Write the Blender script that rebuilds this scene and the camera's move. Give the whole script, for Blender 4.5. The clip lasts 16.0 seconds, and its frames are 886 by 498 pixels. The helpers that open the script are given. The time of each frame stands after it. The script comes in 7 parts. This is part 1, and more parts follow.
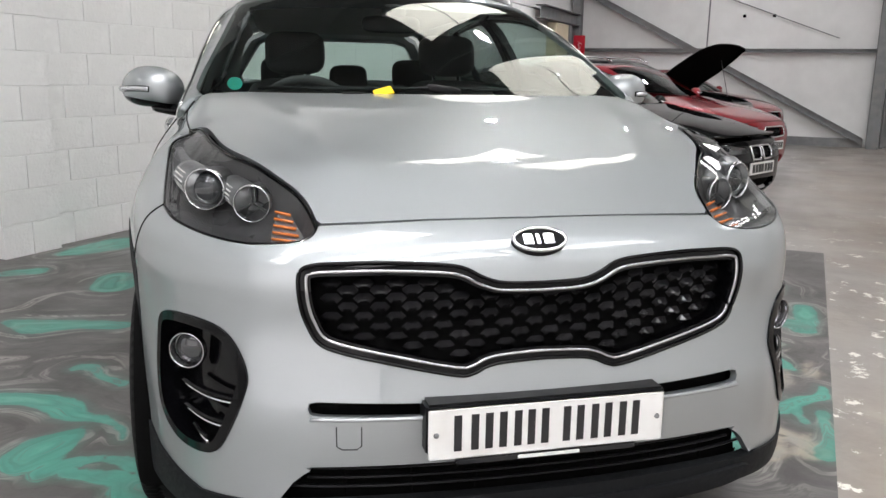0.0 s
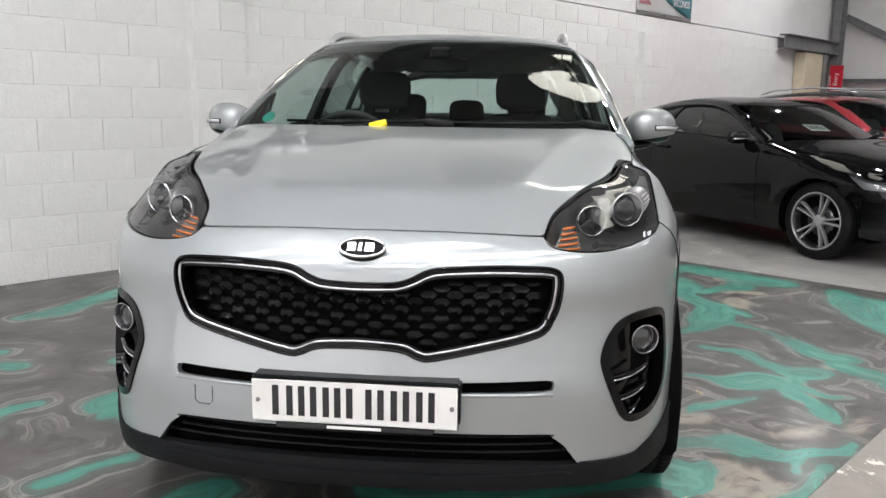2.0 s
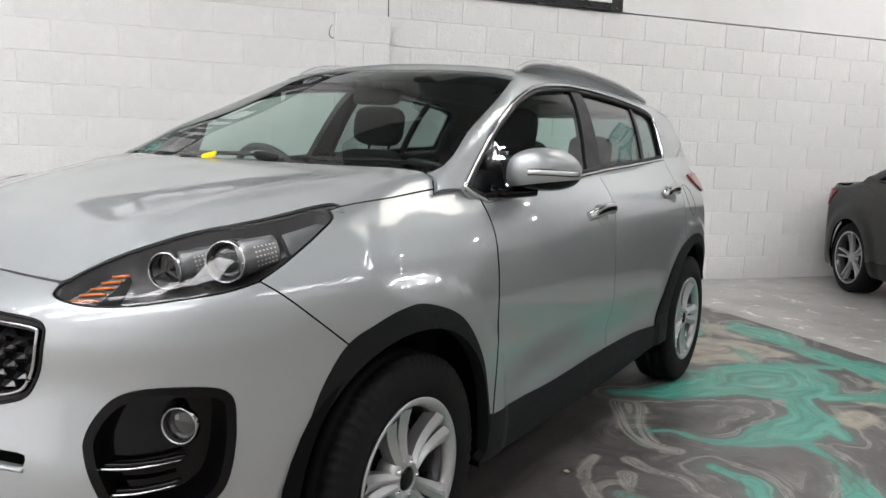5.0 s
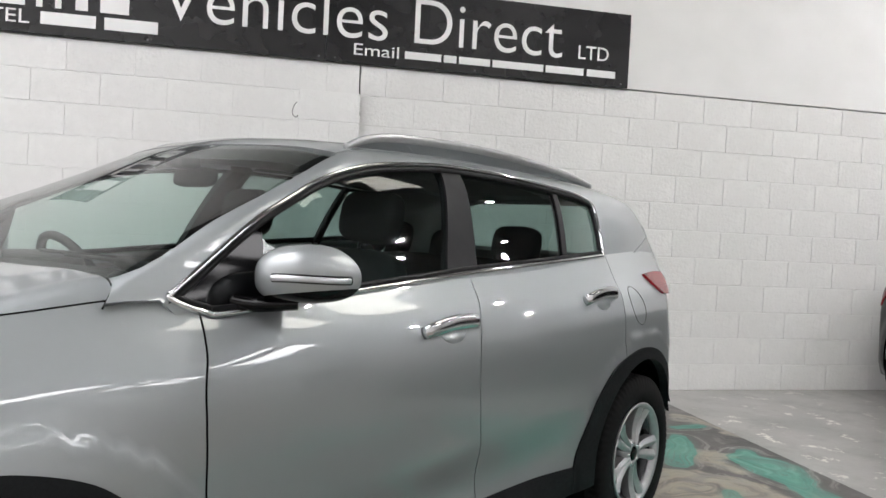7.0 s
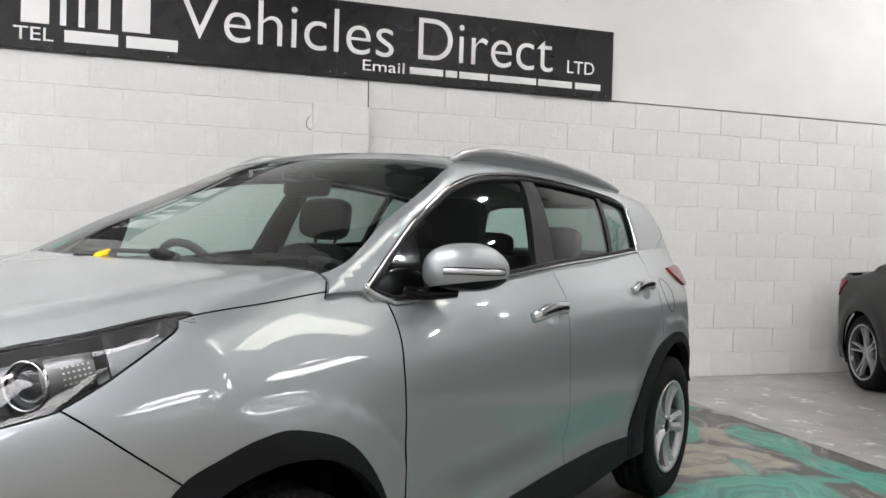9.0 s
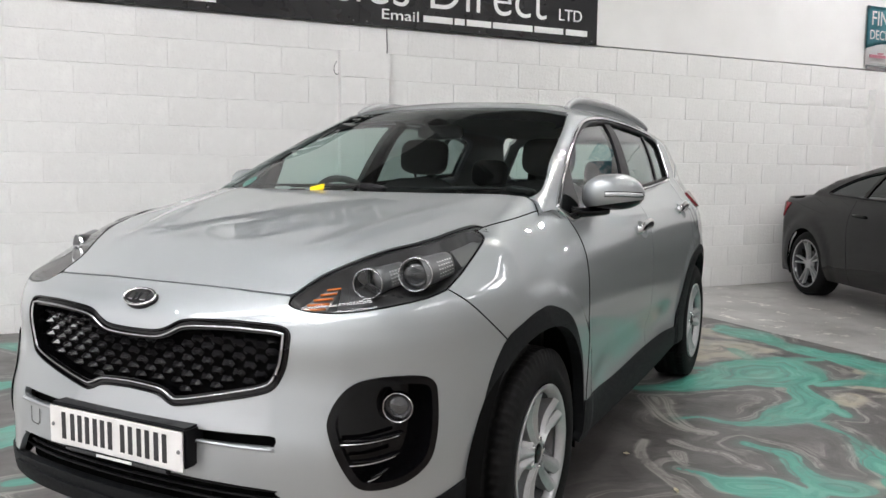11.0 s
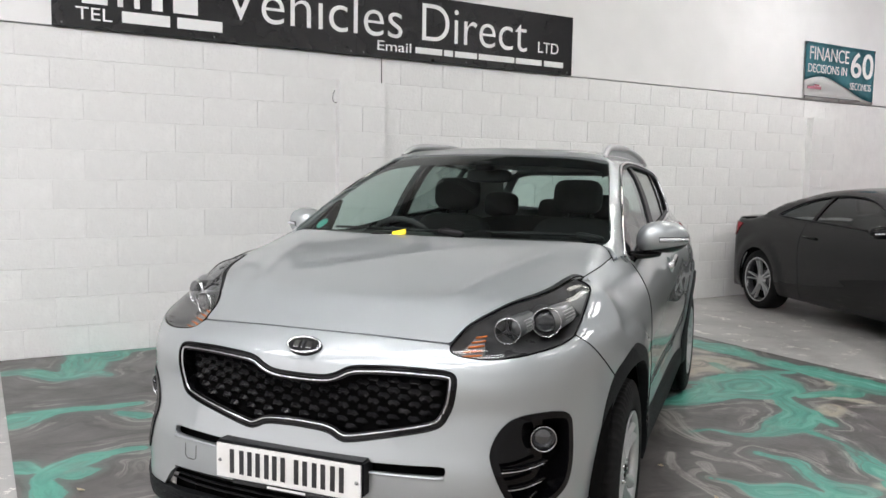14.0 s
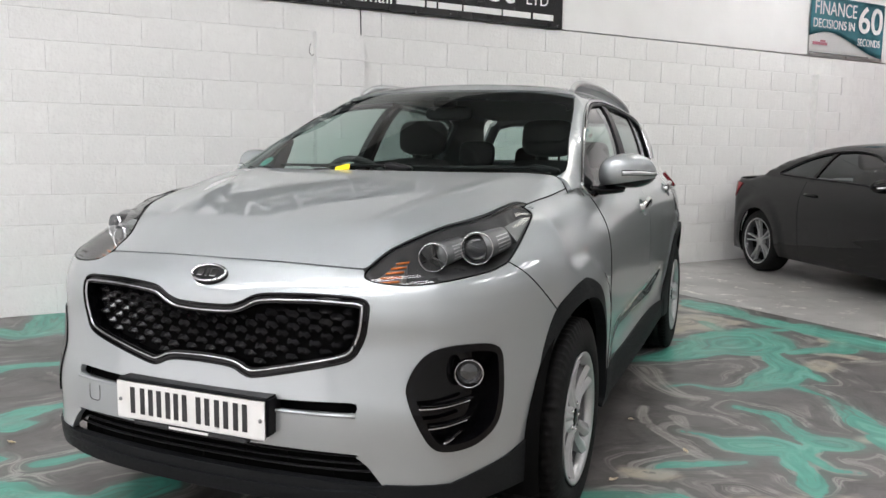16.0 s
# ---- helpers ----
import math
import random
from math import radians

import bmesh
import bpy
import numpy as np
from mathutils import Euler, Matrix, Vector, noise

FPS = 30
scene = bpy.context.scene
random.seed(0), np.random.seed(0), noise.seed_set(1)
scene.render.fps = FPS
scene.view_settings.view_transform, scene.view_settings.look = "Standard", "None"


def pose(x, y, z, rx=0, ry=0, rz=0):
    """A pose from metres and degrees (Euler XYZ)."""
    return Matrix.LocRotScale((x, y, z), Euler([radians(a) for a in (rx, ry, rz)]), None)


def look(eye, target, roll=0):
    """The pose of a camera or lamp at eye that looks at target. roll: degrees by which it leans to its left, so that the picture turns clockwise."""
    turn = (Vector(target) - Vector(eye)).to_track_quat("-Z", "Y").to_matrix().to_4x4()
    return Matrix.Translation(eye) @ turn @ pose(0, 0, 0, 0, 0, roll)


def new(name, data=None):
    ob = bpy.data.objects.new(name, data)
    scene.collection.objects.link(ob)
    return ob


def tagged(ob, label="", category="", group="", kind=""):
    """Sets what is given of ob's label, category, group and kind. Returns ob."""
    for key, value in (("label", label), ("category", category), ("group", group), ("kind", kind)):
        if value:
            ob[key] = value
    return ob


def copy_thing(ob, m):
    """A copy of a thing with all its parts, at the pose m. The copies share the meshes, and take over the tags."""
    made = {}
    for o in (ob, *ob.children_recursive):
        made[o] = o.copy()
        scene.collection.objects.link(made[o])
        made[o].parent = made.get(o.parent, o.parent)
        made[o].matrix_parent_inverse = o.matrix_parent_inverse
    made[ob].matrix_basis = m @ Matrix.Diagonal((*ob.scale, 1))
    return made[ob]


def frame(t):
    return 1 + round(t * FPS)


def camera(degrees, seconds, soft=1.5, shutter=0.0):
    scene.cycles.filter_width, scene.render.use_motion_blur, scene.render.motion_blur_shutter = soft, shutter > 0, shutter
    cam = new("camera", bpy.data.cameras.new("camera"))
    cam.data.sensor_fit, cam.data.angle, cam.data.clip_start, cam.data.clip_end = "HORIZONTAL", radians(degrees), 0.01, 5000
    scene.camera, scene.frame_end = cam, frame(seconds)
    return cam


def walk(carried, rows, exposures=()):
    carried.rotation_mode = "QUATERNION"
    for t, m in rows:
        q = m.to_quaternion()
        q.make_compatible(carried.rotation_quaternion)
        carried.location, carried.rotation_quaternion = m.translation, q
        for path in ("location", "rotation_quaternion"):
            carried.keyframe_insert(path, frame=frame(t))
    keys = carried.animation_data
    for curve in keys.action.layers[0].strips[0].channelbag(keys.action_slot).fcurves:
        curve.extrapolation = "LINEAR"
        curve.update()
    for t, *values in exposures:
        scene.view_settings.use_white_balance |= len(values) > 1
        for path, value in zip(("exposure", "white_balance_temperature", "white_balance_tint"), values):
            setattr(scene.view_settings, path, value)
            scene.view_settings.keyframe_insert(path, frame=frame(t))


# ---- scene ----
cam = camera(57.9, 16.0)
PATH = [
    (0, (-0.592, -1.481, 1.232), (-0.125, 0.417, 0.81), 0.9),
    (0.5, (-0.429, -1.723, 1.243), (-0.128, 0.213, 0.839), 0.5),
    (1, (-0.203, -1.886, 1.257), (-0.071, 0.073, 0.877), 0.4),
    (1.5, (0.113, -1.976, 1.268), (0.074, -0.009, 0.909), 0.4),
    (2, (0.411, -1.869, 1.254), (0.203, 0.088, 0.9), 0.8),
    (2.5, (0.734, -1.832, 1.245), (0.339, 0.096, 0.886), 1.0),
    (3, (1.073, -1.771, 1.256), (0.51, 0.114, 0.899), 1.4),
    (3.2, (1.194, -1.686, 1.236), (0.555, 0.177, 0.884), 1.5),
    (5.3, (2.16, -0.663, 1.267), (1.058, 0.989, 1.028), 2.1),
    (5.5, (2.22, -0.538, 1.287), (1.086, 1.094, 1.067), 2.1),
    (6, (2.295, -0.23, 1.281), (1.114, 1.375, 1.11), 2.6),
    (6.3, (2.32, -0.059, 1.311), (1.118, 1.533, 1.171), 2.8),
    (6.5, (2.337, 0.034, 1.305), (1.12, 1.617, 1.189), 2.8),
    (7, (2.389, 0.272, 1.321), (1.14, 1.832, 1.255), 2.8),
    (7.5, (2.358, 0.329, 1.325), (1.101, 1.883, 1.293), 2.8),
    (8, (2.212, 0.165, 1.307), (0.986, 1.745, 1.295), 2.4),
    (8.5, (2.15, -0.112, 1.309), (0.97, 1.503, 1.291), 1.9),
    (8.7, (2.173, -0.219, 1.289), (1.017, 1.413, 1.263), 1.8),
    (10.8, (1.851, -1.414, 1.271), (0.925, 0.348, 1.077), 0.7),
    (11, (1.769, -1.504, 1.264), (0.855, 0.264, 1.064), 0.6),
    (11.5, (1.601, -1.719, 1.273), (0.729, 0.069, 1.066), 0.8),
    (12, (1.567, -1.913, 1.261), (0.736, -0.105, 1.062), 1.0),
    (12.5, (1.47, -2.031, 1.294), (0.672, -0.207, 1.108), 1.4),
    (13, (1.368, -2.065, 1.381), (0.6, -0.226, 1.207), 1.5),
    (13.5, (1.322, -2.073, 1.448), (0.572, -0.226, 1.274), 1.4),
    (14, (1.312, -2.072, 1.44), (0.58, -0.22, 1.254), 1.0),
    (14.5, (1.32, -2.055, 1.399), (0.601, -0.2, 1.194), 0.5),
    (15, (1.338, -2.031, 1.343), (0.623, -0.176, 1.121), 0.1),
    (15.5, (1.384, -1.934, 1.284), (0.657, -0.086, 1.049), 0.2),
    (16, (1.49, -1.764, 1.25), (0.728, 0.069, 1.009), 0.6),
]
walk(cam, [(t, look(eye, target, roll)) for t, eye, target, roll in PATH])

# ---- light: roof lights and high lamps, most added as fill, and an unseen fill panel ----
world = bpy.data.worlds.new("world")
scene.world = world
world.use_nodes = True
sky = world.node_tree.nodes.new("ShaderNodeTexSky")
sky.sky_type, sky.sun_disc, sky.sun_elevation, sky.sun_rotation = "NISHITA", False, radians(40), radians(120)
world.node_tree.links.new(sky.outputs[0], world.node_tree.nodes["Background"].inputs[0])
world.node_tree.nodes["Background"].inputs[1].default_value = 0.1
ROOF_GLOW, FILL_GLOW, LAMP_GLOW = 8.5, 0.62, 640.0
scene.view_settings.exposure = 0.16

# ---- materials ----
def material(name, base, rough=0.5, metal=0.0, coat=0.0, grain=0.0, scale=20.0, bump=0.0, bump_scale=60.0, rough_var=0.0, spec=0.5, coat_rough=0.03, stain=None, stain_scale=2.0, stain_amount=0.0, piece=0.0, emit=0.0, coat_ior=1.5):
    """A surface with fine grain, larger stains, uneven gloss and relief, all in metres."""
    m = bpy.data.materials.new(name)
    m.use_nodes = True
    n, link = m.node_tree.nodes, m.node_tree.links.new
    b = n["Principled BSDF"]
    b.inputs["Base Color"].default_value = (*base, 1)
    b.inputs["Roughness"].default_value, b.inputs["Metallic"].default_value = rough, metal
    b.inputs["Coat Weight"].default_value, b.inputs["Coat Roughness"].default_value = coat, coat_rough
    b.inputs["Specular IOR Level"].default_value, b.inputs["Coat IOR"].default_value = spec, coat_ior
    if emit:
        b.inputs["Emission Color"].default_value, b.inputs["Emission Strength"].default_value = (*base, 1), emit
    if grain or bump or rough_var or stain or piece:
        co = n.new("ShaderNodeTexCoord")

        def noise_of(size, detail=4.0):
            t = n.new("ShaderNodeTexNoise")
            t.inputs["Scale"].default_value, t.inputs["Detail"].default_value = size, detail
            link(co.outputs["Object"], t.inputs["Vector"])
            return t.outputs["Fac"]
        colour = None

        def mixed(fac, one, two):
            mx = n.new("ShaderNodeMix")
            mx.data_type = "RGBA"
            link(fac, mx.inputs[0]) if hasattr(fac, "node") else None
            for sock, value in ((mx.inputs[6], one), (mx.inputs[7], two)):
                if hasattr(value, "node"):
                    link(value, sock)
                else:
                    sock.default_value = (*value, 1)
            return mx.outputs[2]

        def ramp(fac, lo, hi):
            r = n.new("ShaderNodeMapRange")
            r.inputs[1].default_value, r.inputs[2].default_value = lo, hi
            link(fac, r.inputs[0])
            return r.outputs[0]
        if grain:
            colour = mixed(ramp(noise_of(scale), 0.3, 0.7), tuple(c * (1 - grain) for c in base), tuple(min(1, c * (1 + grain)) for c in base))
        if stain:
            fac = n.new("ShaderNodeMath")
            fac.operation = "MULTIPLY"
            link(ramp(noise_of(stain_scale, 6.0), 0.48, 0.72), fac.inputs[0])
            fac.inputs[1].default_value = stain_amount
            colour = mixed(fac.outputs[0], colour or base, stain)
        if piece:
            info = n.new("ShaderNodeObjectInfo")
            hsv = n.new("ShaderNodeHueSaturation")
            link(ramp(info.outputs["Random"], 0, 1), hsv.inputs["Value"])
            hsv.inputs["Value"].links[0].from_node.inputs[3].default_value = 1 - piece
            hsv.inputs["Value"].links[0].from_node.inputs[4].default_value = 1 + piece * 0.5
            if colour is None:
                hsv.inputs["Color"].default_value = (*base, 1)
            else:
                link(colour, hsv.inputs["Color"])
            colour = hsv.outputs[0]
        if colour is not None:
            link(colour, b.inputs["Base Color"])
        if rough_var:
            r = ramp(noise_of(scale * 0.3 + 2), 0.25, 0.75)
            r.node.inputs[3].default_value, r.node.inputs[4].default_value = max(0.02, rough - rough_var), min(1, rough + rough_var)
            link(r, b.inputs["Roughness"])
        if bump:
            bp = n.new("ShaderNodeBump")
            bp.inputs["Strength"].default_value, bp.inputs["Distance"].default_value = 1.0, bump
            link(noise_of(bump_scale, 5.0), bp.inputs["Height"])
            link(bp.outputs[0], b.inputs["Normal"])
    return m


def clear(name, tint, gloss=0.02, base_gloss=0.075):
    """A thin pane: it lets light through in its tint and mirrors more at a glancing look."""
    m = bpy.data.materials.new(name)
    m.use_nodes = True
    n, link = m.node_tree.nodes, m.node_tree.links.new
    n.remove(n["Principled BSDF"])
    face, power, span, mix, see, shine = (n.new(k) for k in ("ShaderNodeLayerWeight", "ShaderNodeMath", "ShaderNodeMapRange", "ShaderNodeMixShader", "ShaderNodeBsdfTransparent", "ShaderNodeBsdfGlossy"))
    face.inputs[0].default_value, power.operation, power.inputs[1].default_value = 0.5, "POWER", 4.6
    span.inputs[3].default_value, span.inputs[4].default_value = base_gloss, 1.0
    see.inputs[0].default_value, shine.inputs["Roughness"].default_value = (*tint, 1), gloss
    link(face.outputs["Facing"], power.inputs[0]), link(power.outputs[0], span.inputs[0]), link(span.outputs[0], mix.inputs[0])
    link(see.outputs[0], mix.inputs[1]), link(shine.outputs[0], mix.inputs[2])
    link(mix.outputs[0], n["Material Output"].inputs[0])
    return m


SILVER = material("silver_paint", (0.372, 0.398, 0.404), 0.50, 0.76, 1.0, 0.03, 900.0, 0.00002, 7.0, coat_rough=0.004, coat_ior=1.7)
DARK_CHROME = material("dark_chrome", (0.42, 0.42, 0.43), 0.12, 1.0, rough_var=0.04, scale=30.0)
BLACK_PAINT = material("black_paint", (0.004, 0.004, 0.0045), 0.4, 0.0, 0.8, spec=0.0, coat_ior=1.45, coat_rough=0.02, bump=0.0001, bump_scale=8.0)
RED_PAINT = material("red_paint", (0.27, 0.004, 0.012), 0.3, 0.3, 1.0, coat_rough=0.02, bump=0.0001, bump_scale=8.0)
GREY_PAINT = material("grey_paint", (0.02, 0.021, 0.023), 0.4, 0.0, 1.0, spec=0.0, coat_rough=0.02, bump=0.0001, bump_scale=8.0)
CLADDING = material("textured_plastic", (0.009, 0.010, 0.011), 0.6, spec=0.15, grain=0.15, scale=300.0, bump=0.0004, bump_scale=500.0, rough_var=0.08)
SIGNAL = material("clear_signal", (0.62, 0.63, 0.65), 0.2, 0.4, 1.0, rough_var=0.05, scale=60.0)
GLOSS_BLACK = material("gloss_black", (0.002, 0.002, 0.0025), 0.07, 0.0, 0.0, spec=0.22, rough_var=0.03, scale=20.0)
SATIN_BLACK = material("satin_black", (0.006, 0.006, 0.007), 0.45, spec=0.22, rough_var=0.06, scale=40.0)
MATT_BLACK = material("matt_black", (0.003, 0.003, 0.003), 0.9, spec=0.06, bump=0.0006, bump_scale=120.0)
CHROME = material("chrome", (0.80, 0.81, 0.82), 0.07, 1.0, rough_var=0.03, scale=30.0)
HANDLE_CHROME = material("satin_chrome", (0.66, 0.67, 0.68), 0.16, 1.0, rough_var=0.04, scale=30.0)
ALLOY = material("alloy", (0.44, 0.445, 0.45), 0.36, 0.6, 0.4, grain=0.05, scale=60.0, rough_var=0.06)
ALLOY_DARK = material("alloy_dark", (0.06, 0.06, 0.065), 0.3, 0.6, 0.6, rough_var=0.06)
TYRE = material("tyre_rubber", (0.007, 0.007, 0.0072), 0.75, spec=0.15, grain=0.25, scale=40.0, bump=0.0008, bump_scale=180.0, stain=(0.018, 0.017, 0.016), stain_scale=6.0, stain_amount=0.4)
FABRIC = material("seat_cloth", (0.022, 0.022, 0.024), 0.95, grain=0.3, scale=350.0, bump=0.0012, bump_scale=420.0)
TRIM = material("interior_trim", (0.028, 0.028, 0.029), 0.7, grain=0.1, scale=200.0, bump=0.0004, bump_scale=400.0)
LINING = material("roof_lining", (0.24, 0.24, 0.23), 0.95, grain=0.1, scale=300.0, bump=0.0006, bump_scale=400.0)
PLATE_WHITE = material("plate_white", (0.80, 0.80, 0.78), 0.35, grain=0.03, scale=15.0, stain=(0.5, 0.47, 0.4), stain_scale=9.0, stain_amount=0.25)
PLATE_INK = material("plate_ink", (0.02, 0.02, 0.022), 0.4)
YELLOW = material("yellow_plastic", (0.85, 0.62, 0.0), 0.4, rough_var=0.05)
AMBER = material("amber_reflector", (0.75, 0.22, 0.05), 0.15, 0.2, 0.6, bump=0.002, bump_scale=90.0)
TAIL_RED = material("red_lens", (0.24, 0.010, 0.018), 0.2, 0.0, 0.25, bump=0.001, bump_scale=60.0)
TEAL_LABEL = material("teal_sticker", (0.02, 0.25, 0.19), 0.4)
WHITE_LABEL = material("white_sticker", (0.75, 0.76, 0.74), 0.45)
SCREEN_GLASS = clear("windscreen_glass", (0.78, 0.87, 0.84))
SIDE_GLASS = clear("side_glass", (0.70, 0.84, 0.80))
DARK_GLASS = clear("tinted_glass", (0.16, 0.19, 0.19))
LAMP_GLASS = clear("lamp_lens", (0.93, 0.94, 0.94), 0.015, 0.05)
LENS = material("projector_glass", (0.03, 0.033, 0.036), 0.12, 0.2, 1.0, coat_rough=0.02)
LAMP_SHELL = material("lamp_housing", (0.04, 0.04, 0.041), 0.3, spec=0.4, rough_var=0.06, scale=40.0)
STUD = material("grille_stud", (0.010, 0.010, 0.011), 0.2, 0.0, 0.6, rough_var=0.05, scale=30.0)
REAR_SIDE_GLASS = clear("rear_side_glass", (0.34, 0.42, 0.40))
REFLECTOR = material("lamp_reflector", (0.22, 0.225, 0.23), 0.3, 0.7, bump=0.0015, bump_scale=120.0)
BLOCK = material("painted_block", (0.79, 0.79, 0.775), 0.6, grain=0.03, scale=9.0, bump=0.005, bump_scale=42.0, rough_var=0.1, stain=(0.60, 0.60, 0.585), stain_scale=3.0, stain_amount=0.2, piece=0.03)
JOINT = material("painted_joint", (0.80, 0.80, 0.785), 0.7, grain=0.05, scale=14.0, bump=0.003, bump_scale=90.0)
PANEL_WHITE = material("white_sheet", (0.80, 0.80, 0.79), 0.5, grain=0.02, scale=3.0, bump=0.0006, bump_scale=12.0, rough_var=0.08, stain=(0.68, 0.68, 0.66), stain_scale=1.2, stain_amount=0.3)
CLAD_WHITE = material("white_cladding", (0.68, 0.68, 0.67), 0.5, grain=0.03, scale=4.0, bump=0.001, bump_scale=6.0, stain=(0.5, 0.5, 0.49), stain_scale=1.5, stain_amount=0.3)
CLAD_GREY = material("pale_cladding", (0.74, 0.74, 0.73), 0.5, grain=0.05, scale=4.0, bump=0.001, bump_scale=6.0)
STEEL = material("painted_steel", (0.17, 0.175, 0.18), 0.5, grain=0.12, scale=8.0, rough_var=0.1, stain=(0.25, 0.22, 0.19), stain_scale=4.0, stain_amount=0.3)
SIGN_BLACK = material("sign_black", (0.012, 0.012, 0.013), 0.16, rough_var=0.04, scale=6.0, stain=(0.03, 0.03, 0.03), stain_scale=5.0, stain_amount=0.4)
SIGN_WHITE = material("sign_white", (0.85, 0.85, 0.84), 0.4)
CREAM = material("cream_paint", (0.66, 0.58, 0.42), 0.5, grain=0.06, scale=10.0)
SIGN_RED = material("sign_red", (0.55, 0.01, 0.03), 0.4)
ROOF_SHEET = material("roof_sheet", (0.14, 0.14, 0.14), 0.6, grain=0.06, scale=3.0)
# sheets of the added, unseen roof lights that fill the hall
GLOW = material("fill_roof_light_sheet", (0.99, 0.975, 0.995), 0.5, emit=ROOF_GLOW, grain=0.0)
# dimmed only to weaken its mirrored patches; the yellowish tint is the sheets' own
GLOW_DIM = material("dimmed_roof_light_sheet", (1.0, 0.98, 0.88), 0.5, emit=ROOF_GLOW * 0.45)
FILL_LIGHT = material("fill_light_face", (1.0, 0.97, 0.985), 0.5, emit=FILL_GLOW)
LAMP = material("lamp_face", (0.98, 0.97, 1.0), 0.5, emit=LAMP_GLOW)
BANNER = material("printed_banner", (0.085, 0.30, 0.36), 0.5, grain=0.25, scale=3.0, stain=(0.12, 0.34, 0.38), stain_scale=2.5, stain_amount=0.6, bump=0.004, bump_scale=5.0)
ORANGE = material("orange_ink", (0.5, 0.2, 0.25), 0.5)

# ---- shaping tools ----
def curve(*pts):
    """A smooth function through (x, y) points, level with its ends' slopes beyond them."""
    xs, ys = np.array([p[0] for p in pts], float), np.array([p[1] for p in pts], float)
    sec = np.diff(ys) / np.diff(xs)
    m = np.empty(len(xs))
    m[0], m[-1] = sec[0], sec[-1]
    if len(xs) > 2:
        w0, w1 = np.diff(xs)[1:], np.diff(xs)[:-1]
        m[1:-1] = (sec[:-1] * w0 + sec[1:] * w1) / (w0 + w1)

    def f(x):
        x = np.asarray(x, float)
        i = np.clip(np.searchsorted(xs, x) - 1, 0, len(xs) - 2)
        h = xs[i + 1] - xs[i]
        u = (x - xs[i]) / h
        low, high = u < 0, u > 1
        v = np.clip(u, 0, 1)
        r = (ys[i] * (1 + 2 * v) * (1 - v) ** 2 + h * m[i] * v * (1 - v) ** 2
             + ys[i + 1] * v * v * (3 - 2 * v) + h * m[i + 1] * v * v * (v - 1))
        return r + np.where(low, u * h * m[i], 0) + np.where(high, (u - 1) * h * m[i + 1], 0)
    return f


def smax(a, b, k):
    h = np.maximum(k - np.abs(a - b), 0) / k
    return np.maximum(a, b) + h * h * k * 0.25


def step(a, b, x):
    u = np.clip((x - a) / (b - a), 0, 1)
    return u * u * (3 - 2 * u)


class Shell:
    """A smooth closed form, given by limits to the front, rear, side, top and below; it tells where rays from inside leave it."""

    def __init__(self, front, rear, side, top, bottom, k_side=0.06, k_top=0.08, mid=1.0):
        self.front, self.rear, self.side, self.top, self.bottom = front, rear, side, top, bottom
        self.k_side, self.k_top, self.mid = k_side, k_top, mid

    def d(self, p):
        x, y, z = np.abs(p[:, 0]), p[:, 1], p[:, 2]
        ends = np.maximum(self.front(x, z) - y, y - self.rear(x, z))
        flank = smax(ends, x - self.side(y, z), self.k_side)
        return np.maximum(smax(flank, z - self.top(x, y), self.k_top), self.bottom - z)

    def normal(self, p, e=2e-3):
        g = np.stack([self.d(p + s) - self.d(p - s) for s in np.eye(3) * e], 1)
        return g / np.maximum(np.linalg.norm(g, axis=1, keepdims=True), 1e-9)

    def leave(self, start, way, far=3.0):
        a, b = np.zeros(len(start)), np.full(len(start), far)
        for _ in range(34):
            m = (a + b) / 2
            inside = self.d(start + way * m[:, None]) < 0
            a, b = np.where(inside, m, a), np.where(inside, b, m)
        return start + way * a[:, None]

    # charts: 'round' (turn about an upright axis, height), 'side' (y, z), 'top' (x, y), 'front' (x, z)
    def place(self, chart, q):
        q = np.asarray(q, float).reshape(-1, 2)
        u, v, o = q[:, 0], q[:, 1], np.zeros(len(q))
        if chart == "round":
            start, way = np.stack([o, o + self.mid, v], 1), np.stack([np.sin(u), -np.cos(u), o], 1)
        elif chart == "side":
            start, way = np.stack([o, u, v], 1), np.stack([o + 1, o, o], 1)
        elif chart == "top":
            start, way = np.stack([u, v, o + 0.75], 1), np.stack([o, o, o + 1], 1)
        elif chart == "front":
            start, way = np.stack([u, o + self.mid, v], 1), np.stack([o, o - 1, o], 1)
        else:
            start, way = np.stack([u, o + self.mid, v], 1), np.stack([o, o + 1, o], 1)
        return self.leave(start, way)

    def flat(self, chart, p):
        p = np.asarray(p, float).reshape(-1, 3)
        if chart == "round":
            return np.stack([np.arctan2(p[:, 0], self.mid - p[:, 1]), p[:, 2]], 1)
        if chart == "side":
            return p[:, 1:]
        if chart == "top":
            return p[:, :2]
        return p[:, [0, 2]]

    def to(self, chart, other, q):
        return self.flat(chart, self.place(other, q))


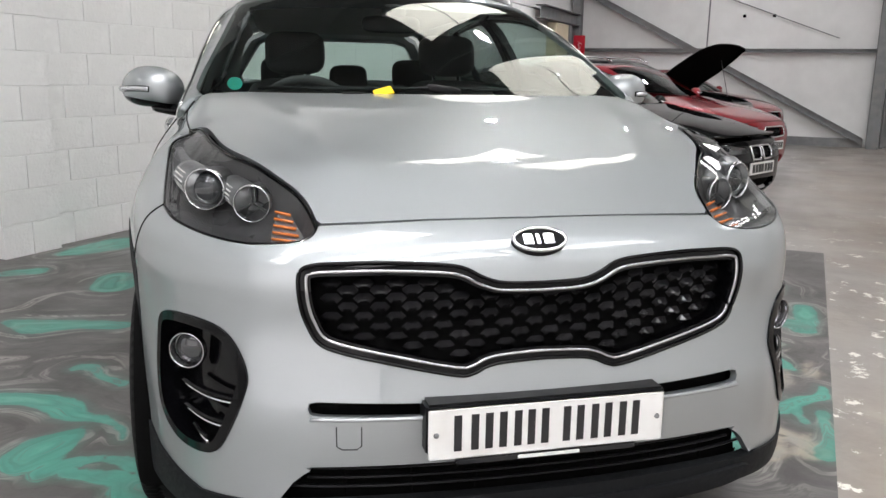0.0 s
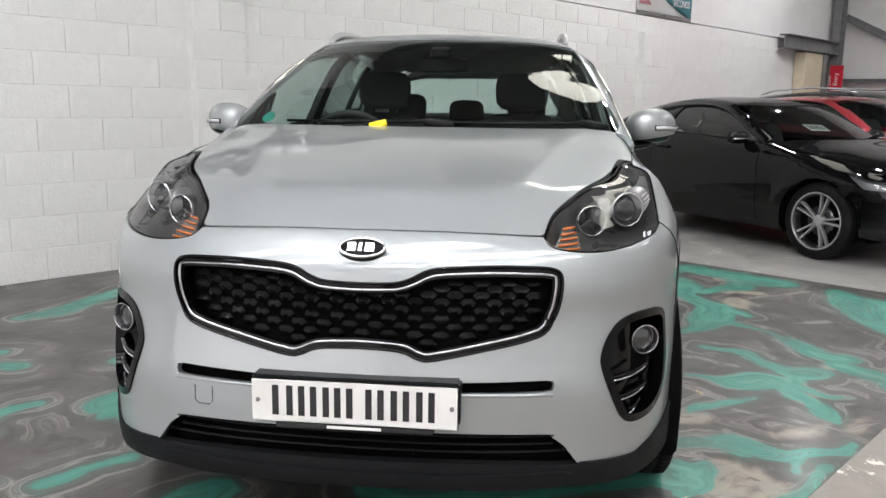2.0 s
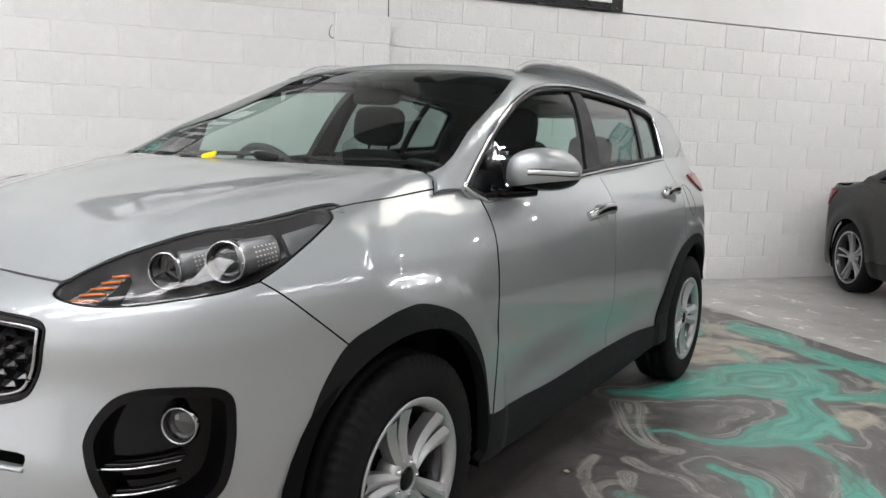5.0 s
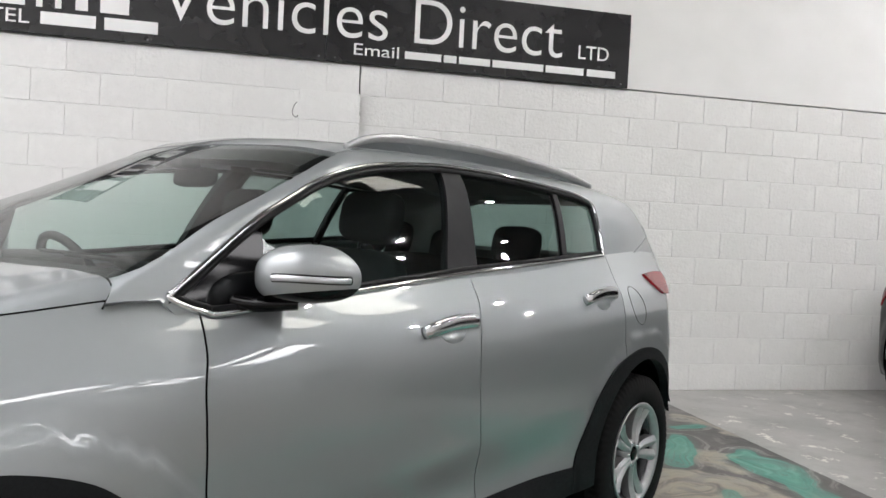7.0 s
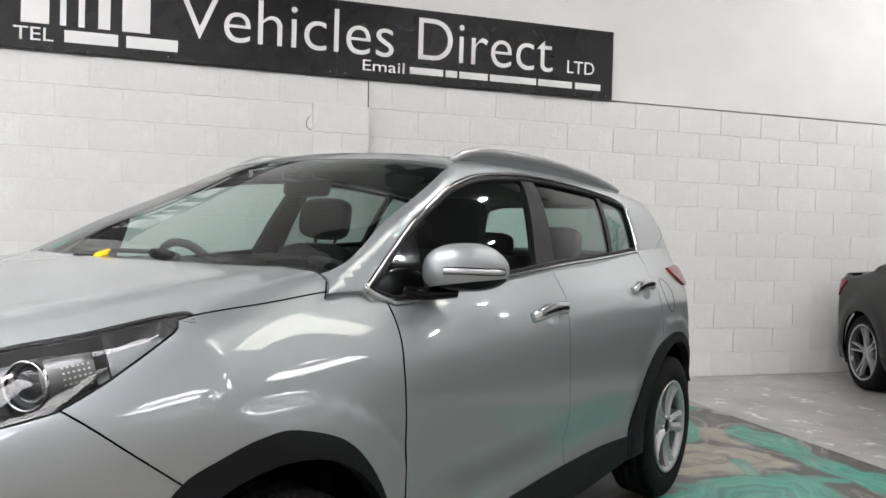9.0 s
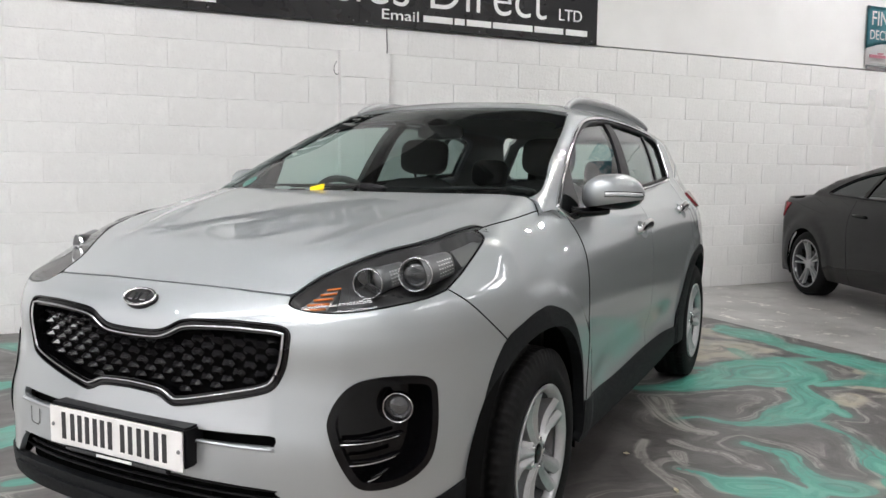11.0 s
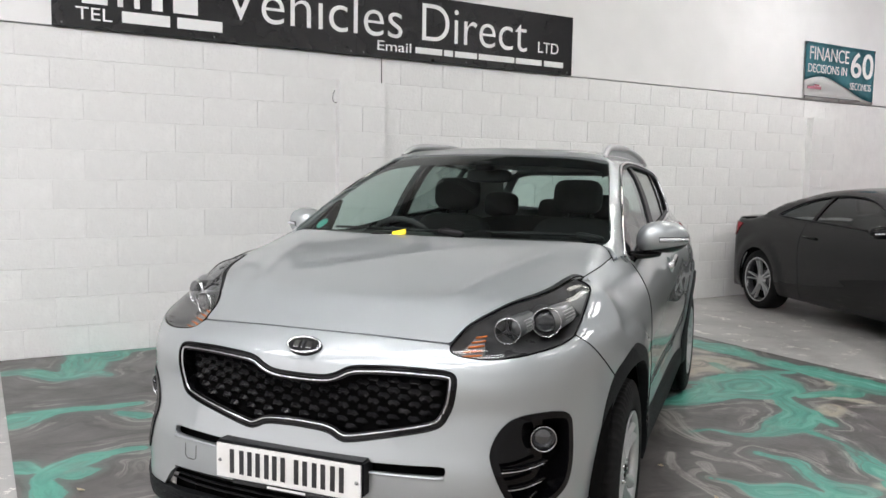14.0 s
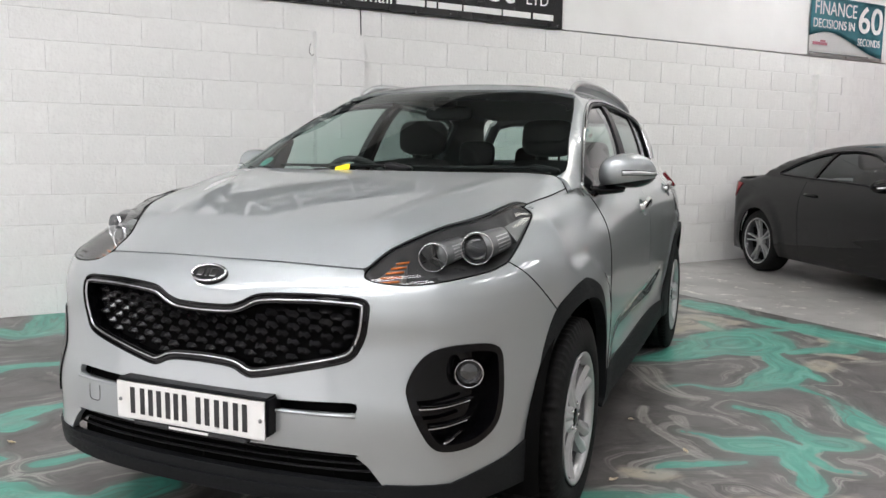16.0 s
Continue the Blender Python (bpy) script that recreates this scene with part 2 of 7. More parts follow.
# ---- the silver car's form ----
NOSE = curve((0.16, 0.10), (0.22, 0.05), (0.30, 0.012), (0.42, 0.006), (0.56, 0.008), (0.63, 0.025), (0.72, 0.042), (0.83, 0.048), (0.87, 0.063), (0.905, 0.094), (0.935, 0.15), (0.96, 0.205), (1.0, 0.285), (1.1, 0.45))
BONNET = curve((0.0, 0.90), (0.15, 0.942), (0.3, 0.993), (0.5, 1.042), (0.8, 1.103), (1.15, 1.159), (1.35, 1.185), (1.6, 1.26), (2.0, 1.40), (4.4, 1.42))
FLANK = curve((0.15, 0.85), (0.30, 0.893), (0.45, 0.898), (0.62, 0.908), (0.80, 0.915), (0.90, 0.912), (0.98, 0.896), (1.05, 0.862), (1.11, 0.812), (1.17, 0.765), (1.25, 0.70))
PLAN = curve((0.0, 0.86), (0.45, 0.985), (0.9, 1.0), (1.6, 1.0), (2.8, 1.0), (3.6, 0.99), (4.0, 0.945), (4.3, 0.88), (4.48, 0.83))
SCREEN = curve((1.0, 0.85), (1.163, 1.14), (1.35, 1.475), (1.52, 1.815), (1.60, 1.99))
CANT = curve((1.0, 0.845), (1.10, 0.81), (1.2, 0.768), (1.3, 0.733), (1.4, 0.69), (1.47, 0.65), (1.52, 0.605), (1.58, 0.54))
SCREEN_BOW = curve((1.0, 0.04), (1.15, 0.07), (1.22, 0.12), (1.3, 0.17), (1.38, 0.28), (1.45, 0.36), (1.7, 0.37))
CANT_PLAN = curve((1.2, 0.99), (2.0, 1.0), (2.8, 0.99), (3.4, 0.965), (4.0, 0.90), (4.4, 0.84))
ROOF = curve((1.5, 1.535), (1.9, 1.575), (2.3, 1.597), (2.8, 1.598), (3.4, 1.573), (3.9, 1.53), (4.3, 1.46))


def bow(x):
    return 0.12 * x**2 + 0.30 * x**4 + 1.15 * x**10


def car_top(x, y):
    # a flat middle between two rounded ridges that spread towards the screen
    fall = (0.03 - 0.019 * step(0.15, 0.7, y)) * (x / 0.7) ** 2
    fall = fall + 0.019 * (x / 0.74) ** 6 * step(0.3, 0.6, y) * step(1.1, 0.85, y)
    fall = fall + 0.028 * step(0.735, 0.81, x) * step(0.86, 1.12, y) - 0.017 * step(0.0, 0.35, y)
    ridge = np.exp(-(((x - 0.265 - 0.305 * y) / 0.048) ** 2)) * step(0.08, 0.4, y) * (1 - 0.7 * step(0.75, 1.1, y))
    return BONNET(y) - fall + 0.009 * ridge + 0.004 * step(0.30 + 0.305 * y, 0.20 + 0.305 * y, x) * step(0.1, 0.5, y)


def car_side(y, z):
    # the door skins fall in towards the sill, under a crease that climbs to the rear
    low = step(0.16, 0.0, np.abs(z - 0.47 - 0.03 * (y - 2.2))) * step(1.35, 1.7, y) * step(3.2, 2.7, y)
    flare = sum(step(0.60, 0.44, np.hypot(y - c, z - 0.345)) + step(0.562, 0.532, np.hypot(y - c, z - 0.345)) for c in (0.885, 3.57))
    front = step(1.75, 1.25, y) * step(0.92, 1.08, z) * step(0.2, 1.0, y)
    # the wing leans in above the wheel arch
    lean = np.exp(-(((y - 0.86) / 0.34) ** 2)) * step(0.74, 1.0, z)
    return FLANK(z) * PLAN(y) - 0.028 * low + 0.006 * flare - 0.022 * front - 0.042 * lean


LOW = Shell(lambda x, z: NOSE(z) + bow(x), lambda x, z: 4.43 - 0.30 * x**2 - 0.6 * x**6 - 0.25 * np.maximum(z - 0.8, 0), car_side, car_top, 0.16, 0.03, 0.04, 1.0)
HIGH = Shell(lambda x, z: SCREEN(z) + SCREEN_BOW(z) * x**2, lambda x, z: 4.41 - 0.72 * np.maximum(z - 1.1, 0) - 0.3 * x**2, lambda y, z: CANT(z) * CANT_PLAN(y),
             lambda x, y: ROOF(y) - 0.03 * (x / 0.55) ** 2, 0.9, 0.06, 0.06, 2.6)

# ---- building in mesh ----
from mathutils.geometry import delaunay_2d_cdt


def finish(name, bm, mat, smooth=True):
    me = bpy.data.meshes.new(name)
    bm.normal_update()
    bm.to_mesh(me)
    bm.free()
    true_normals = None
    if "shell_normal" in me.attributes:
        true_normals = np.zeros(len(me.vertices) * 3, np.float32)
        me.attributes["shell_normal"].data.foreach_get("vector", true_normals)
    for mt in (mat if isinstance(mat, (list, tuple)) else [mat]):
        me.materials.append(mt)
    if smooth:
        me.shade_smooth()
        if true_normals is not None:
            me.normals_split_custom_set_from_vertices(true_normals.reshape(-1, 3).tolist())
    return me


def part(name, bm, mat, parent=None, label="", smooth=True):
    """Links a bmesh as one mesh object, under a thing or a part where one is given."""
    ob = new(name, finish(name, bm, mat, smooth))
    ob.parent = parent
    return tagged(ob, label)


def thing(name, label, category, m=None, group=""):
    ob = new(name)
    ob.matrix_basis = m or Matrix()
    ob.empty_display_size = 0.1
    return tagged(ob, label, category, group)


def box(bm, x0, x1, y0, y1, z0, z1, bevel=0.0, m=None):
    made = bmesh.ops.create_cube(bm, size=1)["verts"]
    bmesh.ops.scale(bm, vec=(x1 - x0, y1 - y0, z1 - z0), verts=made)
    bmesh.ops.translate(bm, vec=((x0 + x1) / 2, (y0 + y1) / 2, (z0 + z1) / 2), verts=made)
    if bevel:
        edges = list({e for v in made for e in v.link_edges})
        made = list({v for f in bmesh.ops.bevel(bm, geom=edges, offset=bevel, segments=2, affect="EDGES", clamp_overlap=True)["faces"] for v in f.verts} | {v for v in made if v.is_valid})
    if m:
        bmesh.ops.transform(bm, matrix=m, verts=made)
    return bm


def block(*args, bevel=0.0, m=None):
    return box(bmesh.new(), *args, bevel=bevel, m=m)


def tube(path, radius, closed=False, sides=8, flat=1.0, up=None, bm=None, taper=None):
    """A bar of round or flattened section along points."""
    bm = bm or bmesh.new()
    pts = [Vector(p) for p in path]
    count = len(pts)
    rings = []
    for i, p in enumerate(pts):
        a = pts[(i - 1) % count] if closed or i else p
        b = pts[(i + 1) % count] if closed or i < count - 1 else p
        t = (b - a).normalized()
        ref = Vector(up) if up else (Vector((0, 0, 1)) if abs(t.z) < 0.9 else Vector((1, 0, 0)))
        s = t.cross(ref).normalized()
        n = s.cross(t)
        r = radius * (taper(i / (count - 1)) if taper else 1)
        rings.append([bm.verts.new(p + s * (r * math.cos(2 * math.pi * k / sides)) + n * (r * flat * math.sin(2 * math.pi * k / sides))) for k in range(sides)])
    for i in range(count if closed else count - 1):
        one, two = rings[i], rings[(i + 1) % count]
        for k in range(sides):
            bm.faces.new((one[k], one[(k + 1) % sides], two[(k + 1) % sides], two[k]))
    if not closed:
        bm.faces.new(rings[0][::-1]), bm.faces.new(rings[-1])
    bmesh.ops.recalc_face_normals(bm, faces=bm.faces)
    return bm


def lathe(profile, steps=48, bm=None, m=None, whole=True):
    """A body of turning about the x axis, from (x, r) points."""
    bm = bm or bmesh.new()
    rings = []
    made = []
    for k in range(steps):
        a = 2 * math.pi * k / steps
        rings.append([bm.verts.new((x, r * math.cos(a), r * math.sin(a))) for x, r in profile])
        made += rings[-1]
    for k in range(steps):
        one, two = rings[k], rings[(k + 1) % steps]
        for i in range(len(profile) - 1):
            if profile[i][1] < 1e-6 and profile[i + 1][1] < 1e-6:
                continue
            bm.faces.new((one[i], one[i + 1], two[i + 1], two[i]))
    bmesh.ops.remove_doubles(bm, verts=made, dist=1e-6)
    bmesh.ops.recalc_face_normals(bm, faces=bm.faces)
    if m:
        bmesh.ops.transform(bm, matrix=m, verts=[v for v in made if v.is_valid])
    return bm


def smooth(pts, n=6, closed=False):
    """A rounded line through points."""
    p = np.array(pts, float)
    count = len(p)
    out = []
    for i in range(count if closed else count - 1):
        a, b, c, d = (p[j % count] if closed else p[min(max(j, 0), count - 1)] for j in (i - 1, i, i + 1, i + 2))
        for k in range(n):
            u = k / n
            out.append(0.5 * (2 * b + (c - a) * u + (2 * a - 5 * b + 4 * c - d) * u**2 + (3 * b - a - 3 * c + d) * u**3))
    if not closed:
        out.append(p[-1])
    return np.array(out)


def chain(*lines, n=6):
    """Rounded lines joined at corners, into one closed outline."""
    out = [smooth(l, n)[:-1] for l in lines[:-1]] + [smooth(lines[-1], n)]
    return np.concatenate(out)


def inset(poly, d):
    """The outline moved inwards by d."""
    p = np.asarray(poly, float)
    keep = np.linalg.norm(p - np.roll(p, 1, 0), axis=1) > 1e-5
    p = p[keep]
    area = np.sum(p[:, 0] * np.roll(p[:, 1], -1) - p[:, 1] * np.roll(p[:, 0], -1))
    t = np.roll(p, -1, 0) - np.roll(p, 1, 0)
    nrm = np.stack([-t[:, 1], t[:, 0]], 1) / np.maximum(np.linalg.norm(t, axis=1, keepdims=True), 1e-9)
    return p + nrm * d * np.sign(area)


def even(poly, gap):
    """The closed outline with points about gap apart."""
    p = np.asarray(poly, float)
    out = []
    for a, b in zip(p, np.roll(p, -1, 0)):
        k = max(1, int(np.ceil(np.linalg.norm(b - a) / gap)))
        if np.linalg.norm(b - a) > 1e-6:
            out += [a + (b - a) * i / k for i in range(k)]
    return np.array(out)


def inside(poly, q):
    x, y = q[:, 0], q[:, 1]
    r = np.zeros(len(q), bool)
    for (ax, ay), (bx, by) in zip(poly, np.roll(poly, -1, 0)):
        cross = (ay > y) != (by > y)
        r ^= cross & (x < (bx - ax) * (y - ay) / (by - ay + 1e-12) + ax)
    return r


def off_line(poly, q):
    best = np.full(len(q), 9.0)
    for a, b in zip(poly, np.roll(poly, -1, 0)):
        ab = b - a
        u = np.clip(((q - a) @ ab) / max(ab @ ab, 1e-12), 0, 1)
        best = np.minimum(best, np.linalg.norm(q - a - u[:, None] * ab, axis=1))
    return best


def sheet(shell, chart, outline, holes=(), off=0.0, lip=0.018, gap=0.03, flip=False, bm=None, bulge=0.0, lips=None):
    """A skin on a shell within an outline, less its holes, with its edges turned inwards."""
    bm = bm or bmesh.new()
    loops = [even(outline, gap)] + [even(h, gap) for h in holes]
    lo, hi = loops[0].min(0), loops[0].max(0)
    gx, gy = np.meshgrid(np.arange(lo[0], hi[0], gap), np.arange(lo[1], hi[1], gap))
    q = np.stack([gx.ravel(), gy.ravel()], 1)
    ok = inside(loops[0], q) & (off_line(loops[0], q) > gap * 0.55)
    for h in loops[1:]:
        ok &= ~inside(h, q) & (off_line(h, q) > gap * 0.55)
    q = q[ok]
    verts, edges = [], []
    for l in loops:
        s = len(verts)
        verts += [Vector(v) for v in l]
        edges += [(s + i, s + (i + 1) % len(l)) for i in range(len(l))]
    verts += [Vector(v) for v in q]
    v2, e2, f2 = delaunay_2d_cdt(verts, edges, [], 1, 1e-6)[:3]
    flat = np.array([(v.x, v.y) for v in v2])
    mids = np.array([flat[list(f)].mean(0) for f in f2])
    ok = inside(loops[0], mids)
    for h in loops[1:]:
        ok &= ~inside(h, mids)
    p = shell.place(chart, flat)
    nr = shell.normal(p)
    if bulge:
        p = p + nr * (bulge * (1 - np.exp(-off_line(loops[0], flat) / 0.02)))[:, None]
    p = p + nr * off
    turn = np.array([-1, 1, 1]) if flip else np.array([1, 1, 1])
    layer = None if bulge else bm.verts.layers.float_vector.get("shell_normal") or bm.verts.layers.float_vector.new("shell_normal")
    made = [bm.verts.new(v * turn) for v in p]
    if layer:
        for v, direction in zip(made, nr * turn):
            v[layer] = direction
    for f, good in zip(f2, ok):
        if good:
            a, b, c = p[f[0]], p[f[1]], p[f[2]]
            out = np.dot(np.cross(b - a, c - a), nr[f[0]]) > 0
            try:
                bm.faces.new([made[i] for i in (f if out != flip else f[::-1])])
            except ValueError:
                pass
    if lip:
        for k, l in enumerate(loops):
            if lips is not None and k not in lips:
                continue
            pl = shell.place(chart, l)
            nl = shell.normal(pl)
            pl = pl + nl * off
            top = [bm.verts.new(v * turn) for v in pl]
            low = [bm.verts.new(v * turn) for v in pl - nl * lip]
            area = np.sum(l[:, 0] * np.roll(l[:, 1], -1) - l[:, 1] * np.roll(l[:, 0], -1))
            for i in range(len(l)):
                j = (i + 1) % len(l)
                bm.faces.new((top[i], top[j], low[j], low[i]))
    loose = [v for v in bm.verts if not v.link_faces]
    bmesh.ops.delete(bm, geom=loose, context="VERTS")
    return bm


def edge_line(shell, chart, outline, off=0.0, gap=0.02, flip=False):
    """Points along an outline on a shell."""
    l = even(outline, gap)
    p = shell.place(chart, l)
    p = p + shell.normal(p) * off
    if flip:
        p = p * np.array([-1, 1, 1])
    return [tuple(v) for v in p]


def both(pts):
    """A whole outline from its half, which runs from the middle line back to the middle line."""
    p = np.asarray(pts, float)
    other = p[::-1] * np.array([-1, 1])
    return np.concatenate([p, other[1:-1] if abs(p[0][0]) < 1e-6 else other])


def text(words, size, m, mat, depth=0.002, align="LEFT", bold=0.0, parent=None, name="lettering", wide=1.0):
    cu = bpy.data.curves.new(name, "FONT")
    cu.body, cu.size, cu.extrude, cu.align_x, cu.offset = words, size, depth, align, bold
    ob = bpy.data.objects.new(name, cu)
    scene.collection.objects.link(ob)
    dg = bpy.context.evaluated_depsgraph_get()
    me = bpy.data.meshes.new_from_object(ob.evaluated_get(dg))
    bpy.data.objects.remove(ob)
    me.materials.clear()
    me.materials.append(mat)
    me.transform(Matrix.Diagonal((wide, 1, 1, 1)))
    me.transform(m)
    out = new(name, me)
    out.parent = parent
    return out

# ---- the hall ----
# x runs along the block wall, y into it, z up
ROOM = pose(-3.4514, 2.6966, 0, 0, 0, 52)
END, BACK, SIDE, EAVES = 16.0, -10.0, -9.0, 5.0
COURSE, LENGTH = 0.225, 0.45


def placed(ob, m=ROOM, kind="structure", label="", category=""):
    ob.matrix_basis = m
    return tagged(ob, label, category, kind=kind)


def box_in(name, mat, *size, bevel=0.0, label="", category="", kind="structure"):
    return placed(part(name, block(*size, bevel=bevel), mat, smooth=False), ROOM, kind, label, category)


def node_floor(name, resin):
    m = bpy.data.materials.new(name)
    m.use_nodes = True
    n, link = m.node_tree.nodes, m.node_tree.links.new
    b = n["Principled BSDF"]
    co = n.new("ShaderNodeTexCoord")

    def noise_of(size, detail=5.0, warp=None, vec=None, rough=0.5, dist=0.0):
        t = n.new("ShaderNodeTexNoise")
        t.inputs["Scale"].default_value, t.inputs["Detail"].default_value = size, detail
        t.inputs["Roughness"].default_value, t.inputs["Distortion"].default_value = rough, dist
        link(vec or co.outputs["Object"], t.inputs["Vector"])
        return t

    def ramp(fac, *stops):
        r = n.new("ShaderNodeValToRGB")
        while len(r.color_ramp.elements) < len(stops):
            r.color_ramp.elements.new(0.5)
        for e, (pos, c) in zip(r.color_ramp.elements, stops):
            e.position, e.color = pos, (*((c,) * 3 if isinstance(c, (int, float)) else c), 1)
        link(fac, r.inputs[0])
        return r.outputs[0]

    def mixed(fac, one, two):
        mx = n.new("ShaderNodeMix")
        mx.data_type = "RGBA"
        for s, v in ((mx.inputs[0], fac), (mx.inputs[6], one), (mx.inputs[7], two)):
            if hasattr(v, "node"):
                link(v, s)
            elif isinstance(v, tuple):
                s.default_value = (*v, 1)
            else:
                s.default_value = v
        return mx.outputs[2]
    if resin:
        def math_of(op, one, two, three=0.0):
            m2 = n.new("ShaderNodeMath")
            m2.operation = op
            for sock, v in zip(m2.inputs, (one, two, three)):
                if hasattr(v, "node"):
                    link(v, sock)
                else:
                    sock.default_value = v
            return m2.outputs[0]

        def attr(key):
            at = n.new("ShaderNodeAttribute")
            at.attribute_name = key
            return at.outputs["Fac"]

        def span(fac, low, high):
            r = n.new("ShaderNodeMapRange")
            r.interpolation_type = "SMOOTHSTEP"
            r.inputs[1].default_value, r.inputs[2].default_value = low, high
            link(fac, r.inputs[0])
            return r.outputs[0]

        def ragged(key, size, amount, detail=4.0):
            """The run's depth with its outline drawn out unevenly."""
            return math_of("ADD", attr(key), math_of("MULTIPLY_ADD", noise_of(size, detail, dist=0.8, rough=0.5).outputs["Fac"], amount, -amount / 2))

        def drawn(depth, across, drift, seed):
            """Fine lines that follow the runs, as poured colour is drawn out."""
            vec = n.new("ShaderNodeCombineXYZ")
            link(math_of("ADD", math_of("MULTIPLY", depth, across), math_of("MULTIPLY", noise_of(1.5, 3.0, dist=0.6).outputs["Fac"], drift)), vec.inputs[0])
            link(math_of("MULTIPLY", noise_of(0.9, 2.0).outputs["Fac"], 5.0), vec.inputs[1])
            vec.inputs[2].default_value = seed
            return noise_of(1.0, 3.0, vec=vec.outputs[0], rough=0.6).outputs["Fac"]
        teal, cream, wisp = ragged("teal", 5.0, 0.075), ragged("cream", 4.0, 0.22, 6.0), ragged("wisp", 6.0, 0.085, 6.0)
        base = ramp(noise_of(1.3, 7.0, dist=1.0, rough=0.55).outputs["Fac"], (0.28, (0.050, 0.046, 0.044)), (0.5, (0.078, 0.072, 0.069)), (0.72, (0.108, 0.10, 0.095)))
        base = mixed(ramp(noise_of(22.0, 8.0, rough=0.7).outputs["Fac"], (0.4, 0.0), (0.8, 0.22)), base, (0.16, 0.15, 0.14))
        # pale lines beside the teal and the cream
        near = math_of("MAXIMUM", span(attr("teal"), -0.26, -0.02), span(attr("cream"), -0.30, 0.0))
        lines = ramp(drawn(attr("teal"), 16.0, 5.0, 2.0), (0.50, 0.0), (0.58, 0.75), (0.62, 0.1), (0.68, 0.7), (0.75, 0.0))
        base = mixed(math_of("MULTIPLY", math_of("MULTIPLY", lines, near), ramp(noise_of(2.6, 4.0).outputs["Fac"], (0.40, 0.0), (0.53, 0.95))), base, (0.34, 0.33, 0.30))
        dark = ramp(drawn(attr("teal"), 12.0, 4.0, 7.0), (0.55, 0.0), (0.62, 0.45), (0.70, 0.0))
        base = mixed(dark, base, (0.035, 0.032, 0.031))
        # cream pools, cloudy, with darker threads through them
        pale = ramp(noise_of(2.5, 6.0, dist=1.5).outputs["Fac"], (0.35, (0.26, 0.245, 0.215)), (0.5, (0.37, 0.325, 0.25)), (0.65, (0.31, 0.295, 0.26)))
        base = mixed(math_of("MULTIPLY", span(cream, -0.02, 0.05), ramp(drawn(attr("cream"), 14.0, 6.0, 4.0), (0.36, 0.25), (0.5, 0.95))), base, pale)
        base = mixed(math_of("MULTIPLY", span(wisp, -0.014, 0.012), ramp(drawn(attr("wisp"), 60.0, 4.0, 9.0), (0.40, 0.15), (0.55, 0.8))), base, (0.32, 0.31, 0.28))
        # teal, milky at its rims
        tint = ramp(drawn(attr("teal"), 20.0, 7.0, 0.0), (0.30, (0.034, 0.19, 0.145)), (0.46, (0.055, 0.275, 0.21)), (0.56, (0.07, 0.31, 0.24)), (0.66, (0.11, 0.35, 0.28)), (0.76, (0.20, 0.41, 0.34)))
        tint = mixed(ramp(drawn(attr("teal"), 30.0, 9.0, 5.0), (0.56, 0.0), (0.63, 0.75), (0.70, 0.0)), tint, (0.10, 0.14, 0.125))
        haze = math_of("MULTIPLY", span(teal, -0.05, 0.0), 0.22)
        base = mixed(haze, base, (0.10, 0.24, 0.19))
        base = mixed(math_of("MULTIPLY", span(teal, -0.004, 0.010), ramp(noise_of(2.2, 5.0, dist=0.8).outputs["Fac"], (0.34, 0.5), (0.48, 0.95))), base, tint)
        link(base, b.inputs["Base Color"])
        b.inputs["Coat Weight"].default_value, b.inputs["Coat Roughness"].default_value = 0.16, 0.2
        b.inputs["Specular IOR Level"].default_value = 0.4
        link(ramp(noise_of(3.0, 5.0).outputs["Fac"], (0.3, 0.32), (0.7, 0.52)), b.inputs["Roughness"])
    else:
        paint = ramp(noise_of(1.1, 7.0, rough=0.6).outputs["Fac"], (0.3, (0.32, 0.315, 0.305)), (0.55, (0.37, 0.365, 0.352)), (0.75, (0.42, 0.412, 0.393)))
        bare = ramp(noise_of(1.6, 8.0, rough=0.65, dist=0.6).outputs["Fac"], (0.3, (0.18, 0.15, 0.125)), (0.5, (0.25, 0.212, 0.178)), (0.7, (0.31, 0.272, 0.23)))
        where = n.new("ShaderNodeSeparateXYZ")
        link(co.outputs["Object"], where.inputs[0])
        side = n.new("ShaderNodeMapRange")
        side.inputs[1].default_value, side.inputs[2].default_value = -4.3, -5.1
        link(where.outputs[1], side.inputs[0])
        edge = n.new("ShaderNodeMath")
        edge.operation = "MULTIPLY"
        link(side.outputs[0], edge.inputs[0]), link(ramp(noise_of(0.9, 6.0).outputs["Fac"], (0.25, 0.45), (0.6, 1.0)), edge.inputs[1])
        base = mixed(edge.outputs[0], paint, bare)
        stain = ramp(noise_of(3.2, 8.0, rough=0.7).outputs["Fac"], (0.5, 0.0), (0.75, 0.5))
        base = mixed(stain, base, (0.15, 0.14, 0.13))
        chips = ramp(noise_of(5.0, 8.0, rough=0.72).outputs["Fac"], (0.585, 0.0), (0.61, 1.0))
        zone = ramp(noise_of(0.6, 2.0).outputs["Fac"], (0.48, 0.0), (0.6, 1.0))
        mul = n.new("ShaderNodeMath")
        mul.operation = "MULTIPLY"
        # worn paint gathers in one patch beyond the resin and along its edge
        apart = n.new("ShaderNodeVectorMath")
        apart.operation, apart.inputs[1].default_value = "DISTANCE", (5.55, -1.55, 0)
        link(co.outputs["Object"], apart.inputs[0])
        worn = n.new("ShaderNodeMapRange")
        worn.inputs[1].default_value, worn.inputs[2].default_value = 1.7, 0.5
        link(apart.outputs["Value"], worn.inputs[0])
        rim = n.new("ShaderNodeMapRange")
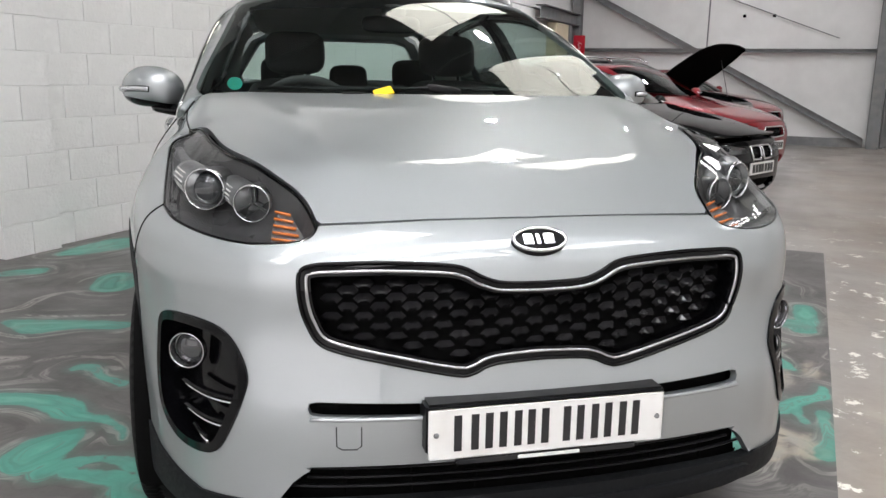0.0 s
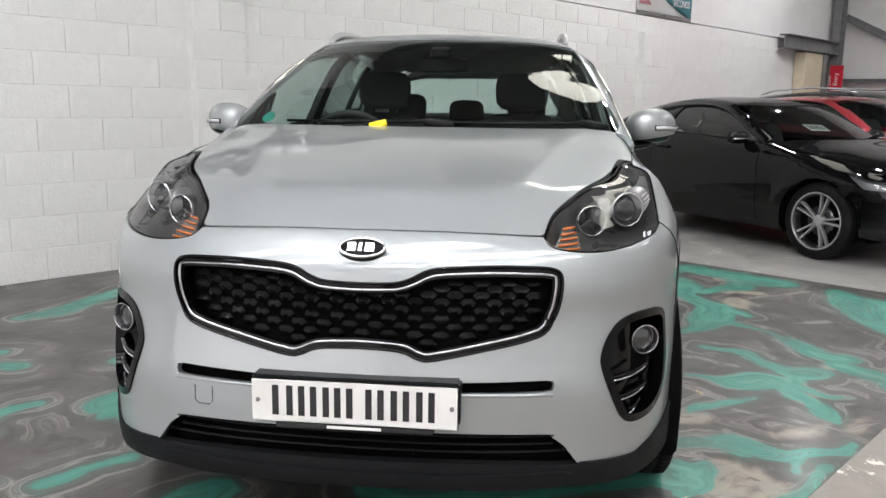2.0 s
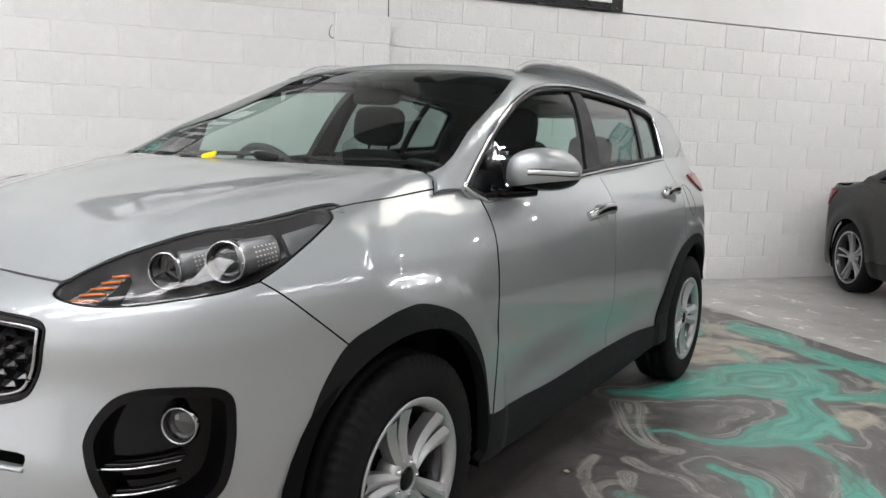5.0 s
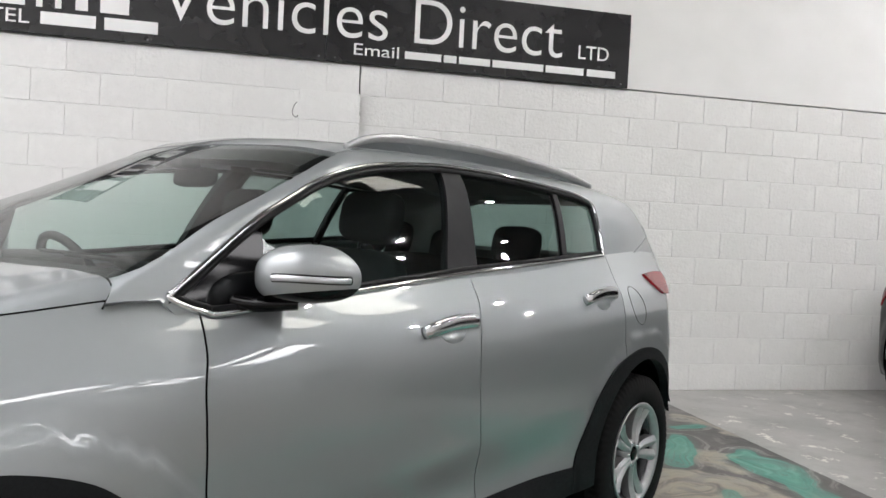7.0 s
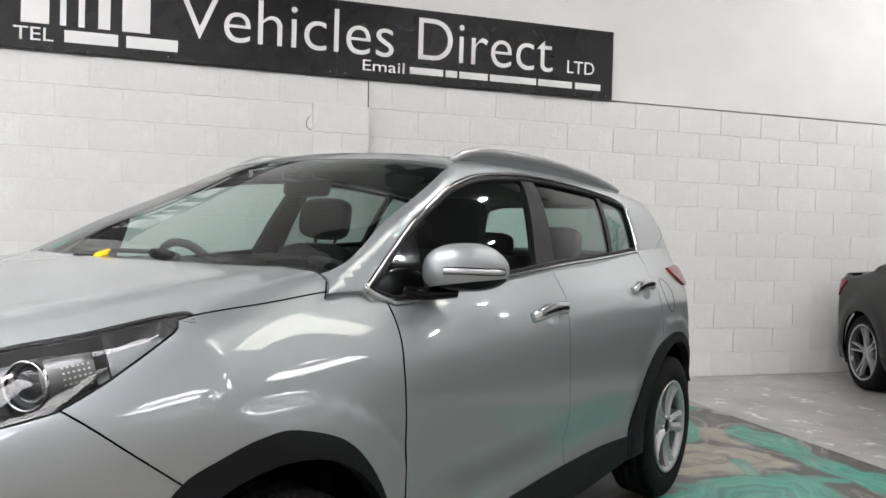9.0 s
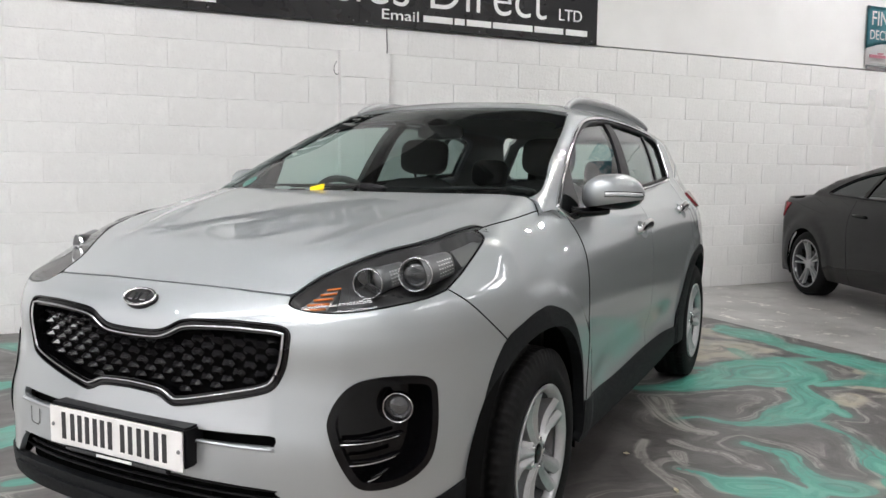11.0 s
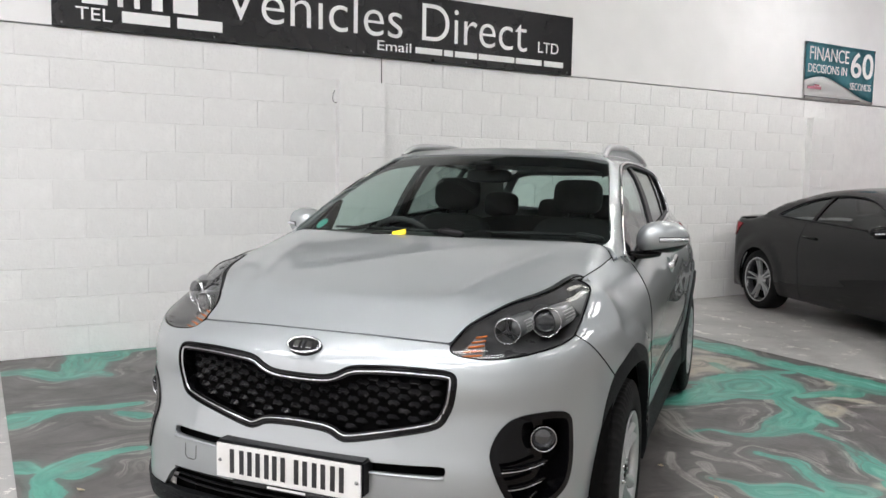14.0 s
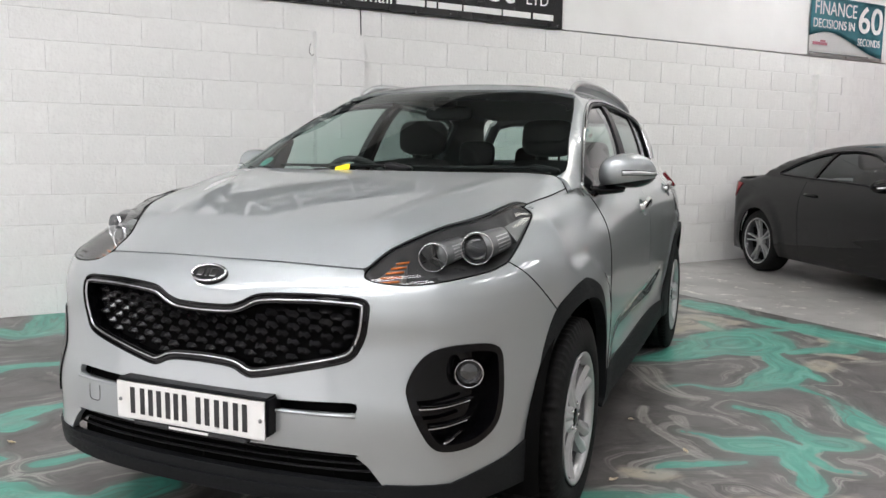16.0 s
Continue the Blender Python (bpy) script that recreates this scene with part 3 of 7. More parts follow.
        rim.inputs[1].default_value, rim.inputs[2].default_value = 5.05, 4.88
        link(where.outputs[0], rim.inputs[0])
        strip = n.new("ShaderNodeMapRange")
        strip.inputs[1].default_value, strip.inputs[2].default_value = -5.9, -5.3
        link(where.outputs[1], strip.inputs[0])
        rim_strip = n.new("ShaderNodeMath")
        rim_strip.operation = "MULTIPLY"
        link(rim.outputs[0], rim_strip.inputs[0]), link(strip.outputs[0], rim_strip.inputs[1])
        near_edge = n.new("ShaderNodeMapRange")
        near_edge.inputs[1].default_value, near_edge.inputs[2].default_value = -1.15, -0.75
        link(where.outputs[0], near_edge.inputs[0])
        own_side = n.new("ShaderNodeMath")
        own_side.operation, own_side.inputs[1].default_value = "LESS_THAN", 0.0
        link(where.outputs[0], own_side.inputs[0])
        edges = n.new("ShaderNodeMath")
        edges.operation = "MULTIPLY_ADD"
        link(near_edge.outputs[0], edges.inputs[0]), link(own_side.outputs[0], edges.inputs[1]), link(rim_strip.outputs[0], edges.inputs[2])
        most = n.new("ShaderNodeMath")
        most.operation, most.use_clamp = "MAXIMUM", True
        link(worn.outputs[0], most.inputs[0]), link(edges.outputs[0], most.inputs[1])
        both_zones = n.new("ShaderNodeMath")
        both_zones.operation = "MAXIMUM"
        link(most.outputs[0], both_zones.inputs[0]), link(ramp(zone, (0.0, 0.0), (1.0, 0.5)), both_zones.inputs[1])
        link(chips, mul.inputs[0]), link(both_zones.outputs[0], mul.inputs[1])
        link(mixed(mul.outputs[0], base, (0.76, 0.74, 0.68)), b.inputs["Base Color"])
        link(ramp(noise_of(2.0, 6.0).outputs["Fac"], (0.3, 0.28), (0.7, 0.5)), b.inputs["Roughness"])
        b.inputs["Coat Weight"].default_value, b.inputs["Coat Roughness"].default_value = 0.2, 0.2
    bp = n.new("ShaderNodeBump")
    bp.inputs["Strength"].default_value, bp.inputs["Distance"].default_value = 0.5, 0.002
    link(noise_of(30.0, 6.0).outputs["Fac"], bp.inputs["Height"])
    link(bp.outputs[0], b.inputs["Normal"])
    return m


RESIN, CONCRETE = node_floor("poured_resin", True), node_floor("worn_concrete", False)
floor = box_in("floor", CONCRETE, SIDE, END, BACK, 0.3, -0.1, 0.0, label="worn grey painted concrete floor of the hall", category="floor")


# the poured resin: runs of teal, pools of cream and thin pale wisps, each as points (along the wall, out from it, half width)
TEAL = [[(4.57, -1.94, 0.115), (4.64, -2.12, 0.187), (4.6, -2.43, 0.086), (4.54, -2.73, 0.079), (4.59, -2.94, 0.122), (4.6, -3.16, 0.137), (4.58, -3.35, 0.173), (4.56, -3.52, 0.166), (4.6, -3.64, 0.13)],
        [(4.5, -3.39, 0.108), (4.26, -3.5, 0.101), (4.09, -3.44, 0.072), (3.91, -3.39, 0.05)],
        [(2.88, -3.06, 0.072), (3.08, -3.12, 0.094), (3.33, -3.08, 0.166), (3.58, -3.06, 0.223), (3.78, -3.05, 0.324), (3.98, -3.01, 0.266), (4.19, -2.89, 0.144)],
        [(3.5, -2.77, 0.036), (3.72, -2.86, 0.05), (3.92, -2.82, 0.108)]]
TEAL += [[(3.86, -3.13, 0.101), (3.79, -3.3, 0.072), (3.63, -3.53, 0.094), (3.53, -3.66, 0.122), (3.28, -3.75, 0.137), (3.08, -3.8, 0.079), (2.93, -3.79, 0.043), (2.84, -3.72, 0.029), (2.79, -3.6, 0.022), (2.65, -3.57, 0.022)],
        [(3.53, -3.66, 0.058), (3.54, -3.76, 0.058), (3.51, -3.89, 0.036)],
        [(4.65, -4.02, 0.063), (4.48, -4.17, 0.14), (4.27, -4.32, 0.168), (3.97, -4.45, 0.105), (3.75, -4.61, 0.063), (3.64, -4.73, 0.056), (3.45, -4.74, 0.035)],
        [(4.55, -4.25, 0.07), (4.49, -4.44, 0.084), (4.69, -4.65, 0.084)],
        [(2.91, -4.61, 0.063), (2.87, -4.76, 0.084), (2.85, -4.89, 0.077)],
        [(3.2, -4.9, 0.063), (2.76, -4.93, 0.063)]]
TEAL += [[(3.28, -3.85, 0.034), (3.28, -3.98, 0.034), (3.26, -4.12, 0.025), (3.18, -4.26, 0.043), (3.08, -4.4, 0.076), (3.03, -4.51, 0.085), (3.06, -4.6, 0.085)],
        [(2.71, -4.01, 0.034), (2.74, -4.1, 0.034), (2.76, -4.18, 0.043), (2.7, -4.29, 0.043), (2.65, -4.4, 0.06), (2.64, -4.48, 0.068)],
        [(2.2, -4.13, 0.017), (2.26, -4.22, 0.034), (2.26, -4.31, 0.06), (2.29, -4.37, 0.111), (2.35, -4.41, 0.119), (2.42, -4.45, 0.111), (2.43, -4.51, 0.068)],
        [(2.39, -4.54, 0.06), (2.31, -4.64, 0.06), (2.26, -4.74, 0.051), (2.18, -4.82, 0.06), (2.12, -4.87, 0.025)],
        [(2.63, -4.49, 0.085), (2.65, -4.54, 0.102), (2.71, -4.58, 0.085), (2.74, -4.61, 0.051)]]
TEAL += [[(2.55, -4.56, 0.051), (2.44, -4.6, 0.034), (2.4, -4.69, 0.034), (2.39, -4.77, 0.025), (2.45, -4.82, 0.017)],
        [(1.79, -4.38, 0.017), (1.87, -4.38, 0.034), (1.97, -4.44, 0.034), (2.06, -4.48, 0.034), (2.16, -4.52, 0.025)],
        [(1.31, -4.44, 0.054), (1.39, -4.48, 0.045), (1.48, -4.53, 0.045), (1.55, -4.6, 0.063), (1.6, -4.66, 0.09), (1.61, -4.74, 0.081), (1.63, -4.83, 0.063), (1.67, -4.86, 0.045), (1.77, -4.91, 0.045), (1.83, -4.96, 0.045), (1.93, -4.97, 0.018)],
        [(1.67, -4.88, 0.036), (1.59, -4.9, 0.027), (1.53, -4.92, 0.027)],
        [(1.19, -4.55, 0.099), (1.23, -4.62, 0.099), (1.29, -4.67, 0.063), (1.37, -4.67, 0.036)]]
TEAL += [[(1.17, -4.63, 0.099), (1.19, -4.7, 0.072), (1.08, -4.71, 0.036)],
        [(1.25, -4.99, 0.045), (1.45, -4.99, 0.036), (1.67, -4.98, 0.027)],
        [(-0.48, -3.42, 0.09), (-0.41, -3.51, 0.063), (-0.33, -3.56, 0.054), (-0.26, -3.63, 0.045), (-0.18, -3.68, 0.054), (-0.08, -3.65, 0.09), (0.02, -3.63, 0.081)],
        [(-0.7, -0.43, 0.066), (-0.53, -0.46, 0.09), (-0.33, -0.76, 0.084), (-0.2, -0.54, 0.144), (-0.13, -0.05, 0.144)],
        [(-0.01, -0.21, 0.162), (0.18, -0.05, 0.108), (0.37, -0.05, 0.054)],
        [(-0.17, -0.65, 0.09), (-0.06, -0.79, 0.042)],
        [(-0.68, -1.71, 0.108), (-0.61, -1.64, 0.132), (-0.49, -1.57, 0.084), (-0.33, -1.56, 0.06), (-0.18, -1.6, 0.048), (0.03, -1.61, 0.042)]]
TEAL += [[(-0.1, -1.74, 0.036), (-0.01, -1.86, 0.066)],
        [(-0.1, -2.46, 0.034), (-0.2, -2.44, 0.051), (-0.31, -2.47, 0.06), (-0.42, -2.51, 0.093), (-0.52, -2.59, 0.085), (-0.59, -2.69, 0.06), (-0.58, -2.89, 0.076), (-0.61, -3.02, 0.085), (-0.6, -3.1, 0.085)],
        [(-0.69, -2.43, 0.076), (-0.62, -2.53, 0.043)],
        [(-0.43, -2.65, 0.076), (-0.35, -2.64, 0.025)],
        [(-0.53, -3.05, 0.06), (-0.47, -3.09, 0.025)],
        [(-0.37, -3.21, 0.043), (-0.28, -3.21, 0.043), (-0.21, -3.19, 0.034), (-0.07, -3.21, 0.034)],
        [(0.03, -2.7, 0.025), (0.1, -2.66, 0.085), (0.19, -2.63, 0.093), (0.28, -2.61, 0.06), (0.33, -2.6, 0.025)],
        [(0.05, -2.78, 0.043), (0.15, -2.81, 0.034), (0.21, -2.89, 0.025), (0.2, -3.0, 0.051)]]
TEAL += [[(0.11, -2.99, 0.043), (0.08, -2.84, 0.034)],
        [(0.39, -2.12, 0.06), (0.44, -2.21, 0.06), (0.45, -2.35, 0.068), (0.4, -2.49, 0.043), (0.41, -2.59, 0.025), (0.39, -2.73, 0.017), (0.33, -2.82, 0.017)],
        [(1.05, -1.33, 0.051), (1.07, -1.47, 0.093), (1.13, -1.55, 0.093), (1.2, -1.67, 0.068), (1.27, -1.84, 0.06)],
        [(1.81, -1.2, 0.136), (1.99, -1.09, 0.128)],
        [(1.72, -0.43, 0.068), (1.85, -0.51, 0.085)],
        [(2.27, -0.27, 0.068), (2.5, -0.33, 0.153), (2.73, -0.33, 0.178)],
        [(0.73, -2.12, 0.017), (0.78, -2.16, 0.034), (0.72, -2.29, 0.025), (0.7, -2.42, 0.025)],
        [(1.3, -2.6, 0.12), (1.9, -2.3, 0.15), (2.5, -2.5, 0.1)]]
TEAL += [[(2.6, -1.2, 0.1), (3.3, -1.5, 0.14), (3.9, -1.3, 0.1)],
        [(0.32, -0.99, 0.06), (0.6, -0.94, 0.09), (1.2, -0.6, 0.06)],
        [(0.4, -4.0, 0.08), (0.7, -4.25, 0.12), (1.1, -4.5, 0.12)],
        [(0.2, -3.4, 0.08), (0.1, -3.1, 0.1)]]
TEAL += [[(4.55, -1.19, 0.046), (4.73, -1.17, 0.047)],
        [(4.45, -1.41, 0.06), (4.32, -1.64, 0.085), (4.10, -1.95, 0.085)],
        [(4.67, -1.76, 0.05), (4.60, -1.99, 0.1), (4.65, -2.17, 0.11), (4.69, -2.31, 0.08)],
        [(4.63, -2.46, 0.05), (4.64, -2.62, 0.055), (4.61, -2.82, 0.09), (4.69, -2.91, 0.1)],
        [(4.14, -2.48, 0.048), (4.05, -2.71, 0.061)],
        [(3.86, -2.93, 0.081), (4.08, -2.89, 0.086), (4.3, -2.87, 0.061), (4.45, -2.93, 0.03)],
        [(3.47, -2.86, 0.033), (3.64, -2.94, 0.018)],
        [(3.42, -3.04, 0.024), (3.71, -3.05, 0.042), (4.02, -3.05, 0.066), (4.18, -2.97, 0.056)]]
CREAM_POOLS = [[(3.95, -2.41, 0.153), (4.23, -2.45, 0.18)],
        [(4.4, -3.28, 0.072), (4.47, -3.32, 0.09)],
        [(4.05, -3.5, 0.072), (4.15, -3.67, 0.045)],
        [(3.68, -3.71, 0.09), (3.88, -3.64, 0.072)],
        [(1.69, -4.35, 0.045), (1.79, -4.46, 0.03)],
        [(1.8, -4.75, 0.036), (1.93, -4.81, 0.063), (2.05, -4.85, 0.036)],
        [(1.26, -4.72, 0.036), (1.39, -4.78, 0.045), (1.49, -4.83, 0.03)],
        [(2.84, -4.59, 0.045), (2.91, -4.61, 0.045)],
        [(2.05, -4.94, 0.045), (2.27, -4.95, 0.036)],
        [(1.18, -4.77, 0.09), (1.35, -4.79, 0.099), (1.38, -4.87, 0.081), (1.27, -4.95, 0.072)],
        [(3.94, -2.36, 0.207), (4.08, -2.45, 0.207), (4.3, -2.53, 0.126)],
        [(4.3, -1.91, 0.099), (4.39, -2.16, 0.072)]]
CREAM_POOLS += [[(3.74, -2.45, 0.253), (3.93, -2.37, 0.344), (4.06, -2.39, 0.308), (4.23, -2.3, 0.109)],
        [(4.19, -2.47, 0.147), (4.27, -2.5, 0.126), (4.3, -2.54, 0.071)],
        [(4.72, -0.97, 0.136), (4.78, -1.08, 0.074), (4.85, -1.2, 0.05), (4.84, -1.41, 0.068)],
        [(4.37, -1.8, 0.128), (4.51, -1.9, 0.071)]]
WISPS = [[(2.31, -3.79, 0.016), (2.19, -3.91, 0.024), (2.12, -4.03, 0.024), (2.07, -4.16, 0.024), (2.05, -4.28, 0.024), (2.04, -4.36, 0.024), (2.05, -4.41, 0.016)],
        [(2.43, -3.86, 0.032), (2.46, -3.98, 0.024), (2.54, -4.08, 0.024), (2.52, -4.18, 0.024), (2.54, -4.26, 0.024)],
        [(2.79, -3.23, 0.08), (2.65, -3.48, 0.064), (2.6, -3.69, 0.048), (2.66, -3.82, 0.04)],
        [(2.34, -3.99, 0.032), (2.27, -4.1, 0.016)],
        [(1.71, -4.59, 0.016), (1.69, -4.67, 0.016), (1.7, -4.77, 0.012), (1.77, -4.84, 0.012)],
        [(3.62, -3.38, 0.048), (3.6, -3.48, 0.024)],
        [(3.98, -3.7, 0.016), (4.51, -3.88, 0.024)],
        [(3.13, -4.23, 0.016), (2.99, -4.42, 0.016), (2.91, -4.59, 0.016), (2.94, -4.65, 0.016)]]
WISPS += [[(1.95, -4.53, 0.016), (1.97, -4.59, 0.012)],
        [(3.56, -4.14, 0.016), (3.73, -4.27, 0.032)],
        [(1.15, -1.12, 0.024), (1.26, -1.15, 0.032), (1.47, -1.07, 0.024), (1.61, -1.12, 0.024), (1.74, -1.29, 0.016)],
        [(1.16, -1.28, 0.016), (1.26, -1.48, 0.016), (1.41, -1.69, 0.016)],
        [(0.68, -1.74, 0.032), (0.74, -1.8, 0.016)],
        [(0.61, -1.83, 0.024), (0.66, -1.88, 0.016)],
        [(0.73, -1.89, 0.012), (0.85, -1.98, 0.012), (0.91, -2.16, 0.012)],
        [(0.82, -2.23, 0.012), (0.81, -2.3, 0.016)]]


def resin_patch():
    a0, a1, b0, b1, gap = -0.70, 4.86, -5.02, -0.012, 0.024
    na, nb = int((a1 - a0) / gap), int((b1 - b0) / gap)
    pa, pb = np.meshgrid(np.linspace(a0, a1, na), np.linspace(b0, b1, nb))
    q = np.stack([pa.ravel(), pb.ravel()], 1)
    wob = np.array([noise.noise_vector((x * 3.1, y * 3.1, 0.7)) for x, y in q])[:, :2]
    qw = q + wob * 0.035

    def field(runs):
        """How far inside the nearest run each point lies, in metres; below nought outside."""
        best = np.full(len(q), -0.8)
        for line in runs:
            pts = smooth(line, 4)
            d = np.full(len(q), 9.0)
            for a, b in zip(pts, pts[1:]):
                ab = b[:2] - a[:2]
                u = np.clip(((qw - a[:2]) @ ab) / max(ab @ ab, 1e-9), 0, 1)
                d = np.minimum(d, np.linalg.norm(qw - a[:2] - u[:, None] * ab, axis=1) - a[2] - u * (b[2] - a[2]))
            best = np.maximum(best, -d)
        return best
    verts = [(x, y, 0.004) for x, y in q]
    faces = [(j * na + i, j * na + i + 1, (j + 1) * na + i + 1, (j + 1) * na + i) for j in range(nb - 1) for i in range(na - 1)]
    rim = list(range(na)) + [j * na + na - 1 for j in range(1, nb)] + [(nb - 1) * na + i for i in range(na - 2, -1, -1)] + [j * na for j in range(nb - 2, 0, -1)]
    s = len(verts)
    verts += [(verts[i][0], verts[i][1], -0.001) for i in rim]
    faces += [(s + k, s + (k + 1) % len(rim), rim[(k + 1) % len(rim)], rim[k]) for k in range(len(rim))]
    me = bpy.data.meshes.new("floor_resin")
    me.from_pydata(verts, [], faces)
    for key, runs in (("teal", TEAL), ("cream", CREAM_POOLS), ("wisp", WISPS)):
        f = field(runs)
        me.attributes.new(key, "FLOAT", "POINT").data.foreach_set("value", np.concatenate([f, f[rim]]).astype(np.float32))
    me.materials.append(RESIN)
    return me


placed(new("floor_resin", resin_patch()), label="dark resin floor with teal and milky swirls poured under the car", category="floor")
# side wall: blocks below, smooth sheets above
side_wall = box_in("wall_side", JOINT, SIDE, END, -0.002, 0.25, 0.0, 11 * COURSE, label="white painted concrete block wall with shallow joints", category="wall")
upper = box_in("wall_side_upper", PANEL_WHITE, SIDE, END, -0.012, 0.25, 11 * COURSE + 0.012, 8.0, label="smooth white lined wall above the blocks", category="wall")
end_wall = box_in("wall_end", CLAD_WHITE, END, END + 0.2, BACK, 0.25, 0.0, 9.0, label="white metal clad end wall", category="wall")
# unseen walls close the hall; the one across is kept pale to bounce light
back_wall = box_in("wall_back", CLAD_GREY, SIDE - 0.2, END + 0.2, BACK - 0.2, BACK, 0.0, 9.0, label="unseen white clad wall across the hall, pale to bounce light", category="wall")
far_wall = box_in("wall_far", CLAD_WHITE, SIDE - 0.2, SIDE, BACK, 0.25, 0.0, 9.0, label="unseen white clad end wall closing the hall", category="wall")

# pitched roof with strips of translucent sheet
RISE = 0.12
# mirrored patches show only bay 4.4's first two rows; the others are added fill
BAYS = (-8.8, -5.3, -1.8, 4.4, 8.6)
LIGHTS = ((-2.6, -1.85), (-4.15, -3.4), (-6.4, -5.3), (-8.8, -7.7))
CLOSED = [(-8.8, 0), (-5.3, 0), (-1.8, 0), (4.4, 2), (8.6, 0), (8.6, 1)]


def slope(a0, a1, b0, b1, thick=0.05, drop=0.0):
    bm = bmesh.new()
    z = lambda b: EAVES + RISE * -b - drop
    v = [bm.verts.new((a, b, z(b) + t)) for t in (0, thick) for a, b in ((a0, b0), (a1, b0), (a1, b1), (a0, b1))]
    for f in ((3, 2, 1, 0), (4, 5, 6, 7), (0, 1, 5, 4), (1, 2, 6, 5), (2, 3, 7, 6), (3, 0, 4, 7)):
        bm.faces.new([v[i] for i in f])
    return bm


roof = bmesh.new()
cut = [BACK - 0.2] + [b for l in sorted(LIGHTS) for b in l] + [0.25]
spans = [SIDE - 0.2] + [a for s in BAYS for a in (s, s + 3.1)] + [END + 0.2]
for a0, a1 in zip(spans[::2], spans[1::2]):
    roof.from_mesh(finish("roof", slope(a0, a1, BACK - 0.2, 0.25), ROOF_SHEET, False))
for a in BAYS:
    for b0, b1 in zip(cut[::2], cut[1::2]):
        roof.from_mesh(finish("roof", slope(a, a + 3.1, b0, b1), ROOF_SHEET, False))
for a, k in CLOSED:
    roof.from_mesh(finish("roof", slope(a, a + 3.1, *LIGHTS[k]), ROOF_SHEET, False))
placed(part("ceiling", roof, ROOF_SHEET, smooth=False), label="dark profiled metal roof sheeting", category="ceiling")
for a in BAYS:
    for row, (b0, b1) in enumerate(LIGHTS):
        if (a, row) in CLOSED:
            continue
        light = thing("roof_light", "glowing translucent roof light sheets, most added as fill light", "roof light", ROOM, "roof lights")
        for k in range(3):
            part("light_sheet", slope(a + k * 1.035 + 0.03, a + k * 1.035 + 1.0, b0, b1, 0.03), GLOW_DIM if a == 4.4 and row < 2 else GLOW, light, smooth=False)
        part("light_frame", slope(a, a + 3.1, b0, b1, 0.01, -0.035), ROOF_SHEET, light, smooth=False)
for b in (-1.3, -3.0, -4.7, -6.4, -8.1, -9.6):
    placed(part("purlin", block(SIDE, END, b - 0.035, b + 0.035, EAVES + RISE * -b - 0.2, EAVES + RISE * -b - 0.002), STEEL, smooth=False), kind="", label="grey steel purlin under the roof", category="beam")["group"] = "purlins"
for a in (-11.0, -4.4, 2.2, 8.8, 15.4):
    placed(part("rafter", slope(a - 0.09, a + 0.09, BACK, 0.0, 0.3, 0.5), STEEL, smooth=False), kind="", label="grey steel portal frame rafter", category="beam")["group"] = "rafters"
# mirrored dots show the lamps at 4.8 and 10.0; the rest are added fill
for a, b in ((-6.0, -3.2), (-0.6, -3.2), (4.8, -3.0), (10.0, -3.3), (13.8, -3.3), (7.8, -1.5), (11.8, -1.5), (-3.0, -6.8)):
    high = thing("ceiling_lamp", "round white high lamp under the roof, some added as fill", "lamp", ROOM @ pose(a, b, EAVES + RISE * -b - 0.75), "ceiling lamps")
    part("lamp_body", lathe([(0.0, 0.0), (0.0, 0.13), (-0.05, 0.14), (-0.12, 0.08), (-0.3, 0.03), (-0.55, 0.012), (-0.55, 0.0)], 24, m=pose(0, 0, 0, 0, 90, 0)), STEEL, high)
    part("lamp_face", lathe([(0.004, 0.0), (0.004, 0.075), (0.012, 0.075), (0.012, 0.0)], 24, m=pose(0, 0, 0, 0, 90, 0)), LAMP, high)

# an unseen door-shaped panel behind the camera, added to brighten the cars' fronts
fill_door = thing("loading_door", "unseen glowing door panel, added as fill light", "door", ROOM)
part("fill_panel", block(SIDE + 0.005, SIDE + 0.02, -9.5, -1.2, 0.1, 4.3), FILL_LIGHT, fill_door, "glowing panel added as fill light", smooth=False)
for b in (-9.6, -1.1):
    part("door_jamb", block(SIDE, SIDE + 0.12, b - 0.1, b + 0.1, 0.0, 4.4), STEEL, fill_door, smooth=False)
part("door_roll", block(SIDE, SIDE + 0.45, -9.7, -1.0, 4.3, 4.8, bevel=0.05), STEEL, fill_door, smooth=False)

# steel at the far corner and on the end wall
def beam(name, p, q, w, h, label, mat=STEEL):
    """An I beam between two points of the hall."""
    p, q = Vector(p), Vector(q)
    length = (q - p).length
    turn = (q - p).to_track_quat("X", "Z").to_matrix().to_4x4()
    bm = bmesh.new()
    box(bm, 0, length, -w / 2, w / 2, h / 2 - 0.015, h / 2)
    box(bm, 0, length, -w / 2, w / 2, -h / 2, -h / 2 + 0.015)
    box(bm, 0, length, -0.006, 0.006, -h / 2 + 0.015, h / 2 - 0.015)
    bmesh.ops.transform(bm, matrix=Matrix.Translation(p) @ turn, verts=bm.verts)
    return placed(part(name, bm, mat, smooth=False), kind="", label=label, category="beam")


beam("corner_column", (15.62, -0.16, 0), (15.62, -0.16, 7.0), 0.16, 0.26, "grey painted steel column in the corner of the hall")
beam("wall_column", (15.8, -5.95, 0), (15.8, -5.95, 8.0), 0.2, 0.3, "grey painted steel column on the end wall")
beam("brace", (15.86, -0.2, 3.05), (15.86, -5.75, 0.14), 0.09, 0.12, "grey diagonal steel brace on the end wall")
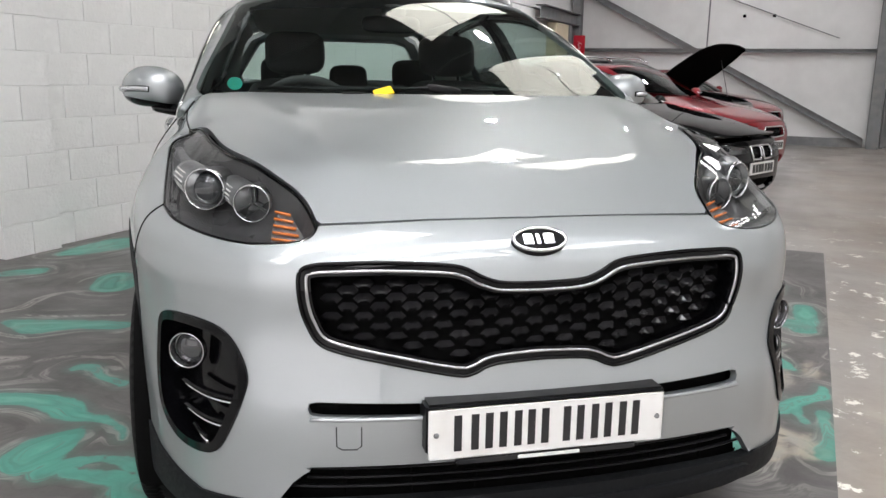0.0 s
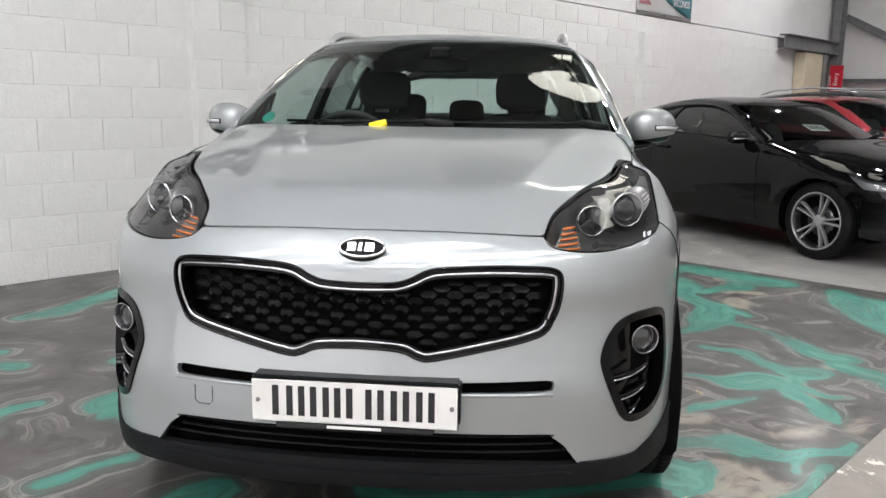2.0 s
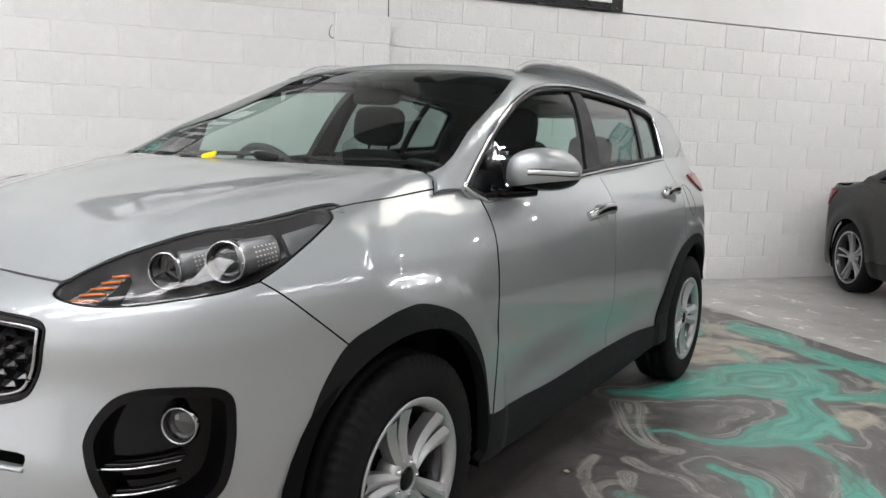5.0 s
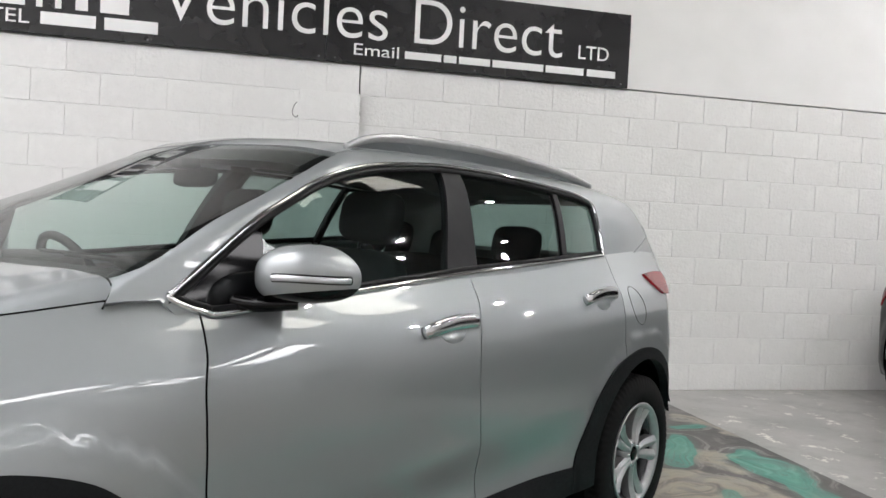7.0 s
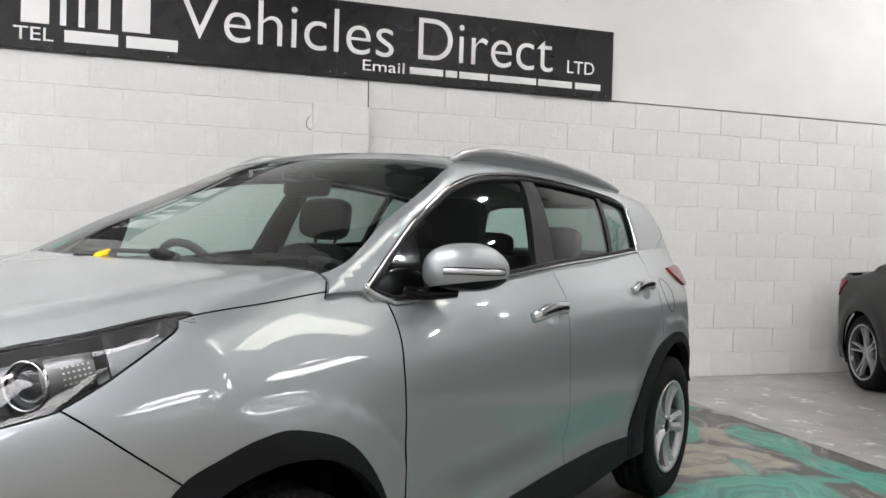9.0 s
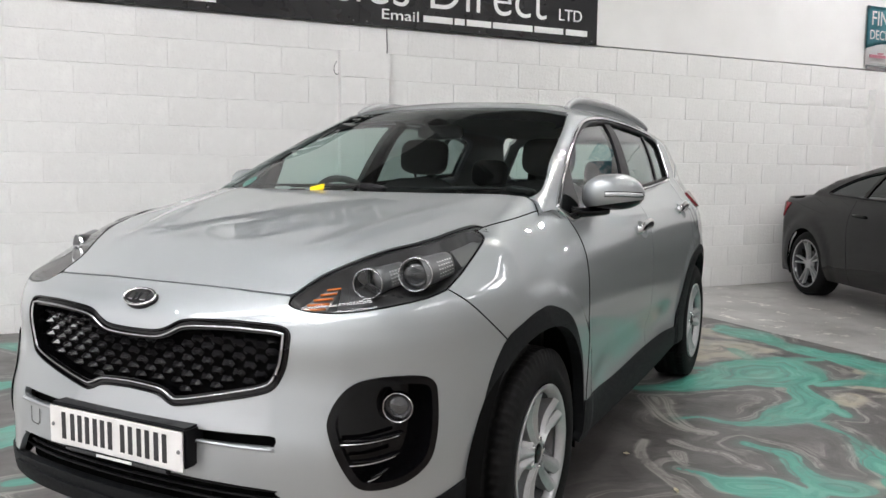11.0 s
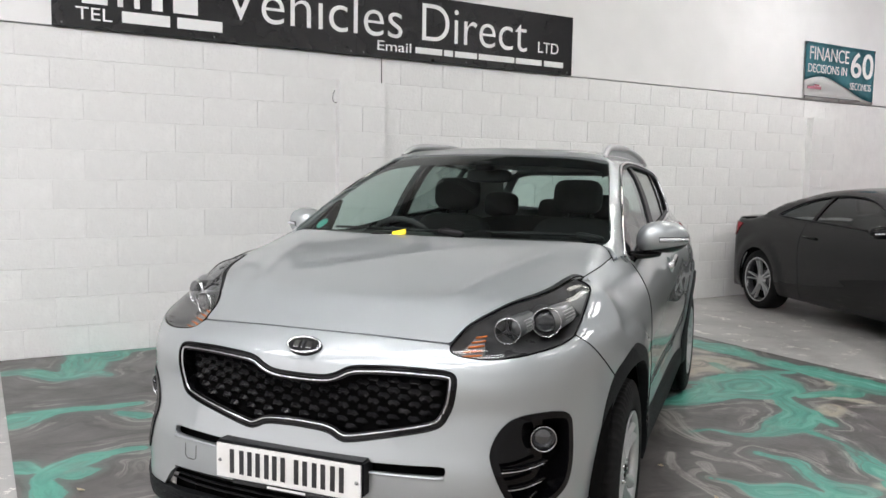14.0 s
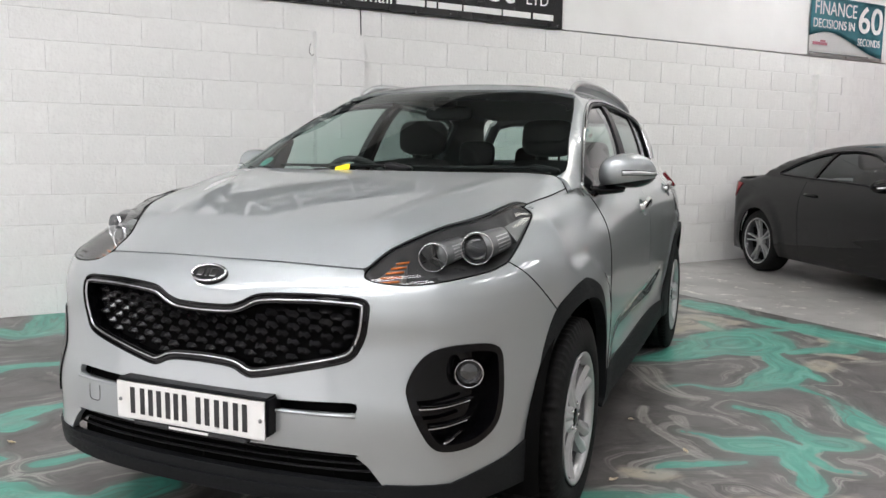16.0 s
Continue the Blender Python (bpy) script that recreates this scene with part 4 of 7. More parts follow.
beam("sheeting_rail", (15.9, -0.2, 1.83), (15.9, -9.9, 1.81), 0.1, 0.07, "grey steel rail along the end wall")
beam("bracket_beam", (13.05, -0.16, 2.42), (15.5, -0.16, 2.42), 0.2, 0.24, "short grey steel beam by the corner column")
beam("cable_run", (15.93, -0.3, 3.9), (15.93, -5.2, 2.05), 0.012, 0.012, "thin cable along the end wall")
box_in("end_wall_kerb", STEEL, 15.93, END, -5.8, 0.0, 0.0, 0.17, label="dark strip at the foot of the end wall", category="skirting")
box_in("panel_seam", STEEL, 15.985, END, -2.79, -2.76, 1.86, 6.0, label="upright joint between cladding sheets", category="trim")
side_door = thing("side_door", "grey steel door in the end wall beside a column", "door", ROOM)
part("door_leaf", block(15.94, 15.985, -7.05, -6.15, 0.02, 2.05, bevel=0.004), STEEL, side_door, smooth=False)
part("door_frame", block(15.92, 15.995, -6.15, -6.09, 0.0, 2.12, bevel=0.004), STEEL, side_door, smooth=False)
part("door_handle", block(15.88, 15.94, -6.30, -6.24, 0.98, 1.08, bevel=0.01), SATIN_BLACK, side_door, smooth=False)
cabinet = thing("wall_cabinet", "narrow cream painted post and box by the corner", "cabinet", ROOM)
part("cabinet_body", block(13.9, 14.75, -0.22, -0.02, 0.0, 2.28, bevel=0.01), CREAM, cabinet, smooth=False)
part("cabinet_post", block(14.75, 14.95, -0.24, -0.02, 0.0, 2.28, bevel=0.006), STEEL, cabinet, smooth=False)
flag = thing("promotion_banner", "narrow red banner with white words, hung on the corner column", "banner", ROOM)
part("banner_cloth", block(15.30, 15.312, -0.42, -0.18, 1.25, 2.10), SIGN_RED, flag, smooth=False)
for words, b in (("Every", -0.33), ("Low", -0.21)):
    text(words, 0.11, Matrix(((0, 0, -1, 15.298), (0, 1, 0, b), (1, 0, 0, 1.0), (0, 0, 0, 1))) @ pose(0.72, 0, 0), SIGN_WHITE, parent=flag)
for b in (-3.45, -4.0):
    fix = thing("wall_fixing", "small black fixing on the end wall", "fixing", ROOM, "wall fixings")
    part("fixing", block(15.97, 15.999, b - 0.03, b + 0.03, 2.46, 2.52, bevel=0.005), MATT_BLACK, fix, smooth=False)
# thin dark bar for the small curved mark on the pier's edge
hook = thing("wall_hook", "small dark curved mark on the edge of the pier", "hook", ROOM)
part("wire", tube(smooth([(1.955, -0.03, 2.16), (1.93, -0.05, 2.12), (1.925, -0.06, 2.07), (1.95, -0.06, 2.045), (1.965, -0.05, 2.06)], 5), 0.0025, sides=6), MATT_BLACK, hook)
# dark bar drawn in for the shaded line along the pier's edge
cable = thing("wall_cable", "dark line down the corner of the pier, drawn in for its shade", "cable", ROOM)
part("cable", tube([(2.415, -0.012, 2.475), (2.418, -0.012, 2.28), (2.425, -0.012, 2.10)], 0.004, sides=6), SATIN_BLACK, cable)

# ---- the silver car ----
car = thing("car", "silver sport utility car with black cladding on resin floor", "car")
F = lambda pts, chart="round", of="front": LOW.to(chart, of, pts)

# outlines, front: (x, z); side: (y, z)
LAMP_LOW = [(0.455, 0.921), (0.472, 0.905), (0.515, 0.895), (0.585, 0.890), (0.65, 0.894), (0.71, 0.904), (0.76, 0.916), (0.786, 0.934)]
GRILLE = both(smooth([(0, 0.817), (0.085, 0.820), (0.127, 0.832), (0.168, 0.852), (0.22, 0.860), (0.33, 0.865), (0.41, 0.864), (0.468, 0.861), (0.497, 0.850), (0.506, 0.825), (0.502, 0.775), (0.490, 0.735),
                      (0.468, 0.697), (0.425, 0.677), (0.32, 0.652), (0.187, 0.624), (0.148, 0.627), (0.118, 0.640), (0.08, 0.646), (0, 0.649)], 5))
FOG = smooth([(0.621, 0.675), (0.652, 0.713), (0.70, 0.728), (0.762, 0.724), (0.791, 0.701), (0.800, 0.637), (0.803, 0.551), (0.792, 0.485), (0.757, 0.447), (0.706, 0.441), (0.672, 0.457), (0.645, 0.508), (0.613, 0.588), (0.606, 0.627)], 5, True)
SLOT = both([(0, 0.577), (0.26, 0.576), (0.47, 0.582), (0.487, 0.579), (0.491, 0.568), (0.487, 0.556), (0.47, 0.553), (0.26, 0.549), (0, 0.549)])
ARCH_F = [(0.632, 0.769), (0.567, 0.692), (0.524, 0.61), (0.498, 0.52), (0.482, 0.42)]
ARCH_B = [(1.303, 0.416), (1.29, 0.463), (1.238, 0.595), (1.16, 0.701), (1.058, 0.783), (0.91, 0.831), (0.813, 0.831), (0.716, 0.805), (0.632, 0.769)]
SEAM = [(0.435, 0.934), (0.529, 0.852), (0.632, 0.769)]

half = np.concatenate([F(smooth([(0, 0.932), (0.22, 0.931), (0.45, 0.924)])), F(smooth(LAMP_LOW)), F(smooth(SEAM), of="side"), F(smooth(ARCH_F), of="side"),
                       F(smooth([(0.81, 0.385), (0.711, 0.352), (0.556, 0.360)])), F(smooth([(0.522, 0.407), (0.49, 0.432), (0.45, 0.443), (0, 0.446)]))])
mirror = lambda q: q * np.array([-1, 1])
fog = F(FOG)
part("front_bumper", sheet(LOW, "round", both(half), [F(GRILLE), fog, mirror(fog), F(SLOT)], gap=0.025), SILVER, car)

# grille: black frame, bright line, studded mesh
def ring(shell, chart, outer, width, off, lip, gap=0.015, flip=False):
    return sheet(shell, chart, outer, [inset(outer, width)], off=off, lip=lip, gap=gap, flip=flip)


g = F(GRILLE)
grille = part("grille", sheet(LOW, "round", inset(g, 0.004), off=-0.045, lip=0, gap=0.03), MATT_BLACK, car, "gloss black grille with studded mesh")
part("grille_frame", ring(LOW, "round", inset(g, 0.001), 0.026, -0.004, 0.045), GLOSS_BLACK, grille)
part("grille_trim", tube(edge_line(LOW, "round", inset(g, 0.019), 0.000), 0.0042, True), DARK_CHROME, grille, "thin chrome line round the grille")
part("grille_edge", tube(edge_line(LOW, "round", inset(g, 0.003), -0.001), 0.004, True), GLOSS_BLACK, grille)
stud_bm = bmesh.new()
sv = [stud_bm.verts.new(p) for p in ((-0.024, 0, 0), (-0.012, 0, 0.0115), (0.012, 0, 0.0115), (0.024, 0, 0), (0.012, 0, -0.0115), (-0.012, 0, -0.0115), (-0.007, -0.016, 0.002), (0.007, -0.016, 0.002))]
for f in ((0, 1, 6), (1, 2, 7, 6), (2, 3, 7), (3, 4, 7), (4, 5, 6, 7), (5, 0, 6)):
    stud_bm.faces.new([sv[i] for i in f])
bmesh.ops.recalc_face_normals(stud_bm, faces=stud_bm.faces)
stud = finish("stud", stud_bm, STUD, False)
inner = inset(GRILLE, 0.034)
for r in range(12):
    for c in range(-9, 10):
        x, z = (c + (0.5 if r % 2 else 0.0)) * 0.068, 0.645 + r * 0.0195
        if inside(inner, np.array([[x, z]]))[0]:
            p = LOW.place("front", [(x, z)])
            nr = LOW.normal(p)[0]
            ob = new("stud", stud)
            ob.parent = grille
            ob.matrix_basis = Matrix.Translation(p[0] - nr * 0.036) @ Matrix.Rotation(math.atan2(nr[0], -nr[1]), 4, "Z")

# badge: oval with plain bars
bp = LOW.place("front", [(0, 0.893)])
bn = Vector(LOW.normal(bp)[0])
bm_m = Matrix.Translation(bp[0] + np.array(bn) * 0.003) @ bn.to_track_quat("Z", "Y").to_matrix().to_4x4()
oval = lambda rx, ry, h: [bm_m @ Vector((rx * math.cos(a), ry * math.sin(a), h)) for a in np.linspace(0, 2 * math.pi, 40, endpoint=False)]
bb = bmesh.new()
top = [bb.verts.new(p) for p in oval(0.058, 0.029, 0.006)]
low = [bb.verts.new(p) for p in oval(0.062, 0.033, -0.012)]
bb.faces.new(top)
for i in range(40):
    bb.faces.new((low[i], low[(i + 1) % 40], top[(i + 1) % 40], top[i]))
badge = part("badge", bb, SATIN_BLACK, car, "oval black badge with a chrome rim")
part("badge_rim", tube(oval(0.0575, 0.0285, 0.007), 0.004, True), CHROME, badge)
for x0, w in ((-0.026, 0.010), (-0.004, 0.0035), (0.020, 0.011)):
    part("badge_bar", block(-w, w, -0.013, 0.013, 0.006, 0.010, bevel=0.001, m=bm_m @ pose(x0, 0, 0)), CHROME, badge, smooth=False)

# slot and lower intake behind the bumper
part("slot_backing", sheet(LOW, "round", inset(F(SLOT), -0.01), off=-0.04, lip=0, gap=0.03), MATT_BLACK, car)
INTAKE = both([(0, 0.452), (0.45, 0.450), (0.50, 0.436), (0.535, 0.407), (0.565, 0.36), (0.57, 0.33), (0, 0.30)])
intake = part("lower_intake", sheet(LOW, "round", F(INTAKE), off=-0.05, lip=0, gap=0.04), MATT_BLACK, car, "black lower air intake with thin bars")
for z in (0.428, 0.408, 0.388):
    w = 0.50 if z > 0.40 else 0.54
    xs = np.linspace(-w, w, 40)
    p = LOW.place("front", np.stack([xs, np.full(40, z)], 1))
    part("intake_bar", tube(p - LOW.normal(p) * 0.025, 0.005, sides=6, flat=0.6), SATIN_BLACK, intake)
for x in (-0.42, -0.28, -0.14, 0.0, 0.14, 0.28, 0.42):
    p = LOW.place("front", [(x, 0.37), (x, 0.44)])
    part("intake_rib", tube(p - LOW.normal(p) * 0.03, 0.003, sides=6), MATT_BLACK, intake)

# black lower lip, all round the front
lip_half = np.concatenate([F(smooth([(0, 0.366), (0.35, 0.366), (0.54, 0.358), (0.562, 0.362)])), F(smooth([(0.711, 0.352), (0.81, 0.385)])), F([(0.482, 0.42), (0.475, 0.34), (0.485, 0.28)], of="side"),
                           F(smooth([(0.72, 0.285), (0.5, 0.298), (0.25, 0.298), (0, 0.297)]))])
part("front_lip", sheet(LOW, "round", both(lip_half), off=0.006, lip=0.03, gap=0.03), CLADDING, car, "textured black lower bumper lip")
part("skid_plate", sheet(LOW, "round", both(F(smooth([(0, 0.338), (0.3, 0.340), (0.50, 0.345), (0.54, 0.330), (0.46, 0.304), (0, 0.300)]))), off=0.016, lip=0.03, gap=0.03), CLADDING, car)
part("lower_tray", sheet(LOW, "round", both(F([(0, 0.31), (0.4, 0.31), (0.62, 0.31), (0.62, 0.23), (0.4, 0.22), (0, 0.22)])), off=-0.07, lip=0, gap=0.05), MATT_BLACK, car, "black tray under the bumper")

# fog lamp wells
for flip in (False, True):
    s = -1 if flip else 1
    well = part("fog_lamp_surround", ring(LOW, "round", inset(fog, 0.001), 0.02, 0.005, 0.07, flip=flip), GLOSS_BLACK, car, "gloss black fog lamp surround")
    part("well_floor", sheet(LOW, "round", inset(fog, 0.012), off=-0.055, lip=0, gap=0.025, flip=flip), GLOSS_BLACK, well)
    c = LOW.place("front", [(0.738, 0.645)])[0]
    axis = pose(s * 0.714, 0.300, 0.643, 0, 0, -90 + s * 22)
    lampf = part("fog_lamp", lathe([(0.040, 0.0415), (0.054, 0.0405), (0.057, 0.039), (0.054, 0.037), (0.036, 0.036)], 32, m=axis), DARK_CHROME, well, "round fog lamp with a chrome ring")
    part("fog_lens", lathe([(0.034, 0.036), (0.044, 0.024), (0.048, 0.0)], 32, m=axis), LENS, lampf)
    for (xa, za), (xb, zb) in (((0.640, 0.565), (0.754, 0.572)), ((0.662, 0.509), (0.750, 0.518)), ((0.698, 0.464), (0.730, 0.481))):
        pts = LOW.place("front", smooth([(xa, za), ((xa + xb) / 2, (za + zb) / 2 - 0.004), (xb, zb)], 6))
        pts = pts - LOW.normal(pts) * np.linspace(0.008, 0.016, len(pts))[:, None]
        blade = part("blade", tube(pts * np.array([s, 1, 1]), 0.006, sides=8, flat=0.5, taper=lambda u: 1.0 - 0.5 * u), CHROME, well, "thin chrome blade")
        back = pts + np.array([0, 0.012, 0.006])
        part("blade_backing", tube(back * np.array([s, 1, 1]), 0.011, sides=6, flat=0.5), GLOSS_BLACK, blade)

# headlamps
WING_TOP = [(0.726, 1.0755), (0.773, 1.084), (0.83, 1.0903), (0.978, 1.102), (1.143, 1.1174)]
wing_edge = LOW.to("top", "side", smooth(WING_TOP))
LAMP_TOP = [(0.457, 0.187), (0.478, 0.276), (0.536, 0.378), (0.586, 0.463), (0.625, 0.528), (0.658, 0.61), (0.680, 0.705), (0.700, 0.765), (0.734, 0.768), (0.762, 0.748), tuple(wing_edge[0])]
LAMP_OUT = [(0.726, 1.0755), (0.665, 1.046), (0.59, 1.006), (0.511, 0.966), (0.435, 0.934)]
lamp = np.concatenate([F(smooth(LAMP_TOP), of="top"), F(smooth(LAMP_OUT)[1:], of="side"), F(smooth(LAMP_LOW)[::-1])])
for flip in (False, True):
    s = -1 if flip else 1
    head = part("headlamp", sheet(LOW, "round", inset(lamp, 0.005), off=-0.006, lip=0, gap=0.014, flip=flip, bulge=-0.078), LAMP_SHELL, car, "headlamp with two round lenses under clear plastic")
    part("lamp_cover", sheet(LOW, "round", inset(lamp, 0.004), off=-0.001, lip=0.0, gap=0.025, flip=flip), LAMP_GLASS, head, "clear plastic cover")
    part("lamp_gasket", tube(edge_line(LOW, "round", inset(lamp, 0.003), -0.003, flip=flip), 0.003, True, 6), GLOSS_BLACK, head)
    for (x, y, z), r, turn in (((0.583, 0.345, 0.947), 0.042, 18), ((0.686, 0.428, 0.970), 0.048, 22)):
        axis = pose(s * x, y, z, 0, 0, -90 + s * turn)
        unit = part("projector", lathe([(-0.07, r * 0.95), (0.0, r * 1.0), (0.006, r * 1.0)], 40, m=axis), LAMP_SHELL, head, "round lamp unit with a chrome ring")
        part("projector_ring", lathe([(0.004, r * 1.02), (0.010, r * 1.01), (0.013, r * 0.975), (0.010, r * 0.94), (0.0, r * 0.92)], 40, m=axis), CHROME, unit, "thin chrome ring")
        # frosted sleeve that runs back and outwards from the lens, with rows of raised dots
        a0, b0 = np.array((x + 0.004, y + 0.02, z + 0.002)), np.array((x + 0.045, y + 0.105, z + 0.022))
        sleeve = part("lamp_sleeve", tube([(a0 + (b0 - a0) * u) * np.array([s, 1, 1]) for u in np.linspace(0, 1, 6)], r * 0.86, sides=28, taper=lambda u: 1.0 - 0.14 * u * u), REFLECTOR, unit, "frosted silver sleeve with raised dots")
        dots = bmesh.new()
        ax = Vector((b0 - a0) * np.array([s, 1, 1])).normalized()
        out = Vector((s * 1.0, -0.35, 0.1))
        out = (out - ax * out.dot(ax)).normalized()
        sidew = ax.cross(out)
        for i in range(6):
            for j in range(5):
                u, w = 0.42 + i * 0.095, radians(-32 + j * 16)
                c = Vector((a0 + (b0 - a0) * u) * np.array([s, 1, 1])) + (out * math.cos(w) + sidew * math.sin(w)) * (r * 0.865 * (1 - 0.14 * u * u))
                box(dots, -0.0016, 0.0016, -0.0016, 0.0016, -0.0016, 0.0016, m=Matrix.Translation(c))
        part("sleeve_dots", dots, WHITE_LABEL, unit, smooth=False)
        if r > 0.045:
            part("projector_lens", lathe([(-0.02, r * 0.88), (-0.004, r * 0.80), (0.008, r * 0.5), (0.012, 0.0)], 32, m=axis), LENS, unit)
            part("lens_bezel", lathe([(0.0, r * 0.90), (-0.012, r * 0.84), (-0.012, r * 0.76)], 32, m=axis), REFLECTOR, unit)
        else:
            part("cell_backing", lathe([(-0.016, r * 0.9), (-0.016, 0.0)], 24, m=axis), LENS, unit)
            for k in range(3):
                a = radians(90 + 120 * k)
                part("cell_divider", tube([axis @ Vector((0.0, 0, 0)), axis @ Vector((0.0, r * 0.88 * math.cos(a), r * 0.88 * math.sin(a)))], 0.0028, sides=6), LAMP_SHELL, unit)
    # turn signal at the inner corner, and the reflector at the outer end
    part("turn_signal", sheet(LOW, "round", F([(0.480, 0.914), (0.492, 0.933), (0.505, 0.955), (0.530, 0.964), (0.548, 0.94), (0.556, 0.908), (0.53, 0.903)]), off=-0.03, lip=0.04, gap=0.012, flip=flip), REFLECTOR, head, "ribbed turn signal with an amber bulb")
    for k in range(5):
        z = 0.912 + k * 0.0108
        p = LOW.place("front", [(0.492 + 0.004 * k, z), (0.552 - 0.003 * k, z + 0.005)])
        p = p - LOW.normal(p) * 0.026
        part("signal_rib", tube(p * np.array([s, 1, 1]), 0.0036, sides=6), AMBER, head, "amber rib")
    part("side_reflector", sheet(LOW, "round", F([(0.558, 1.034), (0.655, 1.058), (0.672, 1.052), (0.66, 1.042), (0.582, 1.000), (0.542, 0.990)], of="side"), off=-0.012, lip=0.02, gap=0.012, flip=flip), REFLECTOR, head)

# bonnet
HOOD_REAR = [tuple(wing_edge[-1]), (0.746, 1.182), (0.60, 1.162), (0.35, 1.12), (0, 1.10)]
hood_half = np.concatenate([LOW.to("top", "front", smooth([(0, 0.934), (0.22, 0.933), (0.448, 0.927)])), smooth(LAMP_TOP), wing_edge[1:], smooth(HOOD_REAR)[1:]])
part("bonnet", sheet(LOW, "top", both(inset(hood_half, 0.0015) * np.array([1, 1])), gap=0.025), SILVER, car)
part("cowl", sheet(LOW, "top", both(smooth([(0, 1.06), (0.35, 1.085), (0.6, 1.14), (0.72, 1.175), (0.72, 1.24), (0.6, 1.30), (0.3, 1.26), (0, 1.22)])), off=-0.022, lip=0.02, gap=0.03), SATIN_BLACK, car, "black plastic cowl under the windscreen")

# side skins, built on the left and mirrored
FENDER = chain(LAMP_OUT[::-1], WING_TOP + [(1.288, 1.125)], [(1.288, 1.125), (1.287, 1.115), (1.312, 1.096), (1.356, 1.081)],
               [(1.356, 1.081), (1.338, 1.0), (1.318, 0.93), (1.317, 0.84), (1.319, 0.77), (1.324, 0.416)],
               [(1.324, 0.416), (1.303, 0.416)], ARCH_B, SEAM[::-1])
DOOR_F = chain([(1.362, 1.079), (1.344, 1.0), (1.324, 0.93), (1.323, 0.84), (1.325, 0.77), (1.331, 0.412)], [(1.331, 0.412), (1.6, 0.395), (1.829, 0.392), (2.2, 0.405), (2.393, 0.413)],
               [(2.393, 0.413), (2.385, 0.49), (2.345, 0.72), (2.332, 0.87), (2.352, 0.99), (2.402, 1.083), (2.42, 1.143)], [(2.42, 1.143), (1.874, 1.106), (1.446, 1.070), (1.362, 1.079)])
ARCH_R = [(3.005, 0.40), (3.055, 0.52), (3.13, 0.65), (3.24, 0.75), (3.36, 0.797)]
DOOR_R = chain([(2.398, 0.413), (2.390, 0.49), (2.350, 0.72), (2.337, 0.87), (2.357, 0.99), (2.407, 1.083), (2.426, 1.145)], [(2.426, 1.145), (2.911, 1.171), (3.485, 1.20)],
               [(3.485, 1.20), (3.43, 1.10), (3.375, 0.967), (3.355, 0.85), (3.36, 0.797)], ARCH_R[::-1], [(3.0, 0.40), (2.7, 0.412), (2.398, 0.413)])
QUARTER = chain([(3.366, 0.797), (3.36, 0.85), (3.38, 0.967), (3.435, 1.10), (3.49, 1.20)], [(3.49, 1.20), (3.56, 1.24), (3.8, 1.25), (4.16, 1.25)], [(4.16, 1.25), (4.24, 1.0), (4.26, 0.7), (4.24, 0.46)],
                [(4.24, 0.46), (3.985, 0.46)], [(3.985, 0.46), (3.92, 0.60), (3.84, 0.715), (3.70, 0.795), (3.53, 0.822), (3.366, 0.797)])
SILL = chain([(1.30, 0.414), (1.6, 0.397), (1.829, 0.394), (2.3, 0.411), (2.7, 0.414), (3.0, 0.402)], [(3.0, 0.402), (3.02, 0.30)], [(3.02, 0.30), (2.3, 0.265), (1.35, 0.26), (1.29, 0.30)], [(1.29, 0.30), (1.30, 0.414)])


def arc(c, r, a0, a1, n=24, z=0.345):
    return [(c + r * math.cos(radians(a)), z + r * math.sin(radians(a))) for a in np.linspace(a0, a1, n)]


RING_F = np.concatenate([smooth(ARCH_F[::-1] + ARCH_B[::-1][1:] + [(1.305, 0.38), (1.30, 0.30)]), arc(0.885, 0.412, -8, 170, z=0.352)])
RING_R = np.concatenate([smooth([(3.0, 0.30), (3.005, 0.40), (3.055, 0.52), (3.13, 0.65), (3.24, 0.75), (3.36, 0.797), (3.53, 0.822), (3.70, 0.795), (3.84, 0.715), (3.92, 0.60), (3.975, 0.50)]), arc(3.56, 0.415, 17, 187, z=0.355)])
HANDLES = (((2.07, 0.993), (2.325, 1.005)), ((3.075, 1.038), (3.33, 1.050)))
TAIL = chain([(3.77, 1.122), (3.92, 1.130), (4.03, 1.125)], [(4.03, 1.125), (4.035, 1.04)], [(4.035, 1.04), (3.95, 1.03), (3.86, 1.045), (3.77, 1.122)])


def skin(name, outline, mat, label="", off=0.0, lip=0.02, gap=0.028, flip=False, parent=None, holes=(), shell=LOW, chart="side"):
    return part(name, sheet(shell, chart, outline, holes, off=off, lip=lip, gap=gap, flip=flip), mat, parent or car, label)


